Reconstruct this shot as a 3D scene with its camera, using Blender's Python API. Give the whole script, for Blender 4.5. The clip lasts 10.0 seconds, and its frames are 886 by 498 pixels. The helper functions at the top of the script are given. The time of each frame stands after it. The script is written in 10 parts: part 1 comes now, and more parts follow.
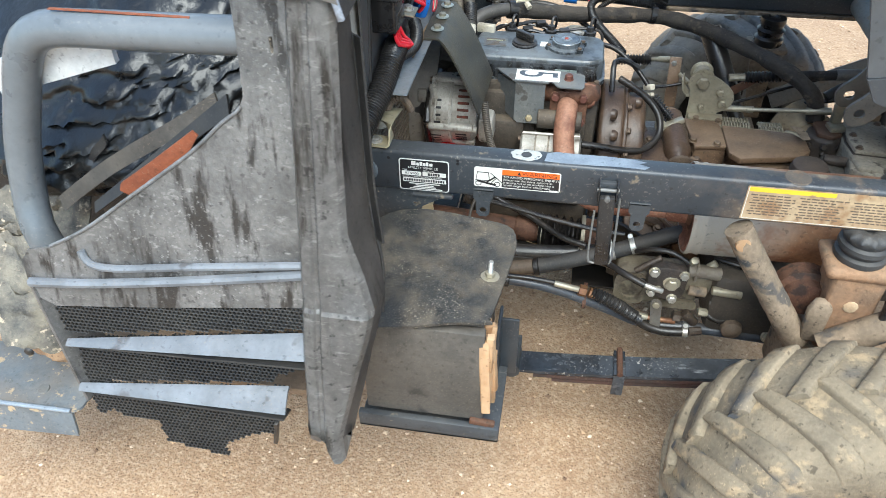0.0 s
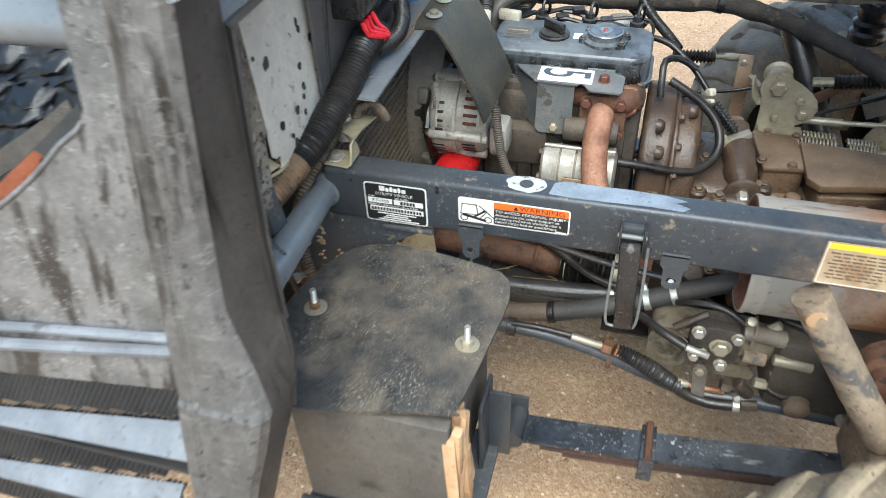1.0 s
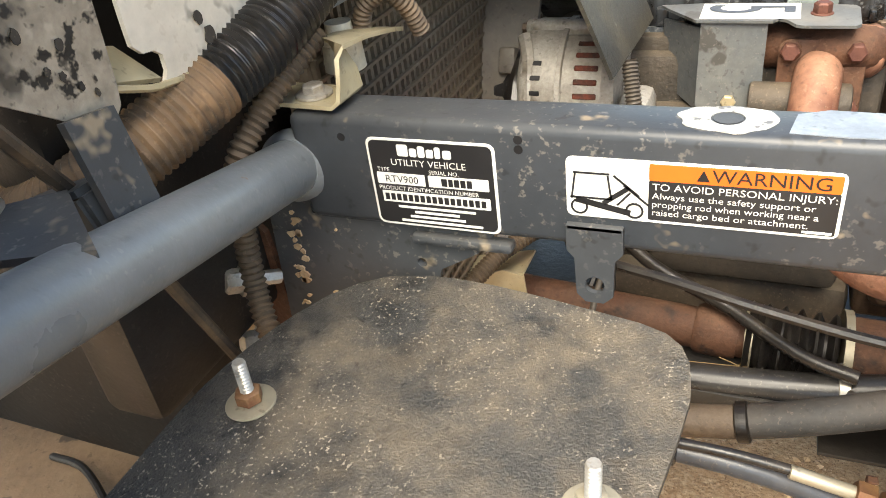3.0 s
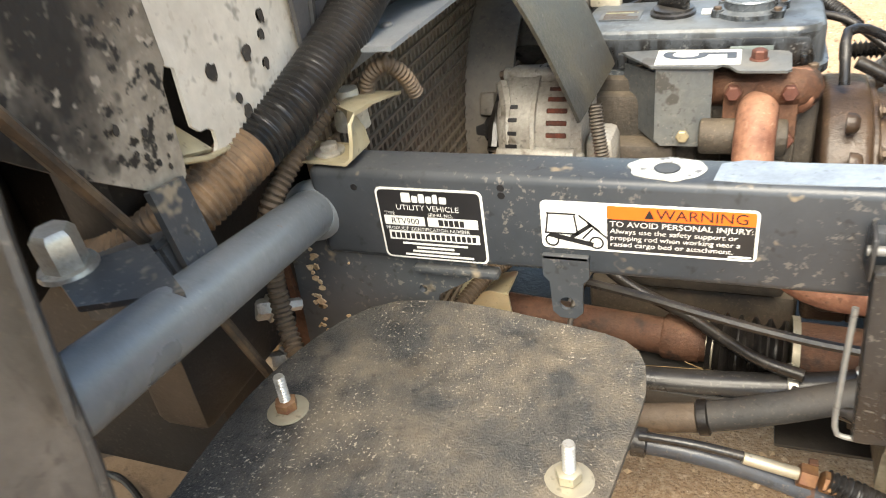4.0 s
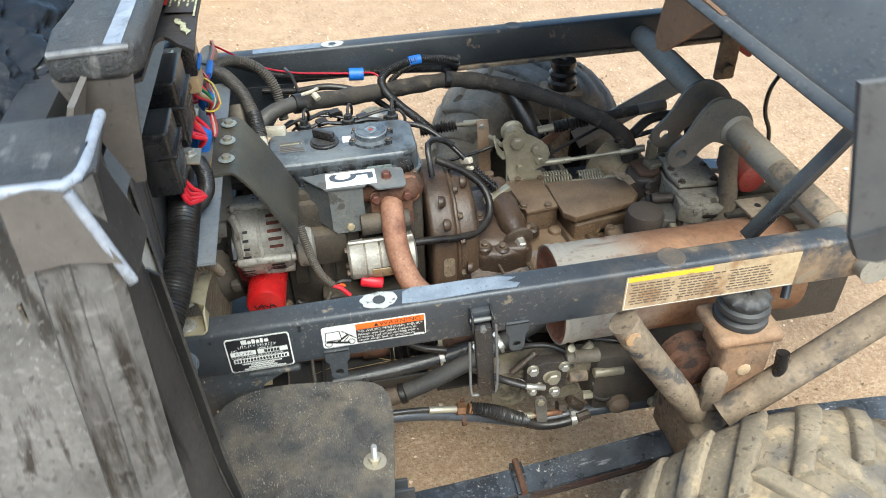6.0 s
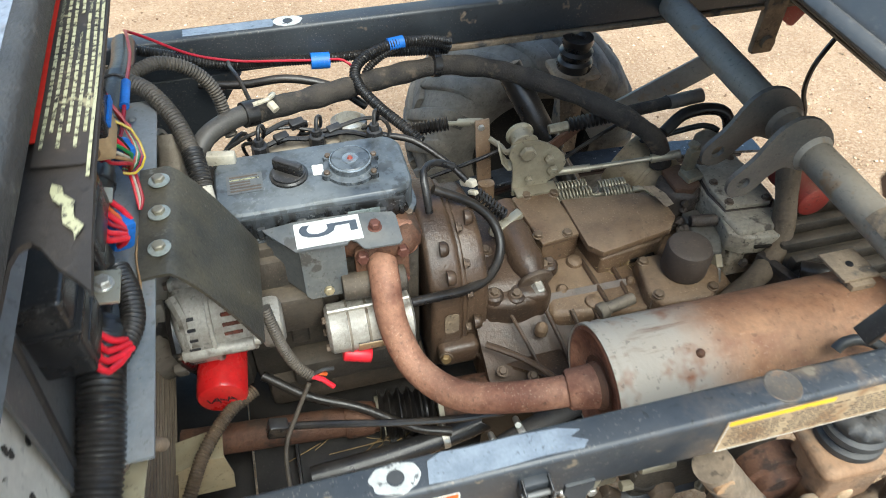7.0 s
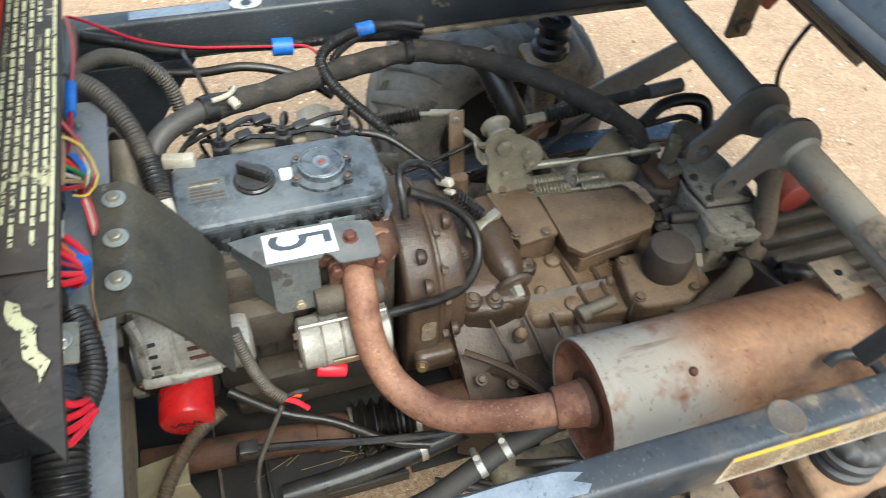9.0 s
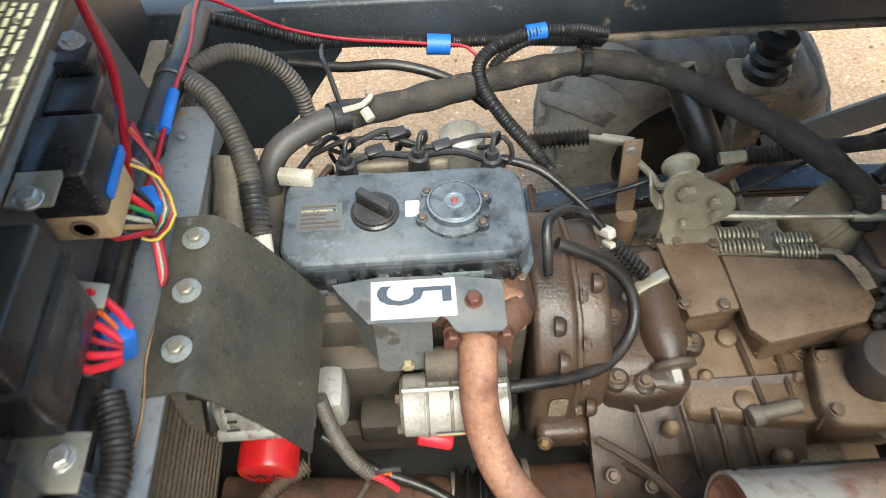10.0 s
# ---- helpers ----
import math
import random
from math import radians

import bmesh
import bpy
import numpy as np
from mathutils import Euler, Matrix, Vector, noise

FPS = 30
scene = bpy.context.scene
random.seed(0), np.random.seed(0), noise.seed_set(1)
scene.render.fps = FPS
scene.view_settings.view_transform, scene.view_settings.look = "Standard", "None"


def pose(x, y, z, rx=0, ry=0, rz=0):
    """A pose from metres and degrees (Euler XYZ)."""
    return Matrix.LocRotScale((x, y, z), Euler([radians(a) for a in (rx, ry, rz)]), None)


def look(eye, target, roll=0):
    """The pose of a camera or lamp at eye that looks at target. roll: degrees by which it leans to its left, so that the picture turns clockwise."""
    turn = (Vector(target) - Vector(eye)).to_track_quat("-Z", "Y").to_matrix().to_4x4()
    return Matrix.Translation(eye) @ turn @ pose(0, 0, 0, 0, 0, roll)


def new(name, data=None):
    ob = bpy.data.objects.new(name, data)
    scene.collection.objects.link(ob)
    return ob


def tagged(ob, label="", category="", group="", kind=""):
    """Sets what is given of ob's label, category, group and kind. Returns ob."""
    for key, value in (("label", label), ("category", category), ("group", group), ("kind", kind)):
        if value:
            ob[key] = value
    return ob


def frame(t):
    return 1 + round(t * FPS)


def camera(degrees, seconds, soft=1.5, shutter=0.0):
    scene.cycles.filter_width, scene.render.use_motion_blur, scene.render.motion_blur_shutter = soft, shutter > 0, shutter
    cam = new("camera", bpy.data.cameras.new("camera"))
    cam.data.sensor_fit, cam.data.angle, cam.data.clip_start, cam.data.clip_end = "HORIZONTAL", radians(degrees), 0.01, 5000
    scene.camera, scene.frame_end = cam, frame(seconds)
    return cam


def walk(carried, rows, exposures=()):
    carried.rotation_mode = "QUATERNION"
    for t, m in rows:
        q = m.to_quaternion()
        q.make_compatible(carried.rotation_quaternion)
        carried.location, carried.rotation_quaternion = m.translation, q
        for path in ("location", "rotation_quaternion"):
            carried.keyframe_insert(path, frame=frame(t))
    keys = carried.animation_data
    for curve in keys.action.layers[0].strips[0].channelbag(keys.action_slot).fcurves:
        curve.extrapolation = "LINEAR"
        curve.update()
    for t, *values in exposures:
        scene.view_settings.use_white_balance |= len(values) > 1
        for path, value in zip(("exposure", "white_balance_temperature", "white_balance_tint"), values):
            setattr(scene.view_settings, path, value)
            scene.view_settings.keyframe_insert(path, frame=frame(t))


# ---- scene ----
cam = camera(61.3, 10.0, 0.8, 0.36)
PATH = [
    (0, (0.051, -1.091, 1.494), (-0.222, 0.417, 0.21), -0.8),
    (0.5, (0.141, -0.985, 1.449), (-0.275, 0.499, 0.175), -2.2),
    (1, (0.127, -0.779, 1.369), (-0.319, 0.666, 0.059), -2.7),
    (1.5, (0.113, -0.535, 1.166), (-0.393, 0.904, -0.128), -4.4),
    (2, (0.042, -0.403, 0.965), (-0.63, 1.097, -0.174), -6.5),
    (2.5, (0.016, -0.395, 0.955), (-0.716, 1.122, -0.124), -7.7),
    (2.7, (0.017, -0.395, 0.96), (-0.734, 1.108, -0.125), -8.2),
    (4, (0.045, -0.473, 1.032), (-0.667, 1.074, -0.017), -9.0),
    (4.5, (0.111, -0.603, 1.222), (-0.32, 0.998, 0.105), -9.0),
    (5, (0.132, -0.825, 1.364), (-0.047, 0.814, 0.232), -7.9),
    (5.2, (0.111, -0.934, 1.386), (0.042, 0.747, 0.305), -5.4),
    (6.3, (-0.06, -0.666, 1.532), (0.255, 0.797, 0.205), -1.4),
    (6.5, (-0.048, -0.566, 1.516), (0.286, 0.851, 0.146), -0.6),
    (7, (-0.054, -0.335, 1.499), (0.318, 0.994, 0.052), 1.1),
    (7.5, (-0.079, -0.239, 1.485), (0.377, 0.977, -0.035), 2.5),
    (8, (-0.075, -0.216, 1.483), (0.461, 0.945, -0.056), 3.9),
    (8.5, (-0.071, -0.216, 1.495), (0.497, 0.941, -0.035), 5.2),
    (9, (-0.071, -0.221, 1.502), (0.413, 0.984, -0.019), 5.4),
    (9.5, (0.015, -0.158, 1.498), (0.143, 1.092, -0.058), 1.3),
    (10, (0.012, -0.006, 1.434), (0.054, 1.193, -0.166), -1.9),
]
EXPOSURES = [(0.0, 1.24, 5950, 1), (1.2, 1.4, 6150, 2), (1.9, 1.8, 7150, 7), (2.5, 1.9, 7500, 7), (4.1, 1.9, 7450, 6), (4.6, 1.80, 6950, 4), (5.2, 1.48, 6500, 3), (6.3, 1.3, 6200, 0), (9.0, 1.34, 6250, 0), (9.6, 1.48, 6350, 1), (10.0, 1.56, 6500, 2)]
walk(cam, [(t, look(eye, target, roll)) for t, eye, target, roll in PATH], EXPOSURES)

# ---- sky and sun: a bright overcast day ----
world = bpy.data.worlds.new("sky")
scene.world = world
world.use_nodes = True
wn = world.node_tree
sky = wn.nodes.new("ShaderNodeTexSky")
sky.sky_type = "NISHITA"
sky.sun_disc = False
sky.sun_elevation, sky.sun_rotation = radians(57), radians(172)
sky.air_density, sky.dust_density, sky.ozone_density = 1.0, 1.5, 1.0
wn.links.new(sky.outputs[0], wn.nodes["Background"].inputs[0])
wn.nodes["Background"].inputs[1].default_value = 0.145
sun = new("sun", bpy.data.lights.new("sun", "SUN"))
sun.data.energy, sun.data.angle, sun.data.color = 2.5, radians(45), (1.0, 0.965, 0.90)
sun.matrix_world = look((0, 0, 6), (-0.35, 2.4, 2.3))


# ---- materials ----
def rgb(r, g, b):
    return tuple(((v / 255) / 12.92 if v < 10 else ((v / 255 + 0.055) / 1.055) ** 2.4) for v in (r, g, b)) + (1.0,)


def surface(name, base, second=None, scale=12.0, rough=0.6, metal=0.0, dust=0.0, dust_tone=(150, 132, 110), relief=0.15, grain=9.0,
            streaks=None, spots=None, spot_size=30.0, spot_edge=(0.62, 0.66), fine=0.25, band=None, specks=0.35, speck_size=260.0, speck_tone=None, scuffs=None, dust_edge=(0.30, 0.70), mud=None):
    """A worn surface: two tones in large patches, fine grain, settled dust on what faces up, runs of dirt and chips."""
    m = bpy.data.materials.new(name)
    m.use_nodes = True
    nt = m.node_tree
    n, ln = nt.nodes, nt.links
    bs = n["Principled BSDF"]
    tc, info = n.new("ShaderNodeTexCoord"), n.new("ShaderNodeObjectInfo")
    mul = n.new("ShaderNodeMath")
    mul.operation, mul.inputs[1].default_value = "MULTIPLY", 7.0
    ln.new(info.outputs["Random"], mul.inputs[0])
    add = n.new("ShaderNodeVectorMath")
    ln.new(tc.outputs["Object"], add.inputs[0])
    ln.new(mul.outputs[0], add.inputs[1])
    co = add.outputs[0]

    def noise_at(s, detail, stretch=None):
        t = n.new("ShaderNodeTexNoise")
        t.inputs["Scale"].default_value, t.inputs["Detail"].default_value, t.inputs["Roughness"].default_value = s, detail, 0.62
        if stretch:
            mp = n.new("ShaderNodeMapping")
            mp.inputs["Scale"].default_value = stretch
            ln.new(co, mp.inputs[0])
            ln.new(mp.outputs[0], t.inputs["Vector"])
        else:
            ln.new(co, t.inputs["Vector"])
        return t.outputs["Fac"]

    def ramp(fac, lo, hi):
        r = n.new("ShaderNodeMapRange")
        r.inputs[1].default_value, r.inputs[2].default_value = lo, hi
        ln.new(fac, r.inputs[0])
        return r.outputs[0]

    def mix(fac, a, b, kind="MIX"):
        x = n.new("ShaderNodeMix")
        x.data_type, x.blend_type = "RGBA", kind
        for sock, v in ((x.inputs["Factor"], fac), (x.inputs["A"], a), (x.inputs["B"], b)):
            if isinstance(v, (tuple, float)):
                sock.default_value = v
            else:
                ln.new(v, sock)
        return x.outputs["Result"]

    big, small = noise_at(scale, 6), noise_at(scale * grain, 4)
    col = mix(ramp(big, 0.38, 0.64), rgb(*base), rgb(*(second or base)))
    col = mix(ramp(small, 0.25, 0.75), mix(fine, col, (0.0, 0.0, 0.0, 1)), col)
    if band:
        lo, hi, tone = band
        sep = n.new("ShaderNodeSeparateXYZ")
        ln.new(tc.outputs["Object"], sep.inputs[0])
        wob = n.new("ShaderNodeMath")
        wob.operation, wob.inputs[1].default_value = "MULTIPLY_ADD", 0.16
        ln.new(big, wob.inputs[0])
        ln.new(sep.outputs["X"], wob.inputs[2])
        col = mix(ramp(wob.outputs[0], lo + 0.08, hi + 0.08), rgb(*tone), col)
    if mud:
        lo, hi, tone, lowest, highest = mud
        sep = n.new("ShaderNodeSeparateXYZ")
        ln.new(tc.outputs["Object"], sep.inputs[0])
        both = n.new("ShaderNodeMath")
        both.operation = "MULTIPLY"
        ln.new(ramp(sep.outputs["X"], lo, hi), both.inputs[0])
        ln.new(ramp(noise_at(13.0, 7), lowest, highest), both.inputs[1])
        col = mix(both.outputs[0], col, rgb(*tone))
    if scuffs:
        tone, lo, hi, stretch = scuffs
        col = mix(ramp(noise_at(1.0, 5, stretch), lo, hi), col, rgb(*tone))
    if streaks:
        tone, lo, hi, stretch = streaks
        col = mix(ramp(noise_at(1.0, 5, stretch), lo, hi), col, rgb(*tone))
    if spots:
        col = mix(ramp(noise_at(spot_size, 3), *spot_edge), col, rgb(*spots))
    if specks > 0 and relief > 0:
        tiny = ramp(noise_at(speck_size, 2), 0.60, 0.68)
        patch = ramp(noise_at(scale * 0.6 + 2, 3), 0.40, 0.62)
        both = n.new("ShaderNodeMath")
        both.operation = "MULTIPLY"
        ln.new(tiny, both.inputs[0])
        ln.new(patch, both.inputs[1])
        amount = n.new("ShaderNodeMath")
        amount.operation, amount.inputs[1].default_value = "MULTIPLY", specks
        ln.new(both.outputs[0], amount.inputs[0])
        col = mix(amount.outputs[0], col, rgb(*(speck_tone or dust_tone)))
        dark = ramp(noise_at(speck_size * 0.45, 2), 0.62, 0.70)
        less = n.new("ShaderNodeMath")
        less.operation, less.inputs[1].default_value = "MULTIPLY", min(specks * 1.4, 0.95)
        ln.new(dark, less.inputs[0])
        col = mix(less.outputs[0], col, mix(0.75, col, (0.0, 0.0, 0.0, 1)))
    rg = n.new("ShaderNodeMapRange")
    rg.inputs[3].default_value, rg.inputs[4].default_value = max(rough - 0.14, 0.04), min(rough + 0.14, 1.0)
    ln.new(big, rg.inputs[0])
    rough_out = rg.outputs[0]
    # The same layer paints lit tops on GEARBOX and sky sheen on COVER.
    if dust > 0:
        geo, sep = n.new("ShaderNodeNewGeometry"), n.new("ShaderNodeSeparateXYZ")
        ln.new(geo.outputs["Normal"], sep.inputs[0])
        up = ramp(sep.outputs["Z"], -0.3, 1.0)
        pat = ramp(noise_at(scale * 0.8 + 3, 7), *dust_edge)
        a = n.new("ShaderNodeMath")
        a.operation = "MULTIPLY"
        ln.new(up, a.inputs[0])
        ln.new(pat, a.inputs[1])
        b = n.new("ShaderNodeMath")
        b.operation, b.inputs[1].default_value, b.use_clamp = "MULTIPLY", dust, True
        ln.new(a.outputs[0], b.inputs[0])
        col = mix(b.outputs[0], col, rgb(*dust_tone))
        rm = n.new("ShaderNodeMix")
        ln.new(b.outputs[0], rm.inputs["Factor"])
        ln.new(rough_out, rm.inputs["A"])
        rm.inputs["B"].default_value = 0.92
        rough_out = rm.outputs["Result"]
    ln.new(col, bs.inputs["Base Color"])
    ln.new(rough_out, bs.inputs["Roughness"])
    bs.inputs["Metallic"].default_value = metal
    if relief:
        bp = n.new("ShaderNodeBump")
        bp.inputs["Strength"].default_value, bp.inputs["Distance"].default_value = relief, 0.004
        ln.new(small, bp.inputs["Height"])
        ln.new(bp.outputs[0], bs.inputs["Normal"])
    return m


FRAME = surface("frame_paint", (51, 55, 60), (61, 65, 69), 9, 0.44, 0.0, 0.2, (140, 134, 124), 0.06, 12, spots=(128, 116, 98), spot_size=26, spot_edge=(0.655, 0.71), fine=0.15, specks=0.45, speck_size=170)
FRAME_RAIL = surface("frame_rail_paint", (50, 55, 61), (61, 65, 70), 9, 0.38, 0.0, 0.12, (140, 134, 124), 0.05, 12, spots=(128, 116, 98), spot_size=26, spot_edge=(0.66, 0.71), fine=0.15, specks=0.45, speck_size=170, mud=(-0.05, 0.3, (150, 124, 96), 0.42, 0.62))
# Darker copy of the frame paint puts shade on far and inner parts.
FRAME_DARK = surface("frame_paint_shaded", (42, 46, 51), (52, 57, 62), 9, 0.4, 0.0, 0.15, (140, 132, 118), 0.05, 12, spots=(128, 112, 94), spot_size=22, spot_edge=(0.66, 0.72), fine=0.1)
TUBE_PAINT = surface("tube_paint", (98, 103, 107), (112, 116, 119), 8, 0.3, 0.0, 0.08, (150, 146, 138), 0.08, 10, spots=(112, 76, 56), spot_size=40, spot_edge=(0.71, 0.74), fine=0.15, specks=0.2, speck_size=190)
BARE = surface("worn_bare_steel", (150, 158, 166), (124, 132, 141), 25, 0.35, 0.1, 0.0, relief=0.05)
PLASTIC = surface("weathered_black_plastic", (118, 115, 112), (84, 82, 80), 12, 0.36, 0.0, 0.1, (150, 144, 138), 0.35, 12,
                  streaks=((42, 39, 37), 0.53, 0.61, (30, 30, 1.5)), fine=0.4, specks=0.5, speck_size=190, speck_tone=(158, 155, 151), scuffs=((142, 139, 135), 0.60, 0.74, (40, 40, 90)))
PLASTIC_DARK = surface("black_plastic", (26, 26, 28), (38, 37, 36), 10, 0.42, 0.0, 0.22, (110, 104, 96), 0.12, 14, fine=0.2)
BLACK = surface("clean_black_plastic", (24, 24, 26), (36, 36, 38), 14, 0.26, 0.0, 0.25, (120, 114, 106), 0.05, 8)
SHEET = surface("dusty_grey_sheet", (206, 200, 188), (180, 173, 160), 6, 0.42, 0.0, 0.1, (160, 150, 135), 0.15, 14,
                streaks=((92, 86, 80), 0.64, 0.74, (10, 10, 7)), fine=0.2, specks=0.45, speck_size=120)
SHEET_SOOT = surface("sooted_sheet", (168, 158, 142), (96, 87, 75), 8, 0.55, 0.0, 0.1, (160, 150, 135), 0.25, 14,
                     streaks=((26, 23, 20), 0.44, 0.60, (9, 9, 6)), fine=0.4, specks=0.9, speck_size=90, spots=(18, 16, 14), spot_size=85, spot_edge=(0.56, 0.63))
RUBBER = surface("black_rubber_mat", (70, 69, 67), (92, 87, 80), 16, 0.36, 0.0, 0.6, (142, 126, 104), 0.55, 34, fine=0.7, specks=0.85, speck_size=420, speck_tone=(190, 178, 160), dust_edge=(0.44, 0.74), spots=(38, 38, 38), spot_size=26, spot_edge=(0.54, 0.66))
HOSE = surface("black_hose_rubber", (18, 18, 20), (28, 27, 27), 18, 0.28, 0.0, 0.25, (112, 100, 86), 0.12, 8)
WRAP = surface("cloth_wrapped_hose", (36, 33, 31), (58, 53, 47), 22, 0.8, 0.0, 0.4, (112, 100, 86), 0.9, 10, spots=(92, 80, 66), spot_size=30, spot_edge=(0.58, 0.70), fine=0.5)
CONDUIT = surface("corrugated_black_plastic", (20, 21, 23), (30, 30, 32), 15, 0.32, 0.0, 0.18, (120, 108, 92), 0.05, 8)
CONDUIT_DUSTY = surface("dusty_corrugated_plastic", (50, 46, 42), (104, 86, 66), 16, 0.6, 0.0, 0.5, (140, 116, 90), 0.1, 8)
RUST = surface("rusted_pipe", (124, 78, 60), (166, 118, 94), 13, 0.66, 0.05, 0.2, (184, 156, 130), 0.35, 12, spots=(98, 56, 42), spot_size=22, spot_edge=(0.52, 0.70), fine=0.4, specks=0.4, speck_size=260, speck_tone=(196, 170, 144))
MUFFLER = surface("rusted_muffler_steel", (166, 122, 88), (126, 80, 52), 6, 0.6, 0.1, 0.2, (178, 152, 128), 0.3, 14,
                  band=(-0.13, -0.03, (156, 149, 138)), spots=(120, 76, 52), spot_size=18, spot_edge=(0.54, 0.74), streaks=((96, 62, 44), 0.60, 0.74, (5, 26, 26)), fine=0.4, specks=0.35, speck_size=190)
RUST_DARK = surface("dark_rusty_steel", (82, 52, 38), (110, 74, 54), 18, 0.7, 0.15, 0.3, (126, 102, 80), 0.45, 9, spots=(44, 31, 25), spot_size=26, spot_edge=(0.56, 0.66), fine=0.4)
# Pale dust on upward faces also paints in the lit tops of the castings.
GEARBOX = surface("dusty_lit_top_casting", (122, 97, 74), (98, 76, 58), 9, 0.4, 0.0, 0.55, (164, 140, 112), 0.3, 20, streaks=((70, 52, 39), 0.58, 0.72, (14, 14, 9)), spots=(74, 55, 41), spot_size=7, spot_edge=(0.60, 0.74), fine=0.35, specks=0.5, speck_size=260, speck_tone=(186, 166, 138))
GEARBOX_OILY = surface("oil_wet_brown_casting", (86, 68, 54), (62, 48, 38), 8, 0.32, 0.0, 0.22, (122, 100, 80), 0.3, 20, streaks=((40, 31, 25), 0.54, 0.68, (16, 16, 8)), spots=(44, 34, 28), spot_size=8, spot_edge=(0.56, 0.7), fine=0.3, specks=0.4, speck_size=240, speck_tone=(150, 130, 106))
BLOCK = surface("dirty_engine_casting", (46, 43, 39), (76, 68, 59), 12, 0.6, 0.0, 0.5, (128, 113, 94), 0.4, 12, spots=(34, 31, 28), spot_size=12, spot_edge=(0.58, 0.68), fine=0.45)
# Pale grey on top faces is dust plus painted sky sheen.
COVER = surface("grey_enamel", (84, 90, 96), (62, 67, 73), 9, 0.24, 0.0, 0.45, (146, 150, 150), 0.06, 12,
                streaks=((24, 25, 27), 0.50, 0.60, (40, 40, 9)), fine=0.2, specks=0.35, speck_size=170, speck_tone=(150, 150, 146))
SHIELD = surface("heat_shield_paint", (84, 90, 94), (110, 112, 110), 12, 0.4, 0.15, 0.35, (160, 152, 140), 0.1, 10, spots=(60, 60, 58), spot_size=24)
ALU = surface("cast_aluminium", (192, 188, 179), (158, 152, 142), 16, 0.42, 0.2, 0.25, (140, 126, 108), 0.3, 12, spots=(84, 76, 66), spot_size=24, spot_edge=(0.58, 0.68), fine=0.35)
ALU_DIRTY = surface("dirty_aluminium", (150, 141, 127), (118, 109, 97), 14, 0.55, 0.3, 0.5, (134, 118, 98), 0.3, 10, spots=(70, 60, 52), spot_size=22, fine=0.35)
ZINC = surface("zinc_plated_steel", (186, 178, 156), (160, 152, 134), 20, 0.4, 0.55, 0.3, (150, 134, 112), 0.08, 8, fine=0.2)
ZINC_DUSTY = surface("dusty_zinc", (172, 164, 142), (146, 137, 116), 12, 0.36, 0.35, 0.45, (140, 124, 104), 0.12, 10, fine=0.25)
GOLD = surface("yellow_zinc_bracket", (196, 186, 156), (172, 158, 126), 14, 0.42, 0.3, 0.2, (150, 134, 112), 0.06, 8)
STEEL = surface("grey_steel", (112, 114, 114), (132, 130, 126), 14, 0.45, 0.3, 0.3, (140, 128, 110), 0.12, 10, spots=(110, 80, 60), spot_size=26, spot_edge=(0.66, 0.72))
BOLT = surface("dull_bolt_steel", (120, 104, 90), (96, 80, 68), 40, 0.5, 0.5, 0.3, relief=0.1)
BOLT_BRIGHT = surface("bright_washer_steel", (206, 204, 196), (184, 176, 164), 40, 0.32, 0.6, 0.1, relief=0.05)
BOLT_RUST = surface("rusty_bolt", (112, 70, 58), (90, 54, 46), 50, 0.6, 0.3, 0.1, relief=0.2)
DIRT_CLAD = surface("mud_caked_steel", (158, 138, 114), (108, 94, 78), 14, 0.85, 0.0, 0.5, (158, 138, 114), 0.5, 9, spots=(62, 62, 62), spot_size=16, spot_edge=(0.57, 0.64), fine=0.4, specks=0.6, speck_size=180)
SPRING = surface("leaf_spring_paint", (40, 44, 50), (78, 84, 92), 10, 0.26, 0.15, 0.1, (140, 132, 120), 0.12, 10, streaks=((150, 152, 154), 0.62, 0.72, (8, 60, 60)), spots=(186, 182, 174), spot_size=60, spot_edge=(0.68, 0.71), specks=0.5, speck_size=170, speck_tone=(190, 186, 178))
SPRING_RUST = surface("rust_edged_leaf", (74, 52, 48), (50, 44, 44), 14, 0.5, 0.1, 0.1, relief=0.15)
TYRE = surface("dusty_tyre_rubber", (148, 134, 112), (116, 105, 88), 10, 0.85, 0.0, 0.35, (170, 150, 120), 0.5, 14, streaks=((168, 146, 114), 0.56, 0.66, (16, 16, 16)), spots=(66, 69, 74), spot_size=6.5, spot_edge=(0.53, 0.62), fine=0.4, specks=0.6, speck_size=160)
TYRE_DARK = surface("dark_tyre_rubber", (60, 58, 56), (84, 78, 70), 8, 0.8, 0.0, 0.4, (140, 124, 102), 0.3, 10)
BAG = surface("black_bin_liner", (24, 25, 26), (34, 35, 36), 10, 0.3, 0.0, 0.0, relief=0.5, grain=5, specks=0)
BAG_WHITE = surface("white_foam", (225, 226, 224), (208, 210, 208), 10, 0.5, relief=0.05)
WOOD = surface("split_raw_wood", (198, 164, 126), (170, 130, 92), 20, 0.8, 0.0, 0.2, (150, 124, 96), 0.5, 8)
BOARD = surface("tarred_board", (74, 71, 67), (98, 92, 85), 10, 0.6, 0.0, 0.3, (128, 116, 100), 0.3, 14, spots=(50, 48, 46), spot_size=9, fine=0.3)
RED = surface("red_filter_paint", (206, 34, 36), (190, 26, 30), 14, 0.3, relief=0.02)
RED_DARK = surface("dusty_red_filter", (150, 40, 34), (130, 44, 36), 14, 0.5, 0.0, 0.4, relief=0.05)
PINK = surface("red_wire_insulation", (232, 40, 58), (218, 30, 46), 20, 0.4, relief=0.0)
WIRE_RED = surface("dark_red_wire", (176, 26, 44), (160, 20, 40), 20, 0.4, relief=0.0)
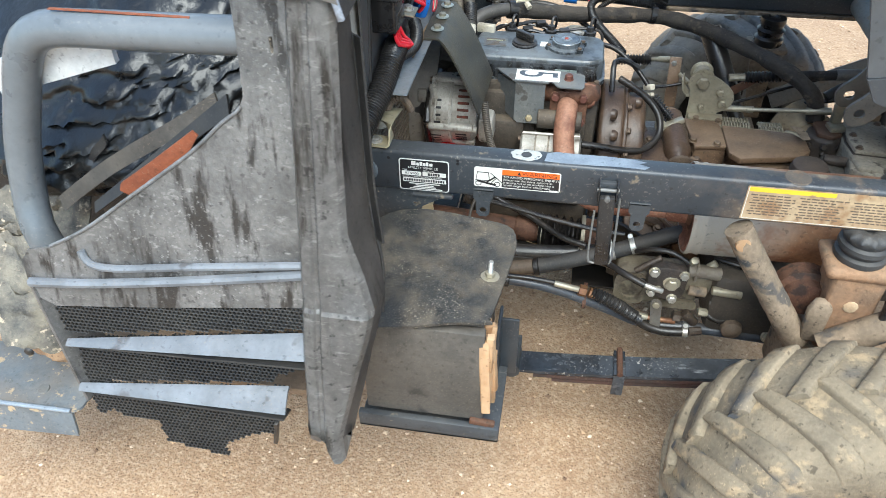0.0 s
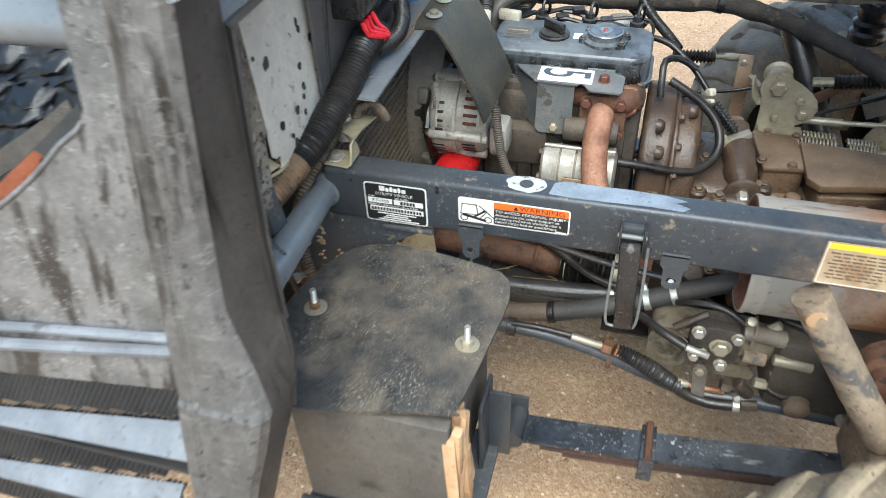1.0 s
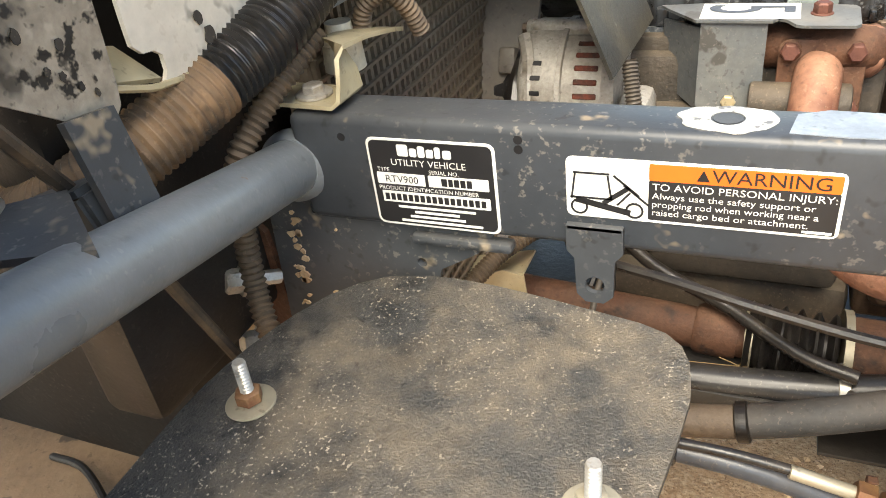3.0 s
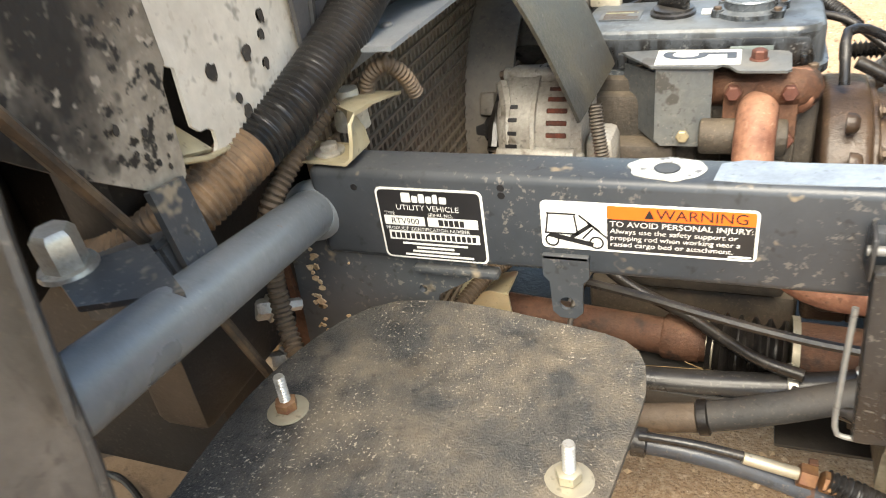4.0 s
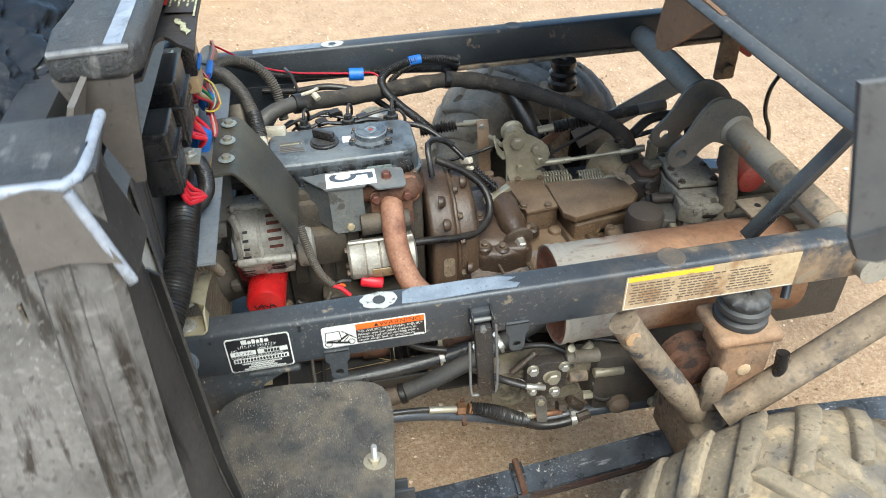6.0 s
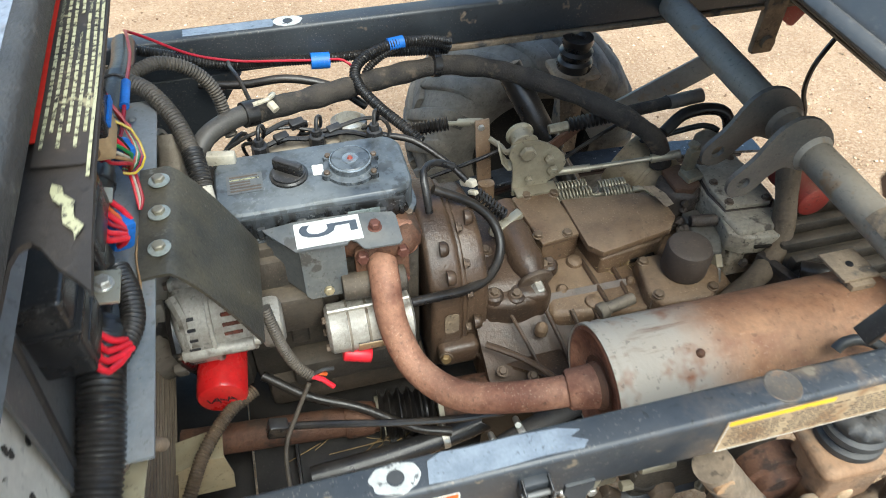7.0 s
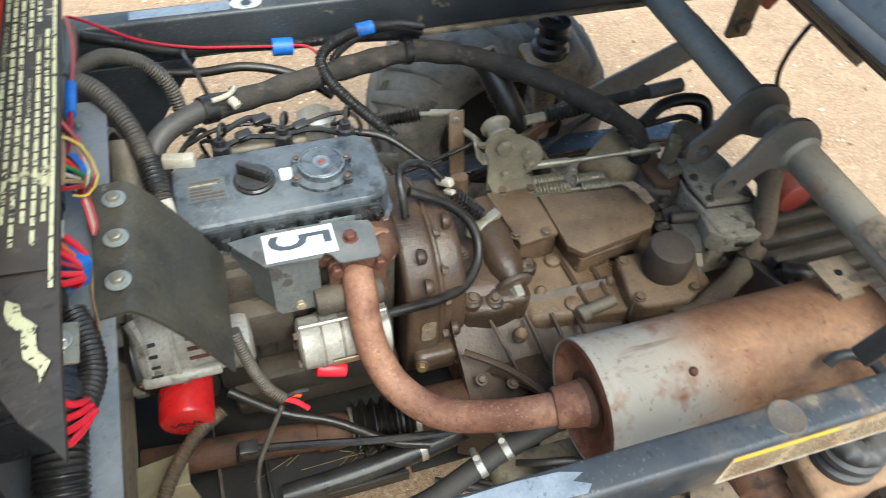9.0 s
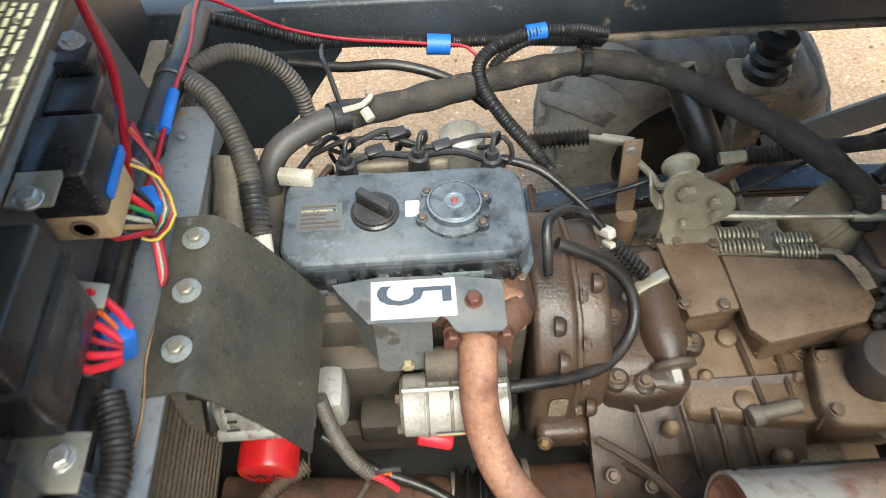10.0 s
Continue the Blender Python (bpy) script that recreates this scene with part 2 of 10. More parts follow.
WIRE_BLUE = surface("blue_tape", (30, 104, 190), (40, 118, 206), 20, 0.5, relief=0.03)
WIRE_WHITE = surface("white_connector", (214, 206, 188), (196, 184, 160), 20, 0.5, 0.0, 0.3, relief=0.03)
WIRE_ORANGE = surface("orange_wire", (226, 108, 50), (214, 96, 40), 20, 0.4, relief=0.0)
WIRE_YELLOW = surface("yellow_wire", (222, 190, 60), (214, 180, 50), 20, 0.4, relief=0.0)
WIRE_GREEN = surface("green_wire", (40, 130, 70), (40, 120, 60), 20, 0.4, relief=0.0)
PATCH = surface("bare_white_primer", (204, 204, 198), (176, 176, 170), 30, 0.45, 0.0, 0.0, relief=0.0, spots=(98, 98, 97), spot_size=80, spot_edge=(0.58, 0.64))
WHITE = surface("white_decal", (226, 226, 220), (214, 212, 204), 14, 0.45, 0.0, 0.0, relief=0.0, fine=0.05, spots=(150, 128, 100), spot_size=45, spot_edge=(0.70, 0.74))
INK = surface("black_ink", (26, 26, 28), (34, 34, 36), 20, 0.45, relief=0.0, fine=0.05)
INK_WORN = surface("worn_grey_ink", (92, 80, 68), (112, 96, 80), 30, 0.6, relief=0.0)
ORANGE = surface("orange_decal", (236, 106, 34), (228, 98, 30), 14, 0.45, relief=0.0, fine=0.05)
YELLOW = surface("yellow_decal", (240, 204, 60), (230, 188, 50), 14, 0.45, relief=0.0, fine=0.05, spots=(168, 142, 104), spot_size=30, spot_edge=(0.64, 0.68))
DECAL_MUD = surface("mud_stained_decal", (192, 168, 134), (168, 138, 104), 12, 0.6, relief=0.05, spots=(146, 114, 82), spot_size=24, spot_edge=(0.52, 0.66), fine=0.3)
DECAL_RED = surface("red_decal", (222, 50, 34), (210, 44, 30), 14, 0.4, relief=0.0)
CREAM = surface("cream_ink", (186, 182, 146), (170, 164, 124), 14, 0.5, relief=0.0, spots=(60, 56, 50), spot_size=240, spot_edge=(0.55, 0.62))
RADIATOR = surface("radiator_core", (122, 110, 94), (104, 92, 78), 12, 0.7, 0.2, 0.3, relief=0.2)
STRAW = surface("dry_straw", (150, 126, 84), (120, 98, 64), 20, 0.7, relief=0.0)


def ground_material():
    m = bpy.data.materials.new("packed_gravel_dirt")
    m.use_nodes = True
    n, ln = m.node_tree.nodes, m.node_tree.links
    bs = n["Principled BSDF"]
    tc = n.new("ShaderNodeTexCoord")

    def noise_at(s, d):
        t = n.new("ShaderNodeTexNoise")
        t.inputs["Scale"].default_value, t.inputs["Detail"].default_value, t.inputs["Roughness"].default_value = s, d, 0.65
        ln.new(tc.outputs["Object"], t.inputs["Vector"])
        return t.outputs["Fac"]

    def blend(fac, lo, hi, a, b):
        r = n.new("ShaderNodeMapRange")
        r.inputs[1].default_value, r.inputs[2].default_value = lo, hi
        ln.new(fac, r.inputs[0])
        x = n.new("ShaderNodeMix")
        x.data_type = "RGBA"
        ln.new(r.outputs[0], x.inputs["Factor"])
        for s, v in ((x.inputs["A"], a), (x.inputs["B"], b)):
            if isinstance(v, tuple):
                s.default_value = v
            else:
                ln.new(v, s)
        return x.outputs["Result"]

    col = blend(noise_at(2.2, 6), 0.35, 0.65, rgb(160, 130, 100), rgb(178, 148, 117))
    col = blend(noise_at(9, 7), 0.40, 0.70, col, rgb(148, 118, 90))
    col = blend(noise_at(90, 5), 0.46, 0.74, col, rgb(198, 172, 142))
    col = blend(noise_at(170, 3), 0.57, 0.70, col, rgb(116, 90, 68))
    vo = n.new("ShaderNodeTexVoronoi")
    vo.inputs["Scale"].default_value = 150
    ln.new(tc.outputs["Object"], vo.inputs["Vector"])
    col = blend(vo.outputs["Distance"], 0.02, 0.20, rgb(206, 182, 152), col)
    ln.new(col, bs.inputs["Base Color"])
    bs.inputs["Roughness"].default_value = 0.95
    b1, b2 = n.new("ShaderNodeBump"), n.new("ShaderNodeBump")
    b1.inputs["Distance"].default_value, b2.inputs["Distance"].default_value = 0.005, 0.003
    b1.inputs["Strength"].default_value, b2.inputs["Strength"].default_value = 0.7, 0.7
    ln.new(noise_at(110, 7), b1.inputs["Height"])
    ln.new(vo.outputs["Distance"], b2.inputs["Height"])
    b2.invert = True
    ln.new(b1.outputs[0], b2.inputs["Normal"])
    ln.new(b2.outputs[0], bs.inputs["Normal"])
    return m


GROUND = ground_material()


# ---- building helpers ----
def thing(name, label, category, base=(0, 0, 0), group="", kind=""):
    ob = new(name)
    ob.empty_display_size = 0.05
    ob.location = base
    return tagged(ob, label, category, group, kind)


def place_of(ob):
    v = Vector((0, 0, 0))
    while ob:
        v += ob.location
        ob = ob.parent
    return v


def part(name, bm, material, parent=None, label="", angle=38, label_only=True):
    """Links a bmesh, drawn in world coordinates, as one mesh under a thing or a part."""
    off = place_of(parent)
    bmesh.ops.recalc_face_normals(bm, faces=bm.faces)
    bmesh.ops.translate(bm, verts=bm.verts, vec=-off)
    me = bpy.data.meshes.new(name)
    bm.to_mesh(me)
    bm.free()
    me.materials.append(material)
    me.shade_smooth()
    me.set_sharp_from_angle(angle=radians(angle))
    ob = new(name, me)
    ob.parent = parent
    return tagged(ob, label) if label else ob


def whole(name, bm, material, label, category, base=None, group="", kind="", angle=38):
    """A thing that is a single mesh, with its origin at its base."""
    vs = [v.co for v in bm.verts]
    if base is None:
        base = (sum(v.x for v in vs) / len(vs), sum(v.y for v in vs) / len(vs), min(v.z for v in vs))
    bmesh.ops.translate(bm, verts=bm.verts, vec=-Vector(base))
    ob = part(name, bm, material, None, "", angle)
    ob.location = base
    return tagged(ob, label, category, group, kind)


def B():
    return bmesh.new()


def box(bm, c, s, rot=(0, 0, 0), bev=0.0, seg=2):
    r = bmesh.ops.create_cube(bm, size=1.0)
    m = pose(*c, *rot) @ Matrix.Diagonal((*s, 1))
    bmesh.ops.transform(bm, matrix=m, verts=r["verts"])
    if bev:
        es = list({e for v in r["verts"] for e in v.link_edges})
        bmesh.ops.bevel(bm, geom=es, offset=bev, segments=seg, profile=0.5, affect="EDGES")
    return bm


def span(bm, lo, hi, bev=0.0, seg=2):
    """A box between two corners."""
    return box(bm, [(a + b) / 2 for a, b in zip(lo, hi)], [abs(b - a) for a, b in zip(lo, hi)], (0, 0, 0), bev, seg)


def lathe(bm, p, q, profile, seg=24, caps=True):
    """Turns (distance along p to q, radius) pairs round the line from p to q. Distances are in metres from p."""
    p, q = Vector(p), Vector(q)
    m = (q - p).to_track_quat("Z", "Y").to_matrix()
    rings = []
    for d, r in profile:
        rings.append([bm.verts.new(p + m @ Vector((r * math.cos(2 * math.pi * k / seg), r * math.sin(2 * math.pi * k / seg), d))) for k in range(seg)])
    for a, b in zip(rings, rings[1:]):
        for k in range(seg):
            bm.faces.new((a[k], a[(k + 1) % seg], b[(k + 1) % seg], b[k]))
    if caps:
        bm.faces.new(rings[0][::-1])
        bm.faces.new(rings[-1])
    return bm


def rod(bm, p, q, r, r2=None, seg=16, edge=0.0):
    d = (Vector(q) - Vector(p)).length
    r2 = r if r2 is None else r2
    if edge:
        return lathe(bm, p, q, [(0, r - edge), (edge * 0.3, r - edge * 0.3), (edge, r), (d - edge, r2), (d - edge * 0.3, r2 - edge * 0.3), (d, r2 - edge)], seg)
    return lathe(bm, p, q, [(0, r), (d, r2)], seg)


def smooth_line(pts, step=0.01):
    """A smooth line through the points."""
    ps = [Vector(p) for p in pts]
    ps = [2 * ps[0] - ps[1], *ps, 2 * ps[-1] - ps[-2]]
    out = []
    for a, b, c, d in zip(ps, ps[1:], ps[2:], ps[3:]):
        k = max(2, int((c - b).length / step))
        for i in range(k):
            t = i / k
            out.append(0.5 * (2 * b + (c - a) * t + (2 * a - 5 * b + 4 * c - d) * t * t + (3 * b - a - 3 * c + d) * t ** 3))
    out.append(ps[-2])
    return out


def tube(bm, pts, r, seg=10, step=0.012, pitch=0.0, depth=0.0, straight=False, wobble=0.0):
    """A hose or pipe along the points; pitch and depth give it rings."""
    line = [Vector(p) for p in pts] if straight else smooth_line(pts, pitch / 6 if pitch else step)
    up = Vector((0.31, 0.2, 0.93))
    rings, run = [], 0.0
    for i, p in enumerate(line):
        d = (line[min(i + 1, len(line) - 1)] - line[max(i - 1, 0)]).normalized()
        side = d.cross(up)
        side = side.normalized() if side.length > 1e-4 else Vector((1, 0, 0))
        up = side.cross(d).normalized()
        if i:
            run += (p - line[i - 1]).length
        rr = r(run) if callable(r) else r
        if pitch:
            rr -= depth * (0.5 - 0.5 * math.cos(2 * math.pi * run / pitch))
        if wobble:
            rr *= 1 + wobble * noise.noise(p * 60)
        rings.append([bm.verts.new(p + rr * (math.cos(2 * math.pi * k / seg) * side + math.sin(2 * math.pi * k / seg) * up)) for k in range(seg)])
    for a, b in zip(rings, rings[1:]):
        for k in range(seg):
            bm.faces.new((a[k], a[(k + 1) % seg], b[(k + 1) % seg], b[k]))
    bm.faces.new(rings[0][::-1])
    bm.faces.new(rings[-1])
    return bm


def coil(bm, p, q, radius, wire, turns, seg=6):
    """A coil spring from p to q."""
    p, q = Vector(p), Vector(q)
    m = (q - p).to_track_quat("Z", "Y").to_matrix()
    n = int(turns * 12)
    pts = [p + (q - p) * (i / n) + m @ Vector((radius * math.cos(i / 12 * 2 * math.pi), radius * math.sin(i / 12 * 2 * math.pi), 0)) for i in range(n + 1)]
    return tube(bm, pts, wire, seg, straight=True)


def plate(bm, outline, thick, m, holes=(), bev=0.0, hole_seg=16):
    """A flat plate with holes: an outline and holes (u, v, r) in the plane of m, thick along its normal."""
    loops = [[Vector((u, v, 0)) for u, v in outline]]
    for u, v, r in holes:
        loops.append([Vector((u + r * math.cos(2 * math.pi * k / hole_seg), v + r * math.sin(2 * math.pi * k / hole_seg), 0)) for k in range(hole_seg)])
    edges, fresh = [], []
    for lp in loops:
        vs = [bm.verts.new(p) for p in lp]
        fresh += vs
        edges += [bm.edges.new((vs[i], vs[(i + 1) % len(vs)])) for i in range(len(vs))]
    fs = [f for f in bmesh.ops.triangle_fill(bm, edges=edges, use_beauty=True, use_dissolve=False)["geom"] if isinstance(f, bmesh.types.BMFace)]
    ext = bmesh.ops.extrude_face_region(bm, geom=fs)["geom"]
    top = [v for v in ext if isinstance(v, bmesh.types.BMVert)]
    bmesh.ops.translate(bm, verts=top, vec=(0, 0, thick))
    bmesh.ops.transform(bm, matrix=m, verts=fresh + top)
    return bm


YZ = Matrix(((0, 0, 1, 0), (1, 0, 0, 0), (0, 1, 0, 0), (0, 0, 0, 1)))


def prism(bm, outline, thick, m, bev=0.006, seg=3):
    """A cast block: an outline in the plane of m, thick along its normal, its edges rounded."""
    lo = [bm.verts.new((u, v, 0)) for u, v in outline]
    hi = [bm.verts.new((u, v, thick)) for u, v in outline]
    bm.faces.new(lo[::-1])
    bm.faces.new(hi)
    n = len(lo)
    sides = [bm.faces.new((lo[k], lo[(k + 1) % n], hi[(k + 1) % n], hi[k])) for k in range(n)]
    for f in sides:
        f.normal_update()
    if bev:
        es = {e for f in sides for e in f.edges if len(e.link_faces) == 2}
        es = [e for e in es if e.calc_face_angle(0) > 0.45]
        out = bmesh.ops.bevel(bm, geom=es, offset=bev, segments=seg, profile=0.5, affect="EDGES")
        vs = {v for f in out["faces"] for v in f.verts} | {v for v in lo + hi if v.is_valid}
    else:
        vs = set(lo + hi)
    bmesh.ops.transform(bm, matrix=m, verts=list(vs))
    return bm


def rounded(u0, v0, u1, v1, r, n=5):
    """The outline of a rounded rectangle."""
    out = []
    for cu, cv, a in ((u1 - r, v1 - r, 0), (u0 + r, v1 - r, 90), (u0 + r, v0 + r, 180), (u1 - r, v0 + r, 270)):
        out += [(cu + r * math.cos(radians(a + 90 * k / n)), cv + r * math.sin(radians(a + 90 * k / n))) for k in range(n + 1)]
    return out


def skin(bm, fn, nu, nv, thick):
    """A curved sheet: fn(u, v) for u and v from 0 to 1, with thickness along its normal."""
    grid = [[Vector(fn(i / nu, j / nv)) for j in range(nv + 1)] for i in range(nu + 1)]
    nrm = [[None] * (nv + 1) for _ in range(nu + 1)]
    for i in range(nu + 1):
        for j in range(nv + 1):
            a = grid[min(i + 1, nu)][j] - grid[max(i - 1, 0)][j]
            b = grid[i][min(j + 1, nv)] - grid[i][max(j - 1, 0)]
            nrm[i][j] = a.cross(b).normalized()
    lo = [[bm.verts.new(grid[i][j]) for j in range(nv + 1)] for i in range(nu + 1)]
    hi = [[bm.verts.new(grid[i][j] + nrm[i][j] * thick) for j in range(nv + 1)] for i in range(nu + 1)]
    for i in range(nu):
        for j in range(nv):
            bm.faces.new((lo[i][j], lo[i][j + 1], lo[i + 1][j + 1], lo[i + 1][j]))
            bm.faces.new((hi[i][j], hi[i + 1][j], hi[i + 1][j + 1], hi[i][j + 1]))
    for i in range(nu):
        bm.faces.new((lo[i][0], lo[i + 1][0], hi[i + 1][0], hi[i][0]))
        bm.faces.new((lo[i][nv], hi[i][nv], hi[i + 1][nv], lo[i + 1][nv]))
    for j in range(nv):
        bm.faces.new((lo[0][j], hi[0][j], hi[0][j + 1], lo[0][j + 1]))
        bm.faces.new((lo[nu][j], lo[nu][j + 1], hi[nu][j + 1], hi[nu][j]))
    return bm


def bolt(parent, p, axis, r=0.007, h=0.006, material=BOLT, washer=0.0, washer_material=None, name="bolt"):
    """A hexagon bolt head, on a washer where one is given."""
    p, axis = Vector(p), Vector(axis).normalized()
    bm = B()
    lathe(bm, p, p + axis, [(0, r), (h * 0.85, r), (h, r * 0.8)], 6)
    ob = part(name, bm, material, parent, angle=20)
    if washer:
        bm = B()
        lathe(bm, p - axis * 0.001, p + axis, [(0, washer), (0.0018, washer), (0.0025, washer * 0.93)], 20)
        part("washer", bm, washer_material or material, parent)
    return ob


def letters(name, text, size, m, material, parent, label="", wide=1.0, align="LEFT"):
    """Writing as a flat mesh at the pose m."""
    cu = bpy.data.curves.new(name, "FONT")
    cu.body, cu.size, cu.align_x, cu.resolution_u = text, size, align, 3
    tmp = new(name, cu)
    bpy.context.view_layer.update()
    me = bpy.data.meshes.new_from_object(tmp.evaluated_get(bpy.context.evaluated_depsgraph_get()))
    bpy.data.objects.remove(tmp)
    me.transform(Matrix.Translation(-place_of(parent)) @ m @ Matrix.Diagonal((wide, 1, 1, 1)))
    me.materials.clear()
    me.materials.append(material)
    ob = new(name, me)
    ob.parent = parent
    return tagged(ob, label) if label else ob


def card(parent, name, x0, z0, x1, z1, y, material, r=0.003, thick=0.0006, label=""):
    """A thin decal standing in the plane y, facing the viewer side."""
    bm = B()
    plate(bm, rounded(x0, z0, x1, z1, r, 3), thick, pose(0, y, 0, 90, 0, 0))
    return part(name, bm, material, parent, label)

# ---- ground ----
def build_ground():
    bm = B()
    n = 90
    def co(i):
        u = (i / n - 0.5) * 2
        return 60 * u ** 5 + 3.0 * u
    vs = [[bm.verts.new((co(i) + 0.4, co(j) + 0.8, 0)) for j in range(n + 1)] for i in range(n + 1)]
    for row in vs:
        for v in row:
            v.co.z = 0.018 * noise.noise(Vector((v.co.x * 1.7, v.co.y * 1.7, 0))) + 0.008 * noise.noise(Vector((v.co.x * 7, v.co.y * 7, 3)))
    for i in range(n):
        for j in range(n):
            bm.faces.new((vs[i][j], vs[i + 1][j], vs[i + 1][j + 1], vs[i][j + 1]))
    whole("ground", bm, GROUND, "packed tan dirt and gravel yard", "ground", (0, 0, 0), kind="structure")


def build_pebbles():
    rng = np.random.default_rng(4)
    k = 26000
    x, y = rng.uniform(-1.3, 2.6, k), rng.uniform(-0.9, 3.6, k)
    r = 0.0014 + 0.0068 * rng.random(k) ** 5
    octa = np.array([(1, 0, 0), (0, 1, 0), (-1, 0, 0), (0, -1, 0), (0, 0, 1), (0, 0, -1)], float)
    tris = [(0, 1, 4), (1, 2, 4), (2, 3, 4), (3, 0, 4), (1, 0, 5), (2, 1, 5), (3, 2, 5), (0, 3, 5)]
    shape = octa[None] * (r[:, None, None] * rng.uniform(0.6, 1.25, (k, 6, 3)))
    ang = rng.uniform(0, 6.28, k)
    c, s = np.cos(ang), np.sin(ang)
    px = shape[..., 0] * c[:, None] - shape[..., 1] * s[:, None]
    py = shape[..., 0] * s[:, None] + shape[..., 1] * c[:, None]
    base = np.array([0.018 * noise.noise(Vector((a * 1.7, b * 1.7, 0))) + 0.008 * noise.noise(Vector((a * 7, b * 7, 3))) for a, b in zip(x, y)])
    pts = np.stack([px + x[:, None], py + y[:, None], shape[..., 2] * 0.7 + base[:, None] + 0.2 * r[:, None]], -1).reshape(-1, 3)
    faces = [(a + 6 * i, b + 6 * i, d + 6 * i) for i in range(k) for a, b, d in tris]
    me = bpy.data.meshes.new("gravel")
    me.from_pydata(pts.tolist(), [], faces)
    me.materials.append(PEBBLE_MIX)
    tagged(new("gravel", me), "loose tan gravel stones on the dirt", "gravel", kind="stuff")


def island_material():
    m = bpy.data.materials.new("mixed_stones")
    m.use_nodes = True
    n, ln = m.node_tree.nodes, m.node_tree.links
    geo, ramp = n.new("ShaderNodeNewGeometry"), n.new("ShaderNodeValToRGB")
    ramp.color_ramp.elements[0].color, ramp.color_ramp.elements[1].color = rgb(112, 86, 66), rgb(226, 206, 180)
    e = ramp.color_ramp.elements.new(0.6)
    e.color = rgb(196, 164, 128)
    ln.new(geo.outputs["Random Per Island"], ramp.inputs[0])
    ln.new(ramp.outputs[0], n["Principled BSDF"].inputs["Base Color"])
    n["Principled BSDF"].inputs["Roughness"].default_value = 0.9
    return m


PEBBLE_MIX = island_material()
build_ground()
build_pebbles()


# ---- chassis frame ----
RAIL_TOP, RAIL_LOW, RAIL_DEEP, FAR_Y = 0.78, 0.697, 0.043, 0.942


WELD = surface("browned_weld", (74, 72, 70), (92, 82, 72), 30, 0.5, 0.0, 0.3, relief=0.2, spots=(108, 84, 64), spot_size=60, spot_edge=(0.56, 0.66))
SPLASH = surface("dried_cream_mud", (200, 176, 142), (176, 146, 112), 40, 0.9, relief=0.2)


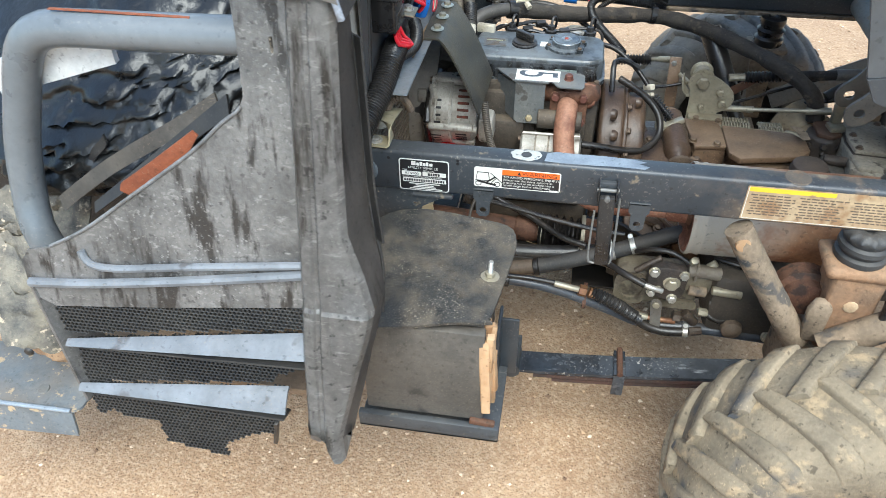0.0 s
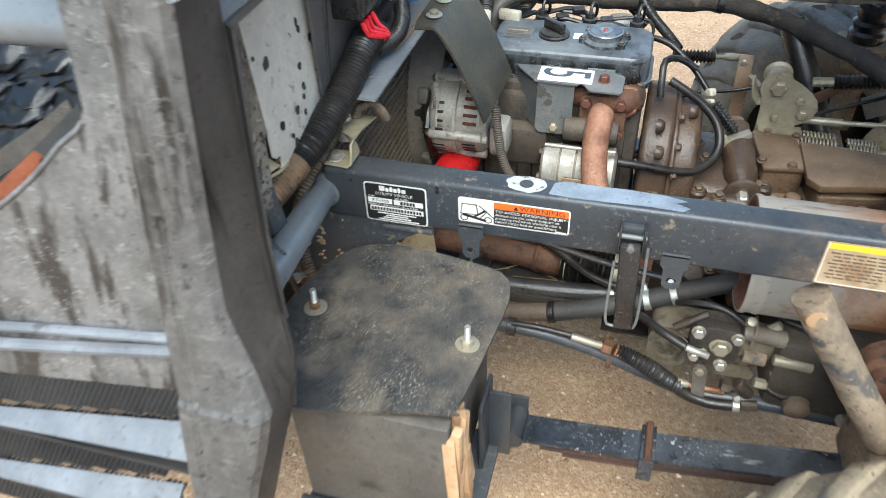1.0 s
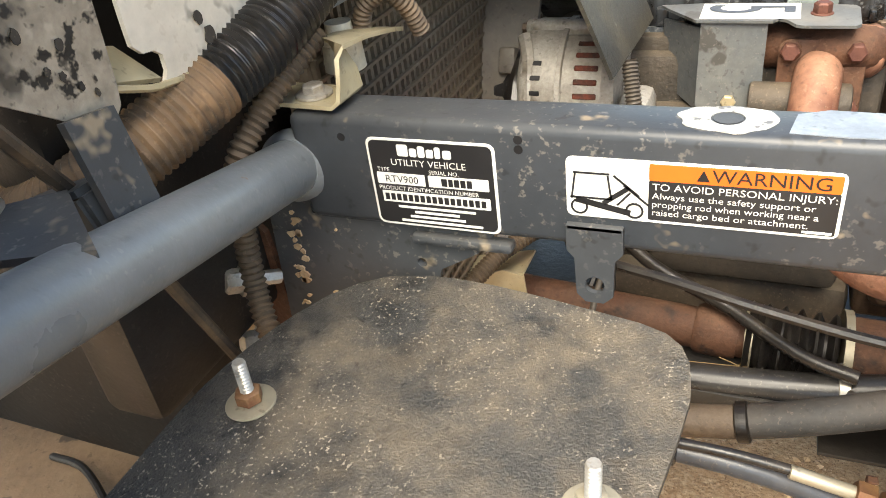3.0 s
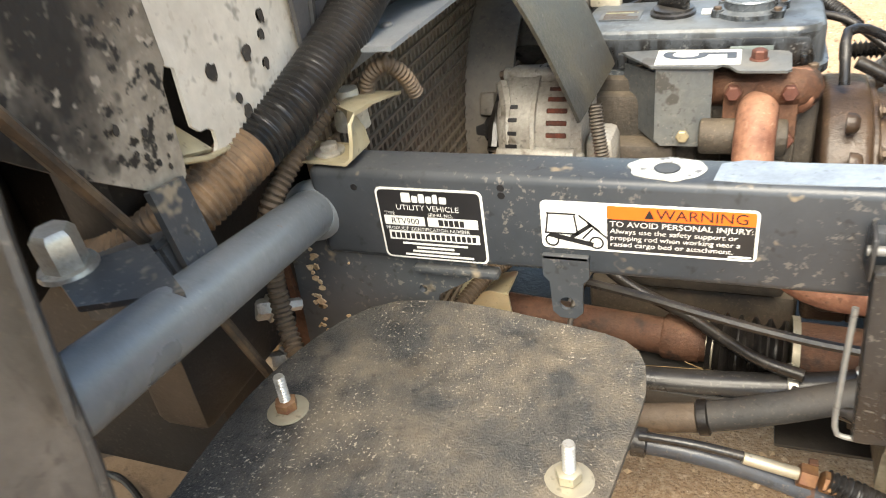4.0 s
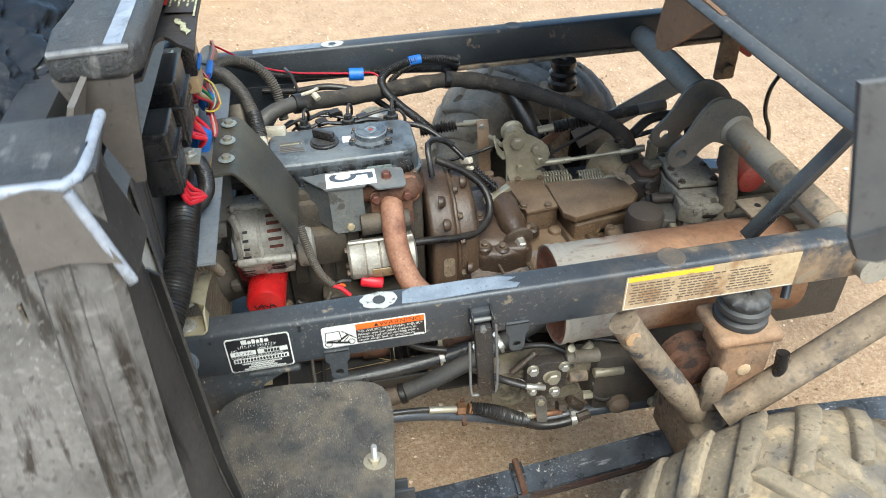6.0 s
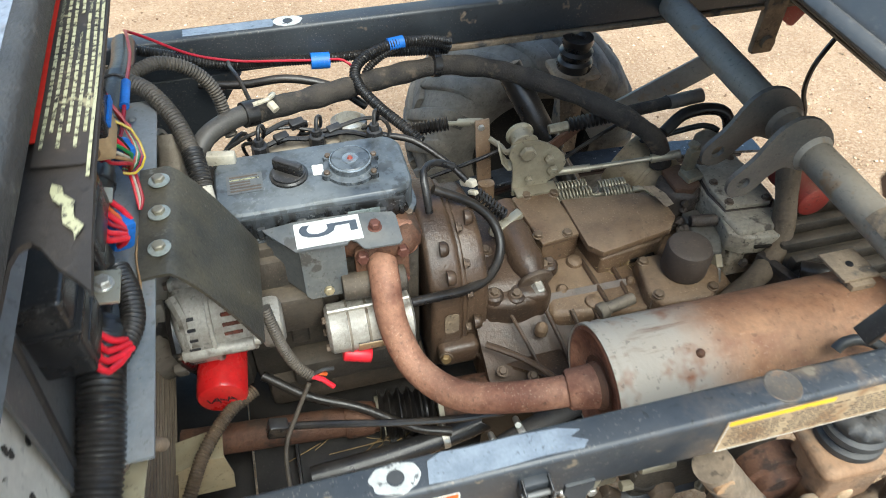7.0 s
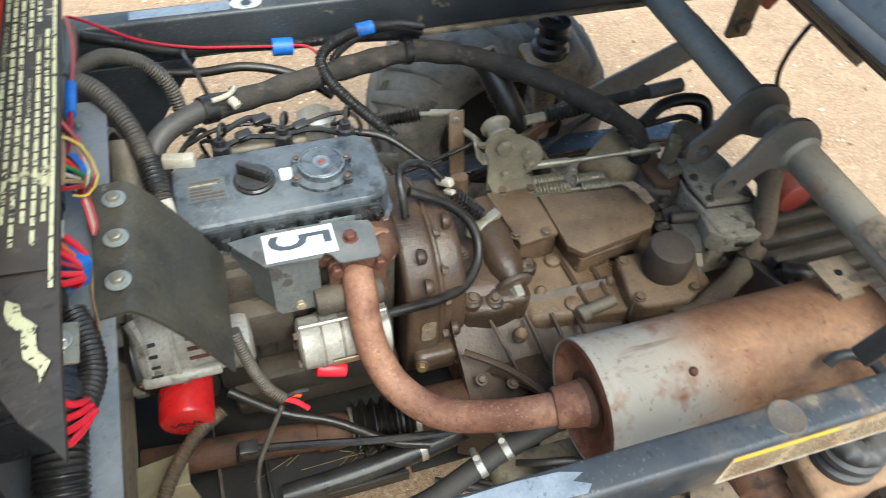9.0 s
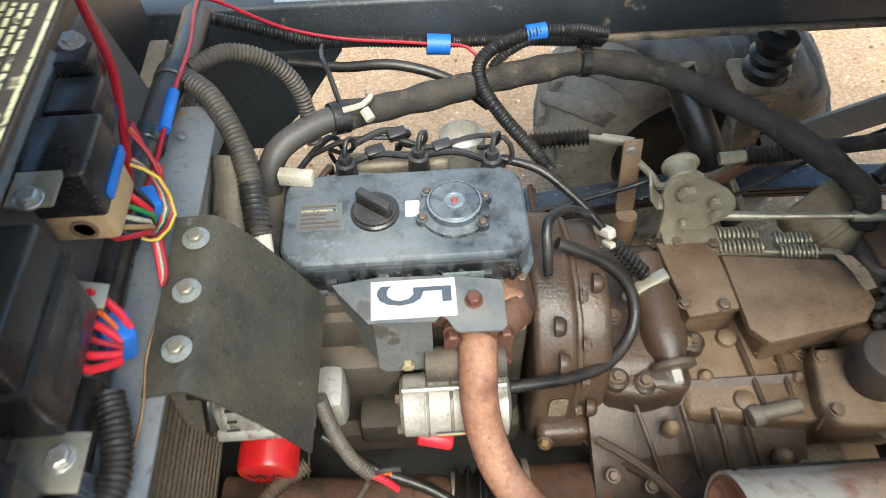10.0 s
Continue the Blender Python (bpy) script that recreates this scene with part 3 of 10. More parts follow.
def build_frame():
    f = thing("chassis_frame", "grey-blue painted steel vehicle chassis frame with worn decals", "vehicle frame", (0.3, 0.45, 0.697))
    bm = B()
    span(bm, (-0.285, 0, RAIL_LOW), (1.25, RAIL_DEEP, RAIL_TOP), 0.007, 3)
    rail = part("rail", bm, FRAME_RAIL, f)
    bm = B()
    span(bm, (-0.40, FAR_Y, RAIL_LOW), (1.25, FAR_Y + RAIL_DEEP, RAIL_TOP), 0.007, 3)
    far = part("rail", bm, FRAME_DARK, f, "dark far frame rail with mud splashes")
    bm = B()
    span(bm, (0.3, FAR_Y - 0.004, RAIL_LOW - 0.012), (1.2, FAR_Y + 0.03, RAIL_LOW - 0.001), 0.003)
    part("rail_flange", bm, DIRT_CLAD, f, "dusty lower flange")
    # oval pads with bolt holes on the rails
    for y0, mat in ((0, WHITE), (FAR_Y, WHITE)):
        bm = B()
        out = [((0.027 + 0.004 * noise.noise(Vector((2 * math.cos(a), 2 * math.sin(a), y0 + 1)))) * math.cos(a), (0.0175 + 0.003 * noise.noise(Vector((2 * math.cos(a), 2 * math.sin(a), y0 + 7)))) * math.sin(a)) for k, a in enumerate(j * 2 * math.pi / 36 for j in range(36))]
        plate(bm, out, 0.0012, pose(0.0, y0 + 0.0225, RAIL_TOP - 0.0004), [(0, 0, 0.0095)])
        part("worn_patch", bm, PATCH, f, "oval patch of bare white metal")
        bm = B()
        lathe(bm, (0.0, y0 + 0.024, RAIL_TOP - 0.0002), (0.0, y0 + 0.024, RAIL_TOP + 1), [(0, 0.0085), (0.0006, 0.0085)], 16)
        part("bolt_hole", bm, FRAME_DARK, f)
    bm = B()
    out = [(0.0, -0.015), (0.03, -0.017), (0.08, -0.016), (0.13, -0.014), (0.17, -0.016), (0.178, -0.008), (0.16, 0.0), (0.174, 0.006), (0.15, 0.013), (0.1, 0.016), (0.05, 0.015), (0.02, 0.017), (0.004, 0.01)]
    plate(bm, out, 0.0008, pose(0.032, 0.0225, RAIL_TOP - 0.0003))
    part("scraped_paint", bm, BARE, f, "pale scraped stretch of rail top")
    bm = B()
    plate(bm, [(-0.16, -0.012), (0.0, -0.014), (0.006, 0.0), (0.0, 0.014), (-0.16, 0.012)], 0.0008, pose(-0.03, FAR_Y + 0.0225, RAIL_TOP - 0.0003))
    part("scraped_paint", bm, BARE, f)
    for y0 in (0, FAR_Y):
        bm = B()
        c = (0.452, y0 + 0.023, RAIL_TOP - 0.001)
        lathe(bm, c, (c[0], c[1], 2), [(0, 0.0225), (0.0012, 0.022), (0.0018, 0.0205), (0.0011, 0.0185), (0.0013, 0.001)], 28)
        part("weld_disc", bm, WELD, f, "welded round plug in the rail")
    for x, z in ((-0.243, 0.765), (-0.118, 0.764), (-0.118, 0.7705)):
        bm = B()
        lathe(bm, (x, 0.0003, z), (x, -1, z), [(0, 0.003), (0.0006, 0.003)], 12)
        part("drill_hole", bm, INK, f)
    # tabs under the near rail
    for x, w in ((-0.071, 0.036), (0.204, 0.036)):
        bm = B()
        plate(bm, [(-w / 2, 0.0), (w / 2, 0.0), (w / 2, -0.018), (w / 2 - 0.005, -0.024), (w / 2 - 0.006, -0.052), (w / 2 - 0.012, -0.058), (-w / 2 + 0.012, -0.058), (-w / 2 + 0.006, -0.052), (-w / 2 + 0.005, -0.024), (-w / 2, -0.018)],
              0.004, pose(x, 0.0, RAIL_LOW + 0.018, 90, 0, 0), [(0, -0.044, 0.0065)])
        box(bm, (x, 0.0, RAIL_LOW + 0.017), (w, 0.008, 0.004), (0, 0, 0), 0.001)
        part("tab", bm, FRAME, f, "drilled tab welded under the rail")
    # gusset plate below the rail's front end
    bm = B()
    plate(bm, [(-0.325, 0.715), (-0.286, 0.715), (-0.286, 0.697), (-0.14, 0.697), (-0.155, 0.678), (-0.185, 0.66), (-0.19, 0.645), (-0.215, 0.62), (-0.24, 0.50), (-0.34, 0.50)], 0.006, pose(0, 0.012, 0, 90, 0, 0), [(-0.2, 0.664, 0.004)])
    box(bm, (-0.165, 0.005, 0.688), (0.075, 0.012, 0.008), (0, 0, 0), 0.003)
    part("gusset", bm, FRAME, f, "dirty grey gusset plate")
    bm = B()
    plate(bm, [(-0.405, 0.53), (-0.342, 0.53), (-0.335, 0.60), (-0.34, 0.67), (-0.36, 0.69), (-0.395, 0.66)], 0.006, pose(0, 0.016, 0, 90, 0, 0))
    part("engine_mount", bm, RUST_DARK, f, "rusty mount plate with two muddy bolts")
    for p in ((-0.371, 0.009, 0.632), (-0.373, 0.009, 0.572)):
        bolt(f, p, (0, -1, 0.1), 0.013, 0.014, SPLASH, 0.018, DIRT_CLAD)
    rng = random.Random(31)
    for k in range(34):
        z, r = rng.uniform(0.585, 0.712), rng.uniform(0.0012, 0.0045)
        x = -0.303 - 0.1 * (0.70 - z) + rng.uniform(-0.006, 0.006) + (0.05 * rng.random() if k % 4 == 0 else 0)
        bm = B()
        plate(bm, [(x + r * rng.uniform(0.5, 1.3) * math.cos(j * 0.9), z + r * rng.uniform(0.5, 1.0) * math.sin(j * 0.9)) for j in range(7)], 0.0016, pose(0, 0.0055, 0, 90, 0, 0))
        part("mud_splash", bm, SPLASH, f)
    # outrigger tube
    bm = B()
    rod(bm, (-0.290, 0.012, 0.736), (-0.229, -0.335, 0.823), 0.0205, seg=28)
    out = part("outrigger_tube", bm, TUBE_PAINT, f, "grey painted round outrigger tube")
    bm = B()
    lathe(bm, (-0.289, 0.006, 0.7375), (-0.2536, -0.194, 0.7875), [(0, 0.027), (0.006, 0.0265), (0.013, 0.0212)], 24)
    part("weld_bead", bm, TUBE_PAINT, f)
    # strap from the tube to the heat shield, and the channel welded on it
    bm = B()
    skin(bm, lambda u, v: (-0.272 - 0.013 * u, -0.170 + 0.031 * v + 0.001 * u, 0.772 + 0.076 * u - 0.004 * v * u), 4, 1, -0.005)
    part("strap", bm, FRAME, f)
    for y in (-0.168, -0.139):
        part("weld_bead", lathe(B(), (-0.27, y - 0.008, 0.777), (-0.27, y + 0.01, 0.777), [(0, 0.002), (0.004, 0.005), (0.012, 0.005), (0.016, 0.002)], 8), TUBE_PAINT, f)
    bm = B()
    plate(bm, [(-0.373, 0.744), (-0.373, 0.79), (-0.351, 0.785), (-0.288, 0.809), (-0.277, 0.775), (-0.290, 0.765), (-0.328, 0.749)], 0.004, pose(0, -0.17, 0, 90, 0, 0))
    skin(bm, lambda u, v: (-0.373 + 0.085 * u, -0.172 + 0.022 * v, 0.782 + 0.028 * u), 4, 2, 0.004)
    skin(bm, lambda u, v: (-0.288 + 0.011 * u, -0.172 + 0.012 * v, 0.810 - 0.036 * u), 4, 2, 0.004)
    part("channel_bracket", bm, FRAME, f)
    bm = B()
    plate(bm, [(-0.297, -0.169), (-0.341, -0.207), (-0.293, -0.236), (-0.236, -0.212)], 0.004, pose(0, 0, 0.8085))
    part("bracket_top", bm, FRAME, f)
    for p in ((-0.338, -0.03, 0.652), (-0.341, -0.03, 0.590)):
        q = (p[0] - 0.5, p[1] - 0.8, p[2] + 0.35)
        part("mount_stud", lathe(B(), p, q, [(-0.03, 0.006), (0, 0.006), (0, 0.013), (0.003, 0.013), (0.003, 0.010), (0.014, 0.010), (0.016, 0.008)], 6), BOLT_BRIGHT, f, "bright hexagon bolt head")
    # rear cross tube with its two lift lugs
    bm = B()
    rod(bm, (0.790, -0.02, 0.726), (0.790, 1.03, 0.726), 0.0285, seg=32)
    part("cross_tube", bm, STEEL_TUBE, f, "dusty grey round cross tube")
    for y in (0.525, 0.440):
        out = [(0.684, 0.657), (0.665, 0.655), (0.651, 0.667), (0.647, 0.688), (0.656, 0.706), (0.672, 0.722), (0.686, 0.742), (0.697, 0.766), (0.714, 0.790), (0.738, 0.803), (0.766, 0.800), (0.792, 0.785), (0.814, 0.760), (0.826, 0.730), (0.823, 0.704), (0.806, 0.690), (0.782, 0.690), (0.760, 0.700), (0.742, 0.706), (0.724, 0.696), (0.709, 0.678), (0.698, 0.664)]
        bm = B()
        plate(bm, [(p.x, p.y) for p in smooth_line([(x, z, 0) for x, z in out] + [(out[0][0], out[0][1], 0)], 0.012)][:-1], 0.008, pose(0, y + 0.004, 0, 90, 0, 0), [(0.676, 0.685, 0.0115)])
        lug = part("lift_lug", bm, LUG, f, "dark steel lift lug with a pin hole")
        part("weld_bead", lathe(B(), (0.790, y - 0.012, 0.726), (0.790, y + 1, 0.726), [(0, 0.0286), (0.006, 0.034), (0.010, 0.036), (0.014, 0.034), (0.02, 0.0286)], 28, False), STEEL_TUBE, lug)
    # ragged strip bolted behind the tube
    bm = B()
    box(bm, (0.822, 0.745, 0.716), (0.006, 0.17, 0.034), (0, 18, 0), 0.001)
    box(bm, (0.818, 0.70, 0.730), (0.02, 0.035, 0.005), (0, 18, 0), 0.001)
    part("backing_strip", bm, FRAME_DARK, f, "dark notched strip behind the tube")
    part("backing_strip", box(B(), (0.822, 0.25, 0.716), (0.006, 0.16, 0.030), (0, 18, 0), 0.001), FRAME_DARK, f)
    part("saddle_plate", skin(B(), lambda u, v: (0.790 + 0.032 * math.cos(radians(75 + 80 * u)), 0.10 + 0.17 * v, 0.726 + 0.032 * math.sin(radians(75 + 80 * u))), 8, 3, 0.004), DIRT_CLAD, f, "muddy saddle plate on the tube")
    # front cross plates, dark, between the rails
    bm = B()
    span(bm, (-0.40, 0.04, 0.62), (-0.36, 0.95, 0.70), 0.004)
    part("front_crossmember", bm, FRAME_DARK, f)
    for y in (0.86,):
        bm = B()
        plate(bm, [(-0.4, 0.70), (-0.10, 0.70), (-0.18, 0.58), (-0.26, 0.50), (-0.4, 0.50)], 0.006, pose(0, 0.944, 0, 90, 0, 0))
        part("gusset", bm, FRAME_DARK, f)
    return f


LUG = surface("scuffed_dark_lug", (76, 74, 71), (96, 91, 85), 14, 0.45, 0.0, 0.25, (132, 118, 100), 0.15, 12, spots=(116, 106, 92), spot_size=24, spot_edge=(0.62, 0.70))
STEEL_TUBE = surface("dusty_tube_steel", (142, 137, 127), (158, 148, 133), 9, 0.5, 0.0, 0.5, (150, 133, 112), 0.2, 12, spots=(146, 120, 92), spot_size=20, spot_edge=(0.60, 0.68))
FRAME_OB = build_frame()


def build_id_plate():
    t = thing("identification_plate", "black and white vehicle identification plate on the frame rail", "label", (-0.18, -0.0008, 0.70))
    y = -0.0003
    card(t, "white_border", -0.2245, 0.7005, -0.1335, 0.7668, y, WHITE, 0.005)
    card(t, "black_field", -0.2225, 0.7025, -0.1355, 0.7650, y - 0.0006, INK, 0.004)
    m = lambda x, z: pose(x, y - 0.0014, z, 90, 0, 0)
    # brand mark as plain blocks
    for k, (x, w, h) in enumerate(((-0.2015, 0.008, 0.0085), (-0.1925, 0.005, 0.006), (-0.1865, 0.005, 0.008), (-0.1805, 0.005, 0.006), (-0.1745, 0.004, 0.008), (-0.169, 0.006, 0.006))):
        card(t, "brand_mark", x, 0.7545, x + w, 0.7545 + h, y - 0.0012, WHITE, 0.0012, 0.0003)
    letters("lettering", "UTILITY VEHICLE", 0.0068, m(-0.2075, 0.7475), WHITE, t, wide=1.05)
    letters("lettering", "TYPE", 0.0042, m(-0.2185, 0.7425), WHITE, t)
    letters("lettering", "SERIAL NO.", 0.0042, m(-0.1805, 0.7425), WHITE, t)
    card(t, "field_box", -0.2195, 0.7330, -0.184, 0.7415, y - 0.0012, WHITE, 0.0005, 0.0003)
    card(t, "field_box", -0.1815, 0.7330, -0.139, 0.7415, y - 0.0012, WHITE, 0.0005, 0.0003)
    letters("lettering", "RTV900", 0.0075, pose(-0.2135, y - 0.0018, 0.7347, 90, 0, 0), INK, t)
    for x, w in ((-0.172, 0.004), (-0.167, 0.003), (-0.163, 0.0035), (-0.1585, 0.0035), (-0.154, 0.0035)):
        card(t, "number_bar", x, 0.7345, x + w, 0.7400, y - 0.0016, INK, 0.0004, 0.0003)
    letters("lettering", "PRODUCT IDENTIFICATION NUMBER", 0.0042, m(-0.2195, 0.7285), WHITE, t, wide=1.03)
    card(t, "field_box", -0.2175, 0.7190, -0.139, 0.7275, y - 0.0012, WHITE, 0.0005, 0.0003)
    for k in range(17):
        card(t, "number_bar", -0.2155 + k * 0.0044, 0.7207, -0.2155 + k * 0.0044 + 0.0031, 0.7258, y - 0.0016, INK, 0.0004, 0.0003)
    for k, (a, b) in enumerate(((-0.207, -0.15), (-0.195, -0.162), (-0.199, -0.158), (-0.206, -0.146))):
        card(t, "text_bar", a, 0.7148 - k * 0.0036, b, 0.7166 - k * 0.0036, y - 0.0012, WHITE, 0.0003, 0.0003)


def build_warning_label():
    t = thing("warning_label", "white, orange and black safety label on the frame rail", "label", (-0.01, -0.0008, 0.72))
    y = -0.0003
    card(t, "white_border", -0.0885, 0.7215, 0.0635, 0.7625, y, WHITE, 0.004)
    card(t, "orange_band", -0.039, 0.7500, 0.0615, 0.7607, y - 0.0006, ORANGE, 0.001, 0.0004)
    card(t, "black_field", -0.039, 0.7235, 0.0615, 0.7500, y - 0.0006, INK, 0.001, 0.0004)
    m = lambda x, z: pose(x, y - 0.0012, z, 90, 0, 0)
    letters("lettering", "WARNING", 0.0115, m(-0.0045, 0.7517), INK, t, wide=1.1)
    bm = B()
    plate(bm, [(-0.0125, 0.7520), (-0.0055, 0.7520), (-0.009, 0.7590)], 0.0003, pose(0, y - 0.0011, 0, 90, 0, 0))
    part("warning_triangle", bm, INK, t)
    letters("lettering", "TO AVOID PERSONAL INJURY:", 0.0064, m(-0.037, 0.7440), WHITE, t, wide=1.12)
    letters("lettering", "Always use the safety support or", 0.0058, m(-0.037, 0.7382), WHITE, t, wide=1.13)
    letters("lettering", "propping rod when working near a", 0.0058, m(-0.037, 0.7326), WHITE, t, wide=1.09)
    letters("lettering", "raised cargo bed or attachment.", 0.0058, m(-0.037, 0.7270), WHITE, t, wide=1.13)
    card(t, "code_bar", 0.045, 0.7243, 0.060, 0.7258, y - 0.0011, WHITE, 0.0003, 0.0003)
    # outline drawing of a raised bed, in plain strokes
    for x, z, w, h, a in ((-0.073, 0.752, 0.022, 0.0012, 0), (-0.084, 0.743, 0.0012, 0.018, 8), (-0.062, 0.743, 0.0012, 0.016, -8), (-0.073, 0.735, 0.026, 0.0012, 0), (-0.066, 0.730, 0.034, 0.004, 12),
                          (-0.052, 0.745, 0.02, 0.0012, 40), (-0.046, 0.739, 0.02, 0.0012, 40), (-0.0535, 0.736, 0.0012, 0.012, 40), (-0.058, 0.738, 0.02, 0.003, -38)):
        bm = B()
        box(bm, (x, y - 0.0008, z), (w, 0.0004, h), (0, a, 0))
        part("drawing_stroke", bm, INK, t)
    for x in (-0.0805, -0.047):
        bm = B()
        plate(bm, [(0.0055 * math.cos(k * 0.45), 0.0055 * math.sin(k * 0.45)) for k in range(14)], 0.0004, pose(x, y - 0.0006, 0.7285, 90, 0, 0), [(0, 0, 0.0042)])
        part("drawing_ring", bm, INK, t)


def build_yellow_label():
    t = thing("caution_label", "mud-stained caution label with a yellow heading on the frame rail", "label", (0.5, -0.0008, 0.70))
    y = -0.0003
    card(t, "pale_field", 0.372, 0.7035, 0.66, 0.7715, y, DECAL_MUD, 0.002)
    card(t, "yellow_band", 0.375, 0.7610, 0.512, 0.7695, y - 0.0006, YELLOW, 0.001, 0.0004)
    for x0, x1 in ((0.374, 0.6585),):
        card(t, "border_line", x0, 0.7050, x1, 0.7058, y - 0.0006, WHITE, 0.0002, 0.0003)
        card(t, "border_line", x0, 0.7050, x0 + 0.0008, 0.7700, y - 0.0006, WHITE, 0.0002, 0.0003)
    rng = random.Random(5)
    for x0, x1 in ((0.380, 0.452), (0.458, 0.535), (0.542, 0.622)):
        for k in range(8):
            x = x0 + (0.004 if k % 3 else 0.0)
            while x < x1 - rng.uniform(0, 0.02):
                w = rng.uniform(0.004, 0.013)
                card(t, "text_bar", x, 0.7535 - k * 0.0056, min(x + w, x1), 0.7557 - k * 0.0056, y - 0.0007, INK_WORN, 0.0004, 0.0003)
                x += w + 0.0022


build_id_plate()
build_warning_label()
build_yellow_label()


def build_latch():
    t = thing("rubber_latch", "black rubber hold-down latch with a wire loop hanging from the rail", "latch", (0.147, -0.012, 0.575))
    bm = B()
    box(bm, (0.145, -0.004, 0.742), (0.034, 0.012, 0.03), (0, 0, 0), 0.002)
    part("bracket", bm, FRAME, t)
    bm = B()
    box(bm, (0.1485, -0.020, 0.662), (0.027, 0.013, 0.15), (0, -3, 0), 0.003)
    part("strap", bm, BLACK, t, "black rubber strap")
    bm = B()
    tube(bm, [(0.127, -0.014, 0.70), (0.126, -0.02, 0.64), (0.127, -0.022, 0.597), (0.135, -0.022, 0.588), (0.160, -0.022, 0.588), (0.168, -0.022, 0.597), (0.169, -0.02, 0.64), (0.167, -0.014, 0.73)], 0.0022, 8)
    part("wire_loop", bm, STEEL, t)
    for x in (0.1285, 0.1585):
        part("bracket_cheek", prism(B(), [(-0.024, 0.728), (-0.004, 0.728), (-0.003, 0.762), (-0.022, 0.758)], 0.003, pose(x, 0, 0) @ YZ, 0.0008, 1), BLACK, t)
    part("pin", rod(B(), (0.1265, -0.016, 0.747), (0.1635, -0.016, 0.747), 0.0036, seg=10), STEEL, t)
    part("rivet", rod(B(), (0.145, -0.019, 0.734), (0.145, -0.0275, 0.734), 0.005, seg=12, edge=0.001), STEEL, t)


build_latch()


def build_rail_bracket():
    t = thing("rail_mount_bracket", "yellow-zinc plated bent bracket bolted on the rail end", "bracket", (-0.262, 0.02, 0.78))
    bm = B()
    line = [Vector(p) for p in ((-0.302, 0.004, 0.7835), (-0.272, 0.002, 0.7835), (-0.246, 0.000, 0.7835), (-0.240, 0.002, 0.788), (-0.239, 0.006, 0.800), (-0.239, 0.010, 0.815), (-0.238, 0.016, 0.820), (-0.238, 0.05, 0.816), (-0.237, 0.085, 0.809), (-0.237, 0.103, 0.804))]
    side = [Vector(p) for p in ((0.004, 0.036, 0), (0.004, 0.036, 0), (0.002, 0.036, 0), (0, 0.034, 0), (-0.004, 0.032, 0), (-0.012, 0.028, 0), (-0.026, 0.016, 0), (-0.028, 0.004, 0), (-0.026, 0.0, 0), (-0.022, 0.0, 0))]
    skin(bm, lambda u, v: line[round(u * 9)] + side[round(u * 9)] * v, 9, 3, 0.003)
    part("plate", bm, GOLD, t)
    bolt(t, (-0.269, 0.018, 0.788), (0, 0, 1), 0.008, 0.007, BOLT_BRIGHT, 0.013, BOLT_BRIGHT)


build_rail_bracket()


# ---- rubber mat on its timber block ----
def build_mat():
    t = thing("rubber_mat", "dusty black rubber mud flap bolted flat on a block", "mud flap", (-0.13, -0.15, 0.635))
    def top(x, y):
        return 0.645 + 0.012 * noise.noise(Vector((x * 7, y * 7, 0))) + 0.008 * max(0, (y + 0.15) / 0.15)
    out = [(-0.262, -0.31), (-0.04, -0.275), (-0.028, -0.262), (-0.022, -0.24), (-0.004, -0.10), (-0.003, -0.06), (-0.012, -0.03), (-0.04, -0.012), (-0.10, -0.002), (-0.19, -0.004), (-0.24, -0.02), (-0.272, -0.06), (-0.296, -0.14), (-0.302, -0.22), (-0.29, -0.30)]
    bm = B()
    plate(bm, [(p.x, p.y) for p in smooth_line([(x, y, 0) for x, y in out] + [(out[0][0], out[0][1], 0)], 0.02)][:-1], 0.005, pose(0, 0, 0.645))
    bmesh.ops.subdivide_edges(bm, edges=[e for e in bm.edges if e.calc_length() > 0.03], cuts=2, use_grid_fill=True)
    bmesh.ops.triangulate(bm, faces=[f for f in bm.faces if len(f.verts) > 4])
    for v in bm.verts:
        v.co.z += top(v.co.x, v.co.y) - 0.645
    part("mat", bm, RUBBER, t)
    for x, y in ((-0.254, -0.143), (-0.038, -0.159)):
        z = top(x, y) + 0.005
        bm = B()
        lathe(bm, (x, y, z - 0.001), (x, y, z + 1), [(0, 0.016), (0.001, 0.016), (0.0015, 0.0145), (0.0015, 0.0145), (0.002, 0.015), (0.002, 0.006)], 24)
        part("washer", bm, ZINC, t)
        bm = B()
        lathe(bm, (x, y, z + 0.002), (x, y, z + 1), [(0, 0.0085), (0.007, 0.0085), (0.008, 0.0065)], 6)
        part("nut", bm, BRASSY if x < -0.1 else ZINC, t)
        bm = B()
        tube(bm, [(x, y, z), (x + 0.001, y, z + 0.033)], 0.0044, 12, pitch=0.0026, depth=0.0012)
        part("stud", bm, BOLT_BRIGHT, t)


BRASSY = surface("rusty_brass_nut", (158, 120, 86), (120, 80, 58), 60, 0.45, 0.4, 0.1, relief=0.1)


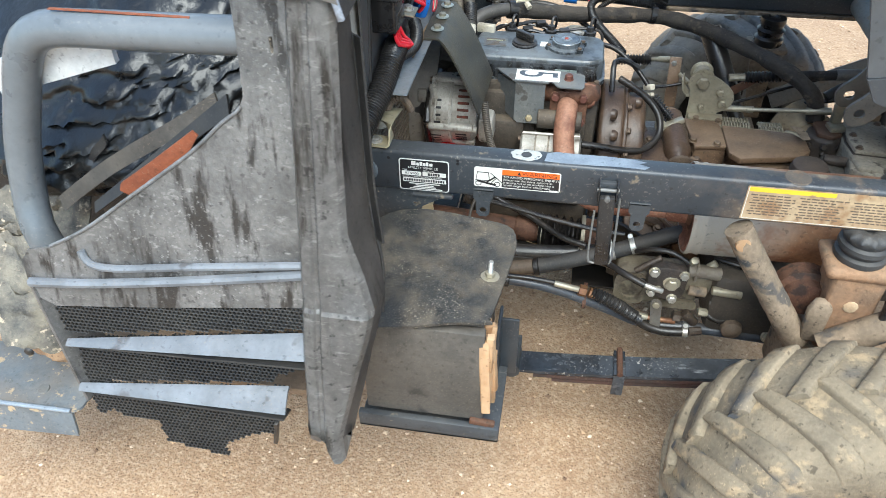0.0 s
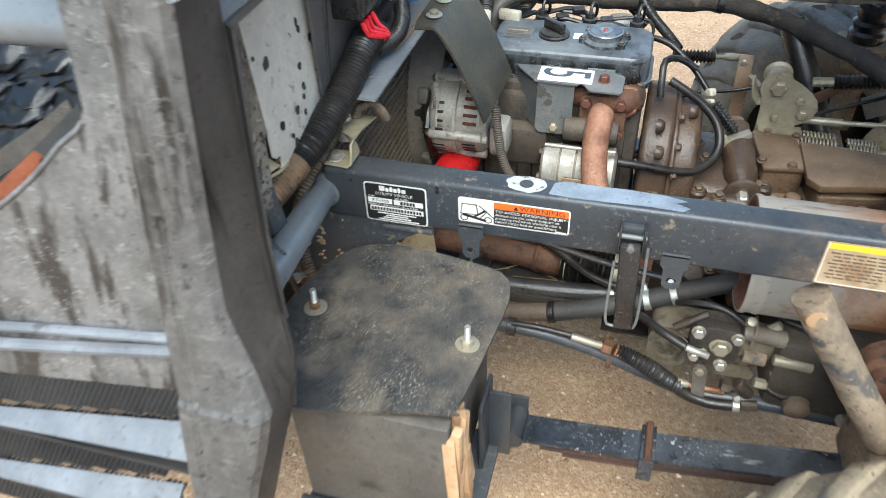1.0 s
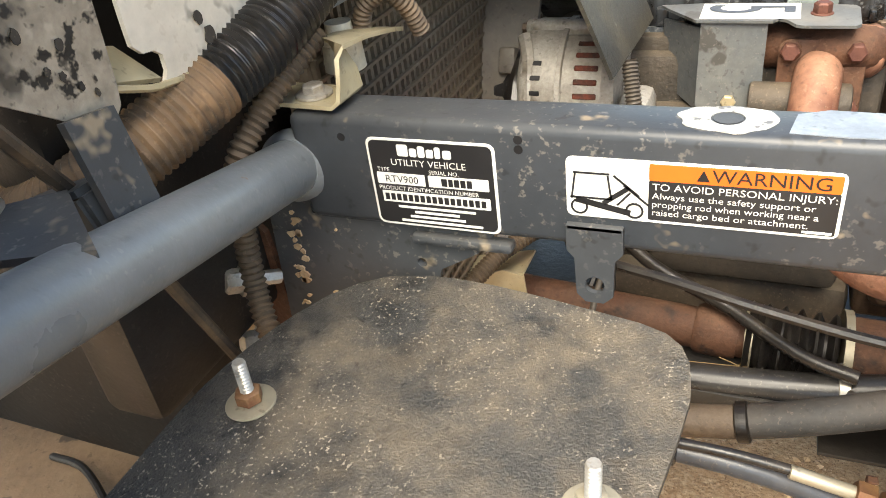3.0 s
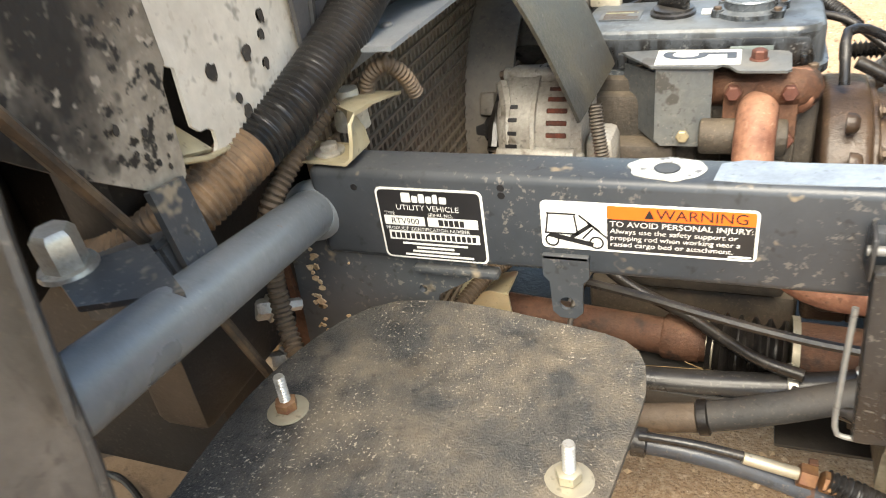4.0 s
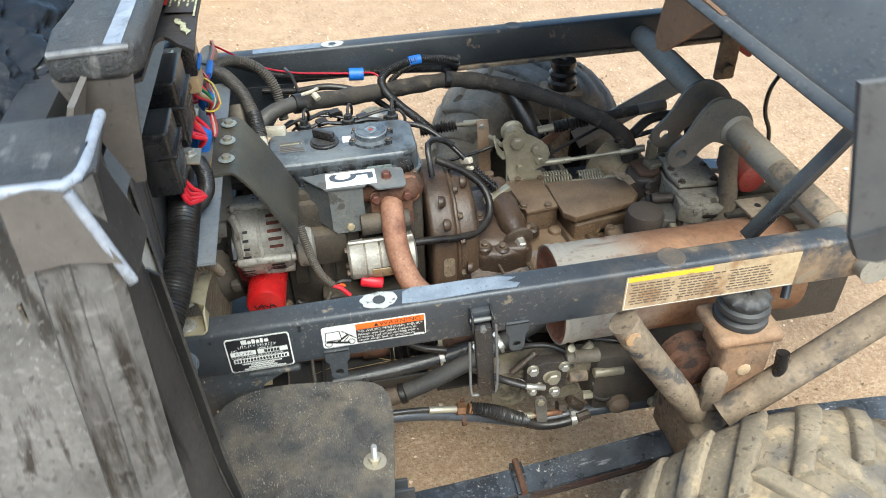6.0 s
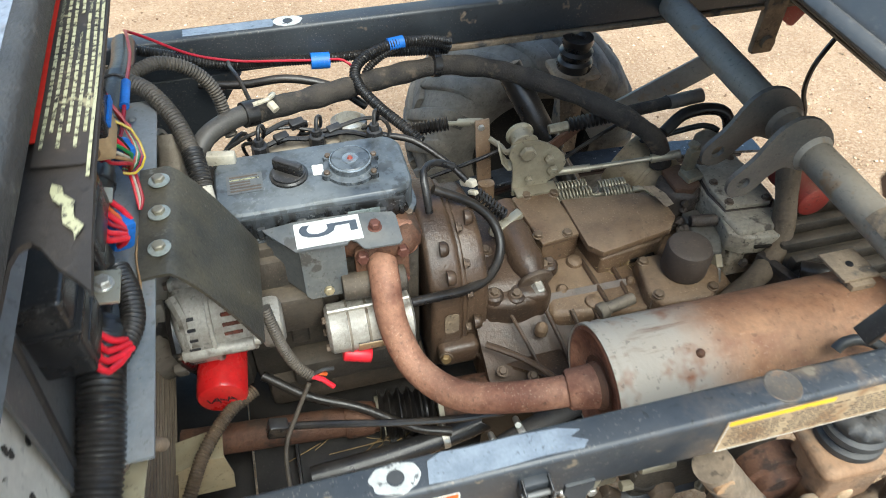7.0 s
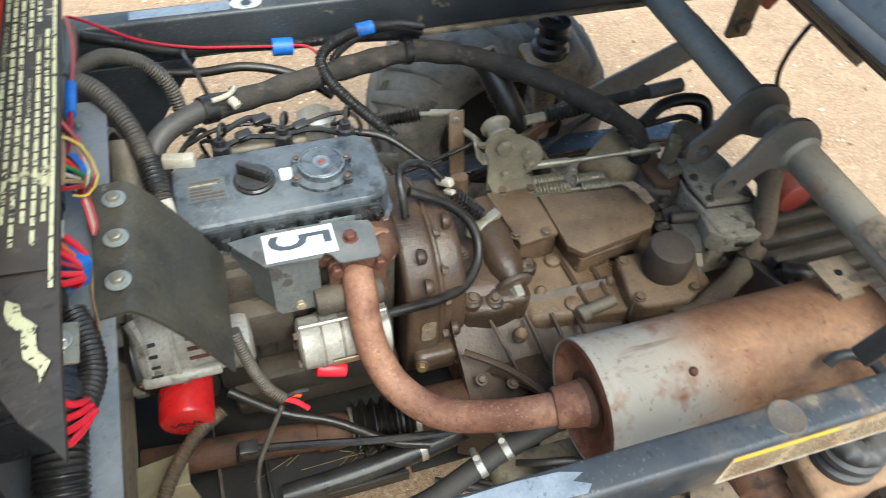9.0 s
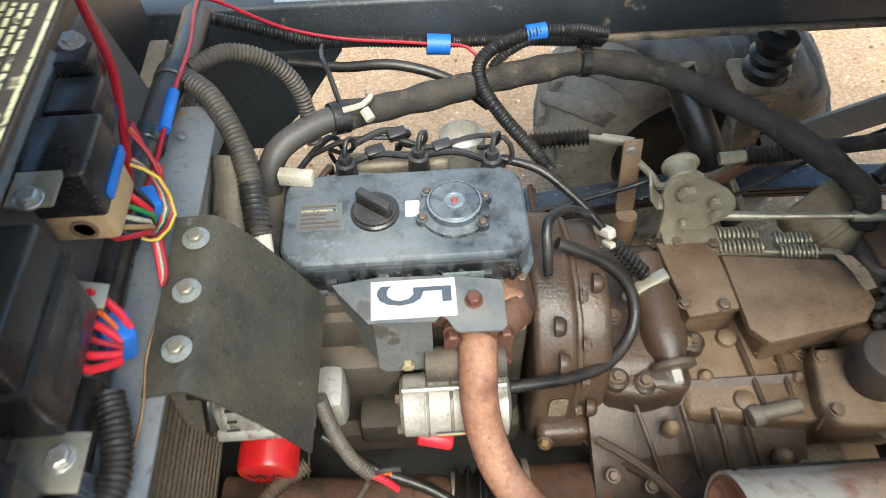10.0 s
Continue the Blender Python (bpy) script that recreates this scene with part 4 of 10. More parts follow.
def build_timber():
    t = thing("timber_block", "broken timber block faced with a tarred black board", "wood block", (-0.12, -0.2, 0.0))
    bm = B()
    span(bm, (-0.235, -0.285, 0.425), (-0.03, -0.265, 0.637), 0.003)
    part("face_board", bm, BOARD, t, "scuffed black face board")
    bm = B()
    span(bm, (-0.235, -0.262, 0.43), (-0.035, -0.05, 0.636), 0.004)
    for v in bm.verts:
        v.co.x += 0.004 * noise.noise(v.co * 30)
    part("core", bm, BOARD, t)
    rng = random.Random(8)
    for k in range(12):
        y = -0.283 + 0.004 * (k % 4)
        z0 = 0.425 + rng.uniform(0, 0.12)
        z1 = min(0.632, z0 + rng.uniform(0.06, 0.17))
        bm = B()
        box(bm, (-0.026 + rng.uniform(-0.004, 0.008), y + 0.004 * k, (z0 + z1) / 2), (rng.uniform(0.006, 0.02), 0.012, z1 - z0), (rng.uniform(-4, 4), rng.uniform(-5, 5), 0), 0.002, 1)
        for v in bm.verts:
            v.co += 0.004 * noise.noise_vector(v.co * 50)
        part("splinter", bm, WOOD, t, "raw orange split wood")
    bm = B()
    for v, s in (((-0.25, -0.298, 0.385), (0.0, -0.285, 0.42)), ((-0.25, -0.298, 0.385), (0.0, -0.10, 0.392))):
        span(bm, v, s, 0.002)
    part("steel_channel", bm, FRAME, t, "grey steel channel below the block")
    bm = B()
    span(bm, (-0.022, -0.17, 0.385), (-0.016, -0.10, 0.53), 0.002)
    span(bm, (-0.022, -0.126, 0.375), (0.016, -0.12, 0.52), 0.002)
    part("steel_upright", bm, FRAME_DARK, t, "dark steel angle upright")
    bm = B()
    span(bm, (-0.262, -0.07, 0.54), (-0.236, 0.012, 0.60), 0.002)
    part("hanger_strap", bm, FRAME_DARK, t)
    bm = B()
    box(bm, (-0.03, -0.287, 0.424), (0.045, 0.012, 0.012), (0, 8, 0), 0.003)
    part("rust_strip", bm, RUST_DARK, t)


build_mat()
build_timber()


# ---- cab side: grille panel, corner post, heat shield ----
def panel_y(z):
    return -0.316 + 0.22 * (z - 1.018)


def panel_pose():
    """The plane of the leaning side panel: u along x, v up the slope, normal towards the viewer."""
    a = math.degrees(math.atan(0.22))
    return pose(0, panel_y(0), 0, 90 - a, 0, 0)


PM = panel_pose()
SLOPE = math.sqrt(1 + 0.22 ** 2)


GREY_EDGE = surface("worn_grey_edge", (128, 128, 128), (92, 91, 90), 40, 0.45, relief=0.1)


def build_side_panel():
    t = thing("cab_side_panel", "weathered black plastic cab side panel with torn mesh grille", "body panel", (-0.5, -0.4, 0.46))
    v = lambda z: z * SLOPE
    bm = B()
    out = [(-0.243, 1.243), (-0.352, 1.243), (-0.342, 1.12), (-0.340, 1.045), (-0.348, 1.028), (-0.372, 1.012), (-0.42, 0.965), (-0.60, 0.835), (-0.66, 0.803), (-0.70, 0.795), (-0.714, 0.775), (-0.712, 0.745), (-0.70, 0.715), (-0.675, 0.703), (-0.5, 0.722), (-0.262, 0.752), (-0.243, 0.754)]
    plate(bm, [(x, v(z)) for x, z in out], 0.005, PM @ pose(0, 0, -0.003))
    part("upper_panel", bm, PLASTIC, t)
    # top edge bead
    bm = B()
    edge = [(-0.344, 1.033), (-0.352, 1.024), (-0.372, 1.010), (-0.42, 0.967), (-0.51, 0.902), (-0.60, 0.838), (-0.66, 0.806)]
    tube(bm, [(x, panel_y(z) - 0.003, z) for x, z in edge], 0.0026, 8)
    part("edge_bead", bm, GREY_EDGE, t, "pale worn edge bead")
    # the two pale trim ribs
    for pts, r in (([(-0.61, 0.806), (-0.60, 0.787), (-0.56, 0.783), (-0.45, 0.798), (-0.262, 0.822)], 0.006), ([(-0.706, 0.744), (-0.60, 0.754), (-0.45, 0.776), (-0.262, 0.808)], 0.0075)):
        bm = B()
        tube(bm, [(x, panel_y(z) - 0.006, z) for x, z in pts], r, 8)
        part("trim_rib", bm, TRIM, t, "pale scuffed trim rib")
    # left return edge
    bm = B()
    skin(bm, lambda a, b: (-0.712 + 0.05 * a + 0.02 * b, panel_y(0.74 - 0.21 * a) - 0.004 + 0.07 * b, 0.74 - 0.21 * a), 6, 3, 0.006)
    part("side_flange", bm, PLASTIC, t)
    # frames of the grille
    for pts in ([(-0.685, 0.706), (-0.5, 0.725), (-0.27, 0.755)], [(-0.655, 0.628), (-0.5, 0.643), (-0.30, 0.668)], [(-0.66, 0.545), (-0.5, 0.55), (-0.33, 0.57)]):
        bm = B()
        tube(bm, [(x, panel_y(z) + 0.006, z) for x, z in pts], 0.007, 6)
        part("grille_bar", bm, PLASTIC_DARK, t)
    # louvre blades
    for (x0, z0), (x1, z1), h0, h1 in (((-0.668, 0.648), (-0.27, 0.712), 0.006, 0.028), ((-0.665, 0.565), (-0.312, 0.612), 0.008, 0.030)):
        bm = B()
        def blade(a, b):
            x, z = x0 + (x1 - x0) * a, z0 + (z1 - z0) * a
            h = h0 + (h1 - h0) * a
            return (x, panel_y(z) - 0.004 - 0.032 * b * (0.35 + 0.65 * a), z - h * b ** 1.6)
        skin(bm, blade, 14, 5, 0.004)
        part("louvre", bm, TRIM, t, "pale grey louvre blade")
        bm = B()
        skin(bm, lambda a, b: (x0 + (x1 - x0) * a, panel_y(z0) - 0.034 * (0.35 + 0.65 * a) + 0.03 * b, z0 + (z1 - z0) * a - (h0 + (h1 - h0) * a) - 0.004 - 0.012 * b), 10, 2, 0.003)
        part("louvre_underside", bm, PLASTIC_DARK, t)
    # perforated mesh strips
    def mesh_strip(poly, name="mesh_grille"):
        bm = B()
        pitch, r = 0.0068, 0.0025
        xs = [p[0] for p in poly]
        zs = [p[1] for p in poly]
        def inside(x, z):
            c = False
            for (ax, az), (bx, bz) in zip(poly, poly[1:] + poly[:1]):
                if (az > z) != (bz > z) and x < (bx - ax) * (z - az) / (bz - az) + ax:
                    c = not c
            return c
        row, z = 0, min(zs)
        hexs = [(math.cos(radians(60 * k + 30)), math.sin(radians(60 * k + 30))) for k in range(6)]
        verts = {}
        def at(x, z, d):
            key = (round(x * 4000), round(z * 4000), d)
            if key not in verts:
                verts[key] = bm.verts.new(PM @ Vector((x, v(z), d)))
            return verts[key]
        R = pitch / math.sqrt(3)
        while z < max(zs):
            x = min(xs) + (pitch / 2 if row % 2 else 0)
            while x < max(xs):
                if inside(x, z):
                    inner = [at(x + r * a, z + r * b, 0.0) for a, b in hexs]
                    outer = [at(x + R * a, z + R * b, 0.0005) for a, b in hexs]
                    back = [at(x + r * a, z + r * b, -0.005) for a, b in hexs]
                    for k in range(6):
                        j = (k + 1) % 6
                        for quad in ((outer[k], outer[j], inner[j], inner[k]), (inner[k], inner[j], back[j], back[k])):
                            if len(set(quad)) == 4:
                                try:
                                    bm.faces.new(quad)
                                except ValueError:
                                    pass
                x += pitch
            z += pitch * 0.866
            row += 1
        part(name, bm, PLASTIC_DARK, t, "black honeycomb mesh with broken edges", angle=20)
    mesh_strip([(-0.68, 0.702), (-0.67, 0.655), (-0.272, 0.714), (-0.270, 0.755)])
    mesh_strip([(-0.655, 0.628), (-0.655, 0.567), (-0.335, 0.612), (-0.33, 0.628), (-0.302, 0.634), (-0.295, 0.705), (-0.66, 0.646)])
    mesh_strip([(-0.315, 0.605), (-0.66, 0.562), (-0.655, 0.548), (-0.645, 0.502), (-0.62, 0.515), (-0.60, 0.506), (-0.545, 0.508), (-0.53, 0.464), (-0.46, 0.455), (-0.428, 0.455), (-0.43, 0.475), (-0.395, 0.498), (-0.365, 0.508), (-0.342, 0.512), (-0.334, 0.568)])
    bm = B()
    box(bm, (-0.337, panel_y(0.53) - 0.01, 0.525), (0.006, 0.01, 0.08), (12, 14, 0), 0.001)
    part("broken_stub", bm, PLASTIC_DARK, t)


TRIM = surface("pale_scuffed_plastic", (126, 130, 135), (102, 106, 111), 14, 0.4, 0.0, 0.1, relief=0.08, fine=0.15, spots=(80, 80, 82), spot_size=20, spot_edge=(0.62, 0.68))
# Darker copy of the post plastic: its side's shade is put into the colour.
POST_SIDE = surface("shaded_post_side", (92, 88, 84), (108, 102, 97), 12, 0.45, 0.0, 0.2, relief=0.15, streaks=((40, 38, 37), 0.55, 0.66, (26, 26, 3)))


POST = surface("pale_post_plastic", (150, 146, 142), (122, 118, 114), 9, 0.32, 0.0, 0.1, (150, 144, 136), 0.3, 10,
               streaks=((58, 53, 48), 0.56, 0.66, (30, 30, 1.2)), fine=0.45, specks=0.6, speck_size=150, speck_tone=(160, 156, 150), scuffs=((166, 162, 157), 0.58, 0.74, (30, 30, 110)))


DECK = surface("scuffed_black_deck", (58, 58, 58), (40, 40, 41), 14, 0.5, 0.0, 0.3, (112, 106, 98), 0.6, 18, fine=0.5, scuffs=((112, 110, 107), 0.58, 0.76, (60, 26, 26)))
EDGE_WORN = surface("white_worn_plastic", (160, 164, 172), (132, 137, 146), 30, 0.45, relief=0.1, spots=(104, 106, 110), spot_size=40, spot_edge=(0.58, 0.68))


CAP_FACE = surface("smooth_brown_plastic", (96, 90, 85), (78, 73, 69), 10, 0.45, 0.0, 0.2, (140, 130, 118), 0.1, 12, fine=0.2)


def build_post():
    t = thing("corner_post", "tall weathered grey-black plastic corner post with muddy runs", "body panel", (-0.22, -0.4, 0.5))
    # section across the post: left lip, ribbed front face, fold, side face running back to its rear edge
    def section(z):
        k = 1.19 - z
        y = -0.336 - 0.182 * k
        flare = min(max((0.92 - z) / 0.13, 0.0), 1.0)
        flare = flare * flare * (3 - 2 * flare)
        taper = max(0.0, 0.775 - z) / 0.215
        xl, xr = -0.258 - 0.024 * k, -0.204 - 0.006 * k + 0.034 * flare - 0.052 * taper
        back = (-0.203 + 0.078 * (1.124 - z) + 0.012 * flare - 0.062 * taper, -0.276 - 0.235 * (1.124 - z) - 0.02 * taper)
        mid = lambda a: (xr + 0.004 + (back[0] - xr - 0.004) * a, y + 0.004 + (back[1] - y - 0.004) * a)
        return [(xl - 0.004, y + 0.03), (xl, y + 0.003), (xl + 0.005, y - 0.006), (xl + 0.019, y - 0.009), (xl + 0.022, y - 0.0065), (xl + 0.027, y - 0.0065), (xl + 0.03, y - 0.010), (xr - 0.010, y - 0.010), (xr - 0.002, y - 0.006), mid(0.0), mid(0.35), mid(0.7), mid(1.0)]
    zs = [1.243, 1.235, 1.19, 1.1, 1.0, 0.9, 0.84, 0.79, 0.785, 0.74, 0.7, 0.66, 0.62, 0.59, 0.56]
    # pointed broken foot
    drop = [-0.035, -0.03, -0.02, -0.024, -0.012, -0.006, 0.012, 0.040, 0.042, 0.04, 0.02, 0.0, -0.03]
    for first, last, name, mat, lab in ((0, 9, "shell", POST, ""), (9, 12, "side_face", POST_SIDE, "dark inner side of the post")):
        bm = B()
        rows = []
        for z in zs:
            off = 0.004 if z < 0.787 else 0.0
            rows.append([bm.verts.new((x + 0.002 * noise.noise(Vector((x * 9, y * 9, z * 12))), y - off + 0.002 * noise.noise(Vector((z * 11, x * 7, 4))), z)) for x, y in section(z)[first:last + 1]])
        rows.append([bm.verts.new((x + 0.004, y - 0.012, 0.56 - d)) for (x, y), d in list(zip(section(0.56), drop))[first:last + 1]])
        for a, b in zip(rows, rows[1:]):
            for k in range(len(a) - 1):
                bm.faces.new((a[k], b[k], b[k + 1], a[k + 1]))
        bmesh.ops.solidify(bm, geom=bm.faces[:], thickness=0.004)
        part(name, bm, mat, t, lab, angle=30)
    part("rear_edge", tube(B(), [(section(z)[-1][0] + 0.001, section(z)[-1][1] + 0.001, z) for z in (1.12, 1.05, 0.98, 0.9, 0.82, 0.75)], 0.0024, 8), PLASTIC_DARK, t, "chipped dark rear edge")
    top = section(1.243)
    y = top[6][1]
    bm = B()
    prism(bm, [(-0.352, y + 0.006), (top[6][0], y + 0.002), (top[8][0] - 0.004, y + 0.004), (top[9][0] + 0.002, y + 0.02), (-0.206, -0.232), (-0.352, -0.232)], 0.006, pose(0, 0, 1.238), 0.002, 2)
    part("top_face", bm, DECK, t, "flat black top face")
    part("worn_edge", tube(B(), [(-0.352, y + 0.004, 1.243), (-0.30, y + 0.003, 1.243), (top[6][0], y + 0.002, 1.243), (-0.214, y + 0.004, 1.243), (-0.207, y + 0.022, 1.243), (-0.208, -0.27, 1.243), (-0.209, -0.234, 1.243)], 0.0045, 10), EDGE_WORN, t, "pale worn edge of the top face")
    # smooth cap above the weathered face, with its dark flank and the pale worn corner between them
    part("cap_face", skin(B(), lambda u, v: (-0.258 + (0.044 + 0.022 * v) * u, y - 0.003 - 0.010 * v - 0.003 * u, 1.240 - 0.055 * v + 0.006 * math.sin(3 * u)), 10, 5, 0.004), CAP_FACE, t, "smooth brown-grey cap of the post")
    # Near-black flank has the shade of the cap's side in its colour.
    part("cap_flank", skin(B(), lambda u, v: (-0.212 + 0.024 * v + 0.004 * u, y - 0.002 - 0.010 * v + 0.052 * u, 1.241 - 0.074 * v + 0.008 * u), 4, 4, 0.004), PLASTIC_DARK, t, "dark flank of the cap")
    part("cap_corner", tube(B(), [(-0.213, y - 0.004, 1.241), (-0.205, y - 0.008, 1.217), (-0.197, y - 0.011, 1.19), (-0.190, y - 0.014, 1.168)], 0.0042, 10), EDGE_WORN, t, "pale worn corner of the cap")
    # steel edge strip of the inner side
    bm = B()
    pts = [(*section(z)[-1], z) for z in (1.12, 1.05, 1.0, 0.93, 0.86)]
    skin(bm, lambda u, v: Vector(pts[round(u * 4)]) + Vector((0.014 * v, 0.004 - 0.012 * v, 0)), 4, 2, 0.003)
    part("edge_strip", bm, PLASTIC_DARK, t, "chipped black edge strip")


SOOT = surface("black_soot", (36, 33, 31), (62, 57, 51), 40, 0.8, relief=0.1)


def build_heat_shield():
    t = thing("heat_shield", "pale grey sheet-metal heat shield spotted with holes and soot", "heat shield", (-0.295, -0.05, 0.83))
    bm = B()
    frame_yz = Matrix(((0, 0, 1, 0), (1, 0, 0, 0), (0, 1, 0, 0), (0, 0, 0, 1)))
    def dent(bm):
        bmesh.ops.triangulate(bm, faces=bm.faces)
        for v in bm.verts:
            v.co.x += -0.05 * max(0, v.co.z - 0.9) + 0.004 * noise.noise(v.co * 9)
    holes = [(0.002, 0.932, 0.005), (0.048, 0.904, 0.005), (0.0, 0.906, 0.005), (-0.006, 0.894, 0.004), (-0.009, 0.873, 0.004)]
    bm = B()
    out = [(-0.30, 0.935), (-0.24, 0.905), (-0.212, 0.882), (-0.160, 0.845), (-0.145, 0.838), (-0.133, 0.835), (-0.127, 0.840), (-0.125, 0.85), (-0.123, 0.875), (-0.121, 0.90), (-0.113, 0.910), (-0.113, 1.11), (-0.30, 1.12)]
    plate(bm, out, 0.003, pose(-0.289, 0, 0) @ frame_yz)
    dent(bm)
    part("sheet", bm, SHEET_SOOT, t, "pale sheet sooted black towards its lower corner")
    bm = B()
    out = [(-0.130, 0.915), (-0.112, 0.908), (-0.101, 0.902), (-0.102, 0.878), (-0.102, 0.862), (-0.096, 0.856), (-0.088, 0.855), (-0.083, 0.851), (-0.083, 0.842), (-0.087, 0.836), (-0.075, 0.834), (-0.062, 0.834), (-0.035, 0.842), (0.03, 0.848), (0.09, 0.86), (0.14, 0.95), (0.12, 1.09), (-0.130, 1.11)]
    plate(bm, out, 0.003, pose(-0.294, 0, 0) @ frame_yz, holes)
    dent(bm)
    part("sheet", bm, SHEET, t, "pale dented sheet spotted with burnt holes")
    bm = B()
    skin(bm, lambda u, v: (-0.298 - 0.028 * v, -0.130 + 0.044 * u, 0.849 - 0.013 * u + 0.018 * v), 6, 3, 0.003)
    part("lip", bm, GOLD, t, "dusty cream lip in the slot")
    bm = B()
    tube(bm, [(-0.2925, -0.130, 0.8495), (-0.2925, -0.10, 0.838), (-0.2925, -0.087, 0.8355), (-0.2925, -0.066, 0.834), (-0.2925, -0.04, 0.841)], 0.0022, 6)
    part("rolled_edge", bm, GOLD, t)
    rng = random.Random(21)
    for u, w, r in holes + [(0.016, 0.984, 0.005), (0.018, 0.974, 0.005), (-0.007, 0.976, 0.005), (0.042, 0.952, 0.005), (-0.099, 0.991, 0.003), (-0.073, 0.972, 0.008), (-0.029, 0.887, 0.006), (-0.070, 0.888, 0.006), (-0.044, 0.850, 0.006), (-0.050, 0.862, 0.004), (-0.155, 0.866, 0.0025), (-0.147, 0.858, 0.002), (-0.162, 0.871, 0.002), (-0.139, 0.852, 0.002), (-0.15, 0.88, 0.003), (-0.17, 0.89, 0.003)]:
        x = (-0.2852 if u < -0.119 else -0.2902) - 0.05 * max(0, w - 0.9)
        n = 11
        rr = [r * 0.85 * rng.uniform(0.7, 1.2) for _ in range(n)]
        bm = B()
        plate(bm, [(u + rr[k] * math.cos(k * 2 * math.pi / n), w + 1.35 * rr[k] * math.sin(k * 2 * math.pi / n)) for k in range(n)], 0.0006, pose(x, 0, 0) @ frame_yz)
        for v in bm.verts:
            v.co.x += 0.004 * noise.noise(v.co * 9)
        part("soot_spot", bm, SOOT, t)
    bm = B()
    span(bm, (-0.40, -0.14, 0.60), (-0.345, 0.88, 1.12), 0.01)
    part("backing", bm, PLASTIC_DARK, t, "dark bulkhead behind the sheet")


def build_cab_shell():
    t = thing("cab_rear_shell", "black plastic deck, lip and dusty sheet of the cab rear", "body panel", (-0.3, 0.1, 1.05))
    part("lower_lip", skin(B(), lambda u, v: (-0.268 - 0.02 * v, -0.20 + 0.66 * u, 1.072 + 0.028 * v), 8, 2, 0.018), LIP, t, "grey painted lower lip")
    part("lip_flange", skin(B(), lambda u, v: (-0.262 - 0.010 * v, -0.20 + 0.66 * u, 1.072 - 0.016 * v), 8, 2, 0.003), LIP, t)
    part("rear_sheet", skin(B(), lambda u, v: (-0.292 + 0.055 * v, -0.215 + 1.0 * u, 1.098 + 0.145 * v), 10, 6, 0.005), SHEET_DARK, t, "dusty grey sheet above the lip")
    part("deck", prism(B(), [(-0.262, -0.158), (-0.205, -0.160), (-0.192, -0.156), (-0.186, -0.142), (-0.186, 0.80), (-0.252, 0.80), (-0.254, 0.02), (-0.268, -0.10)], 0.03, pose(0, 0, 1.235), 0.008, 4), DECK, t, "scuffed black plastic ledge")
    part("deck_edge", skin(B(), lambda u, v: (-0.2095 + 0.0105 * v - 0.004 * (1 - u) * (1 - v) + 0.001 * noise.noise(Vector((u * 40, v, 0))), -0.152 + 0.93 * u, 1.2655 + 0.0006 * (1 - v)), 40, 3, 0.0022), EDGE_WORN, t, "broad pale worn ledge edge")
    part("front_edge", tube(B(), [(-0.258, -0.157, 1.262), (-0.235, -0.158, 1.263), (-0.208, -0.158, 1.2635), (-0.194, -0.154, 1.262)], 0.0034, 8), GREY_EDGE, t, "pale scuffed front edge")
    part("deck_wall", skin(B(), lambda u, v: (-0.192 - 0.032 * v, -0.14 + 0.93 * u, 1.245 - 0.05 * v), 10, 3, 0.005), PLASTIC_DARK, t, "dark wall below the deck edge")
    part("front_skirt", skin(B(), lambda u, v: (-0.262 + 0.066 * u + v * (0.036 - 0.056 * u), -0.156 + 0.012 * v, 1.240 - 0.115 * v), 10, 4, 0.005), CAP_FACE, t, "dusty brown-grey panel below the deck front")


LIP = surface("scuffed_grey_lip", (84, 87, 90), (104, 105, 106), 10, 0.4, 0.0, 0.2, (150, 140, 126), 0.1, 12, streaks=((58, 54, 50), 0.6, 0.72, (8, 8, 20)), spots=(142, 108, 76), spot_size=30, spot_edge=(0.70, 0.74))
SHEET_DARK = surface("dusty_dark_sheet", (134, 128, 120), (108, 103, 96), 6, 0.5, 0.0, 0.2, (150, 140, 126), 0.08, 12, streaks=((60, 56, 52), 0.6, 0.75, (8, 8, 8)))


def build_tube_guard():
    t = thing("tubular_guard", "bent grey steel tube guard with rust scratches", "guard rail", (-0.7, -0.31, 0.76))
    bm = B()
    tube(bm, [(-0.27, -0.262, 1.104), (-0.387, -0.264, 1.102), (-0.494, -0.264, 1.100), (-0.569, -0.264, 1.099), (-0.617, -0.264, 1.095), (-0.651, -0.264, 1.077), (-0.674, -0.264, 1.042), (-0.692, -0.264, 0.999), (-0.725, -0.266, 0.913), (-0.742, -0.275, 0.830), (-0.735, -0.295, 0.78), (-0.725, -0.30, 0.74)], 0.025, 20, 0.02)
    part("bent_tube", bm, TUBE_PAINT, t)
    bm = B()
    skin(bm, lambda u, v: (-0.60 + 0.19 * u, -0.270 + 0.005 * (v - 0.5), 1.1252 - 0.0004 * u), 6, 2, 0.0012)
    part("rust_scratch", bm, RUSTY_SHEET, t, "long rust scratch on the tube top")


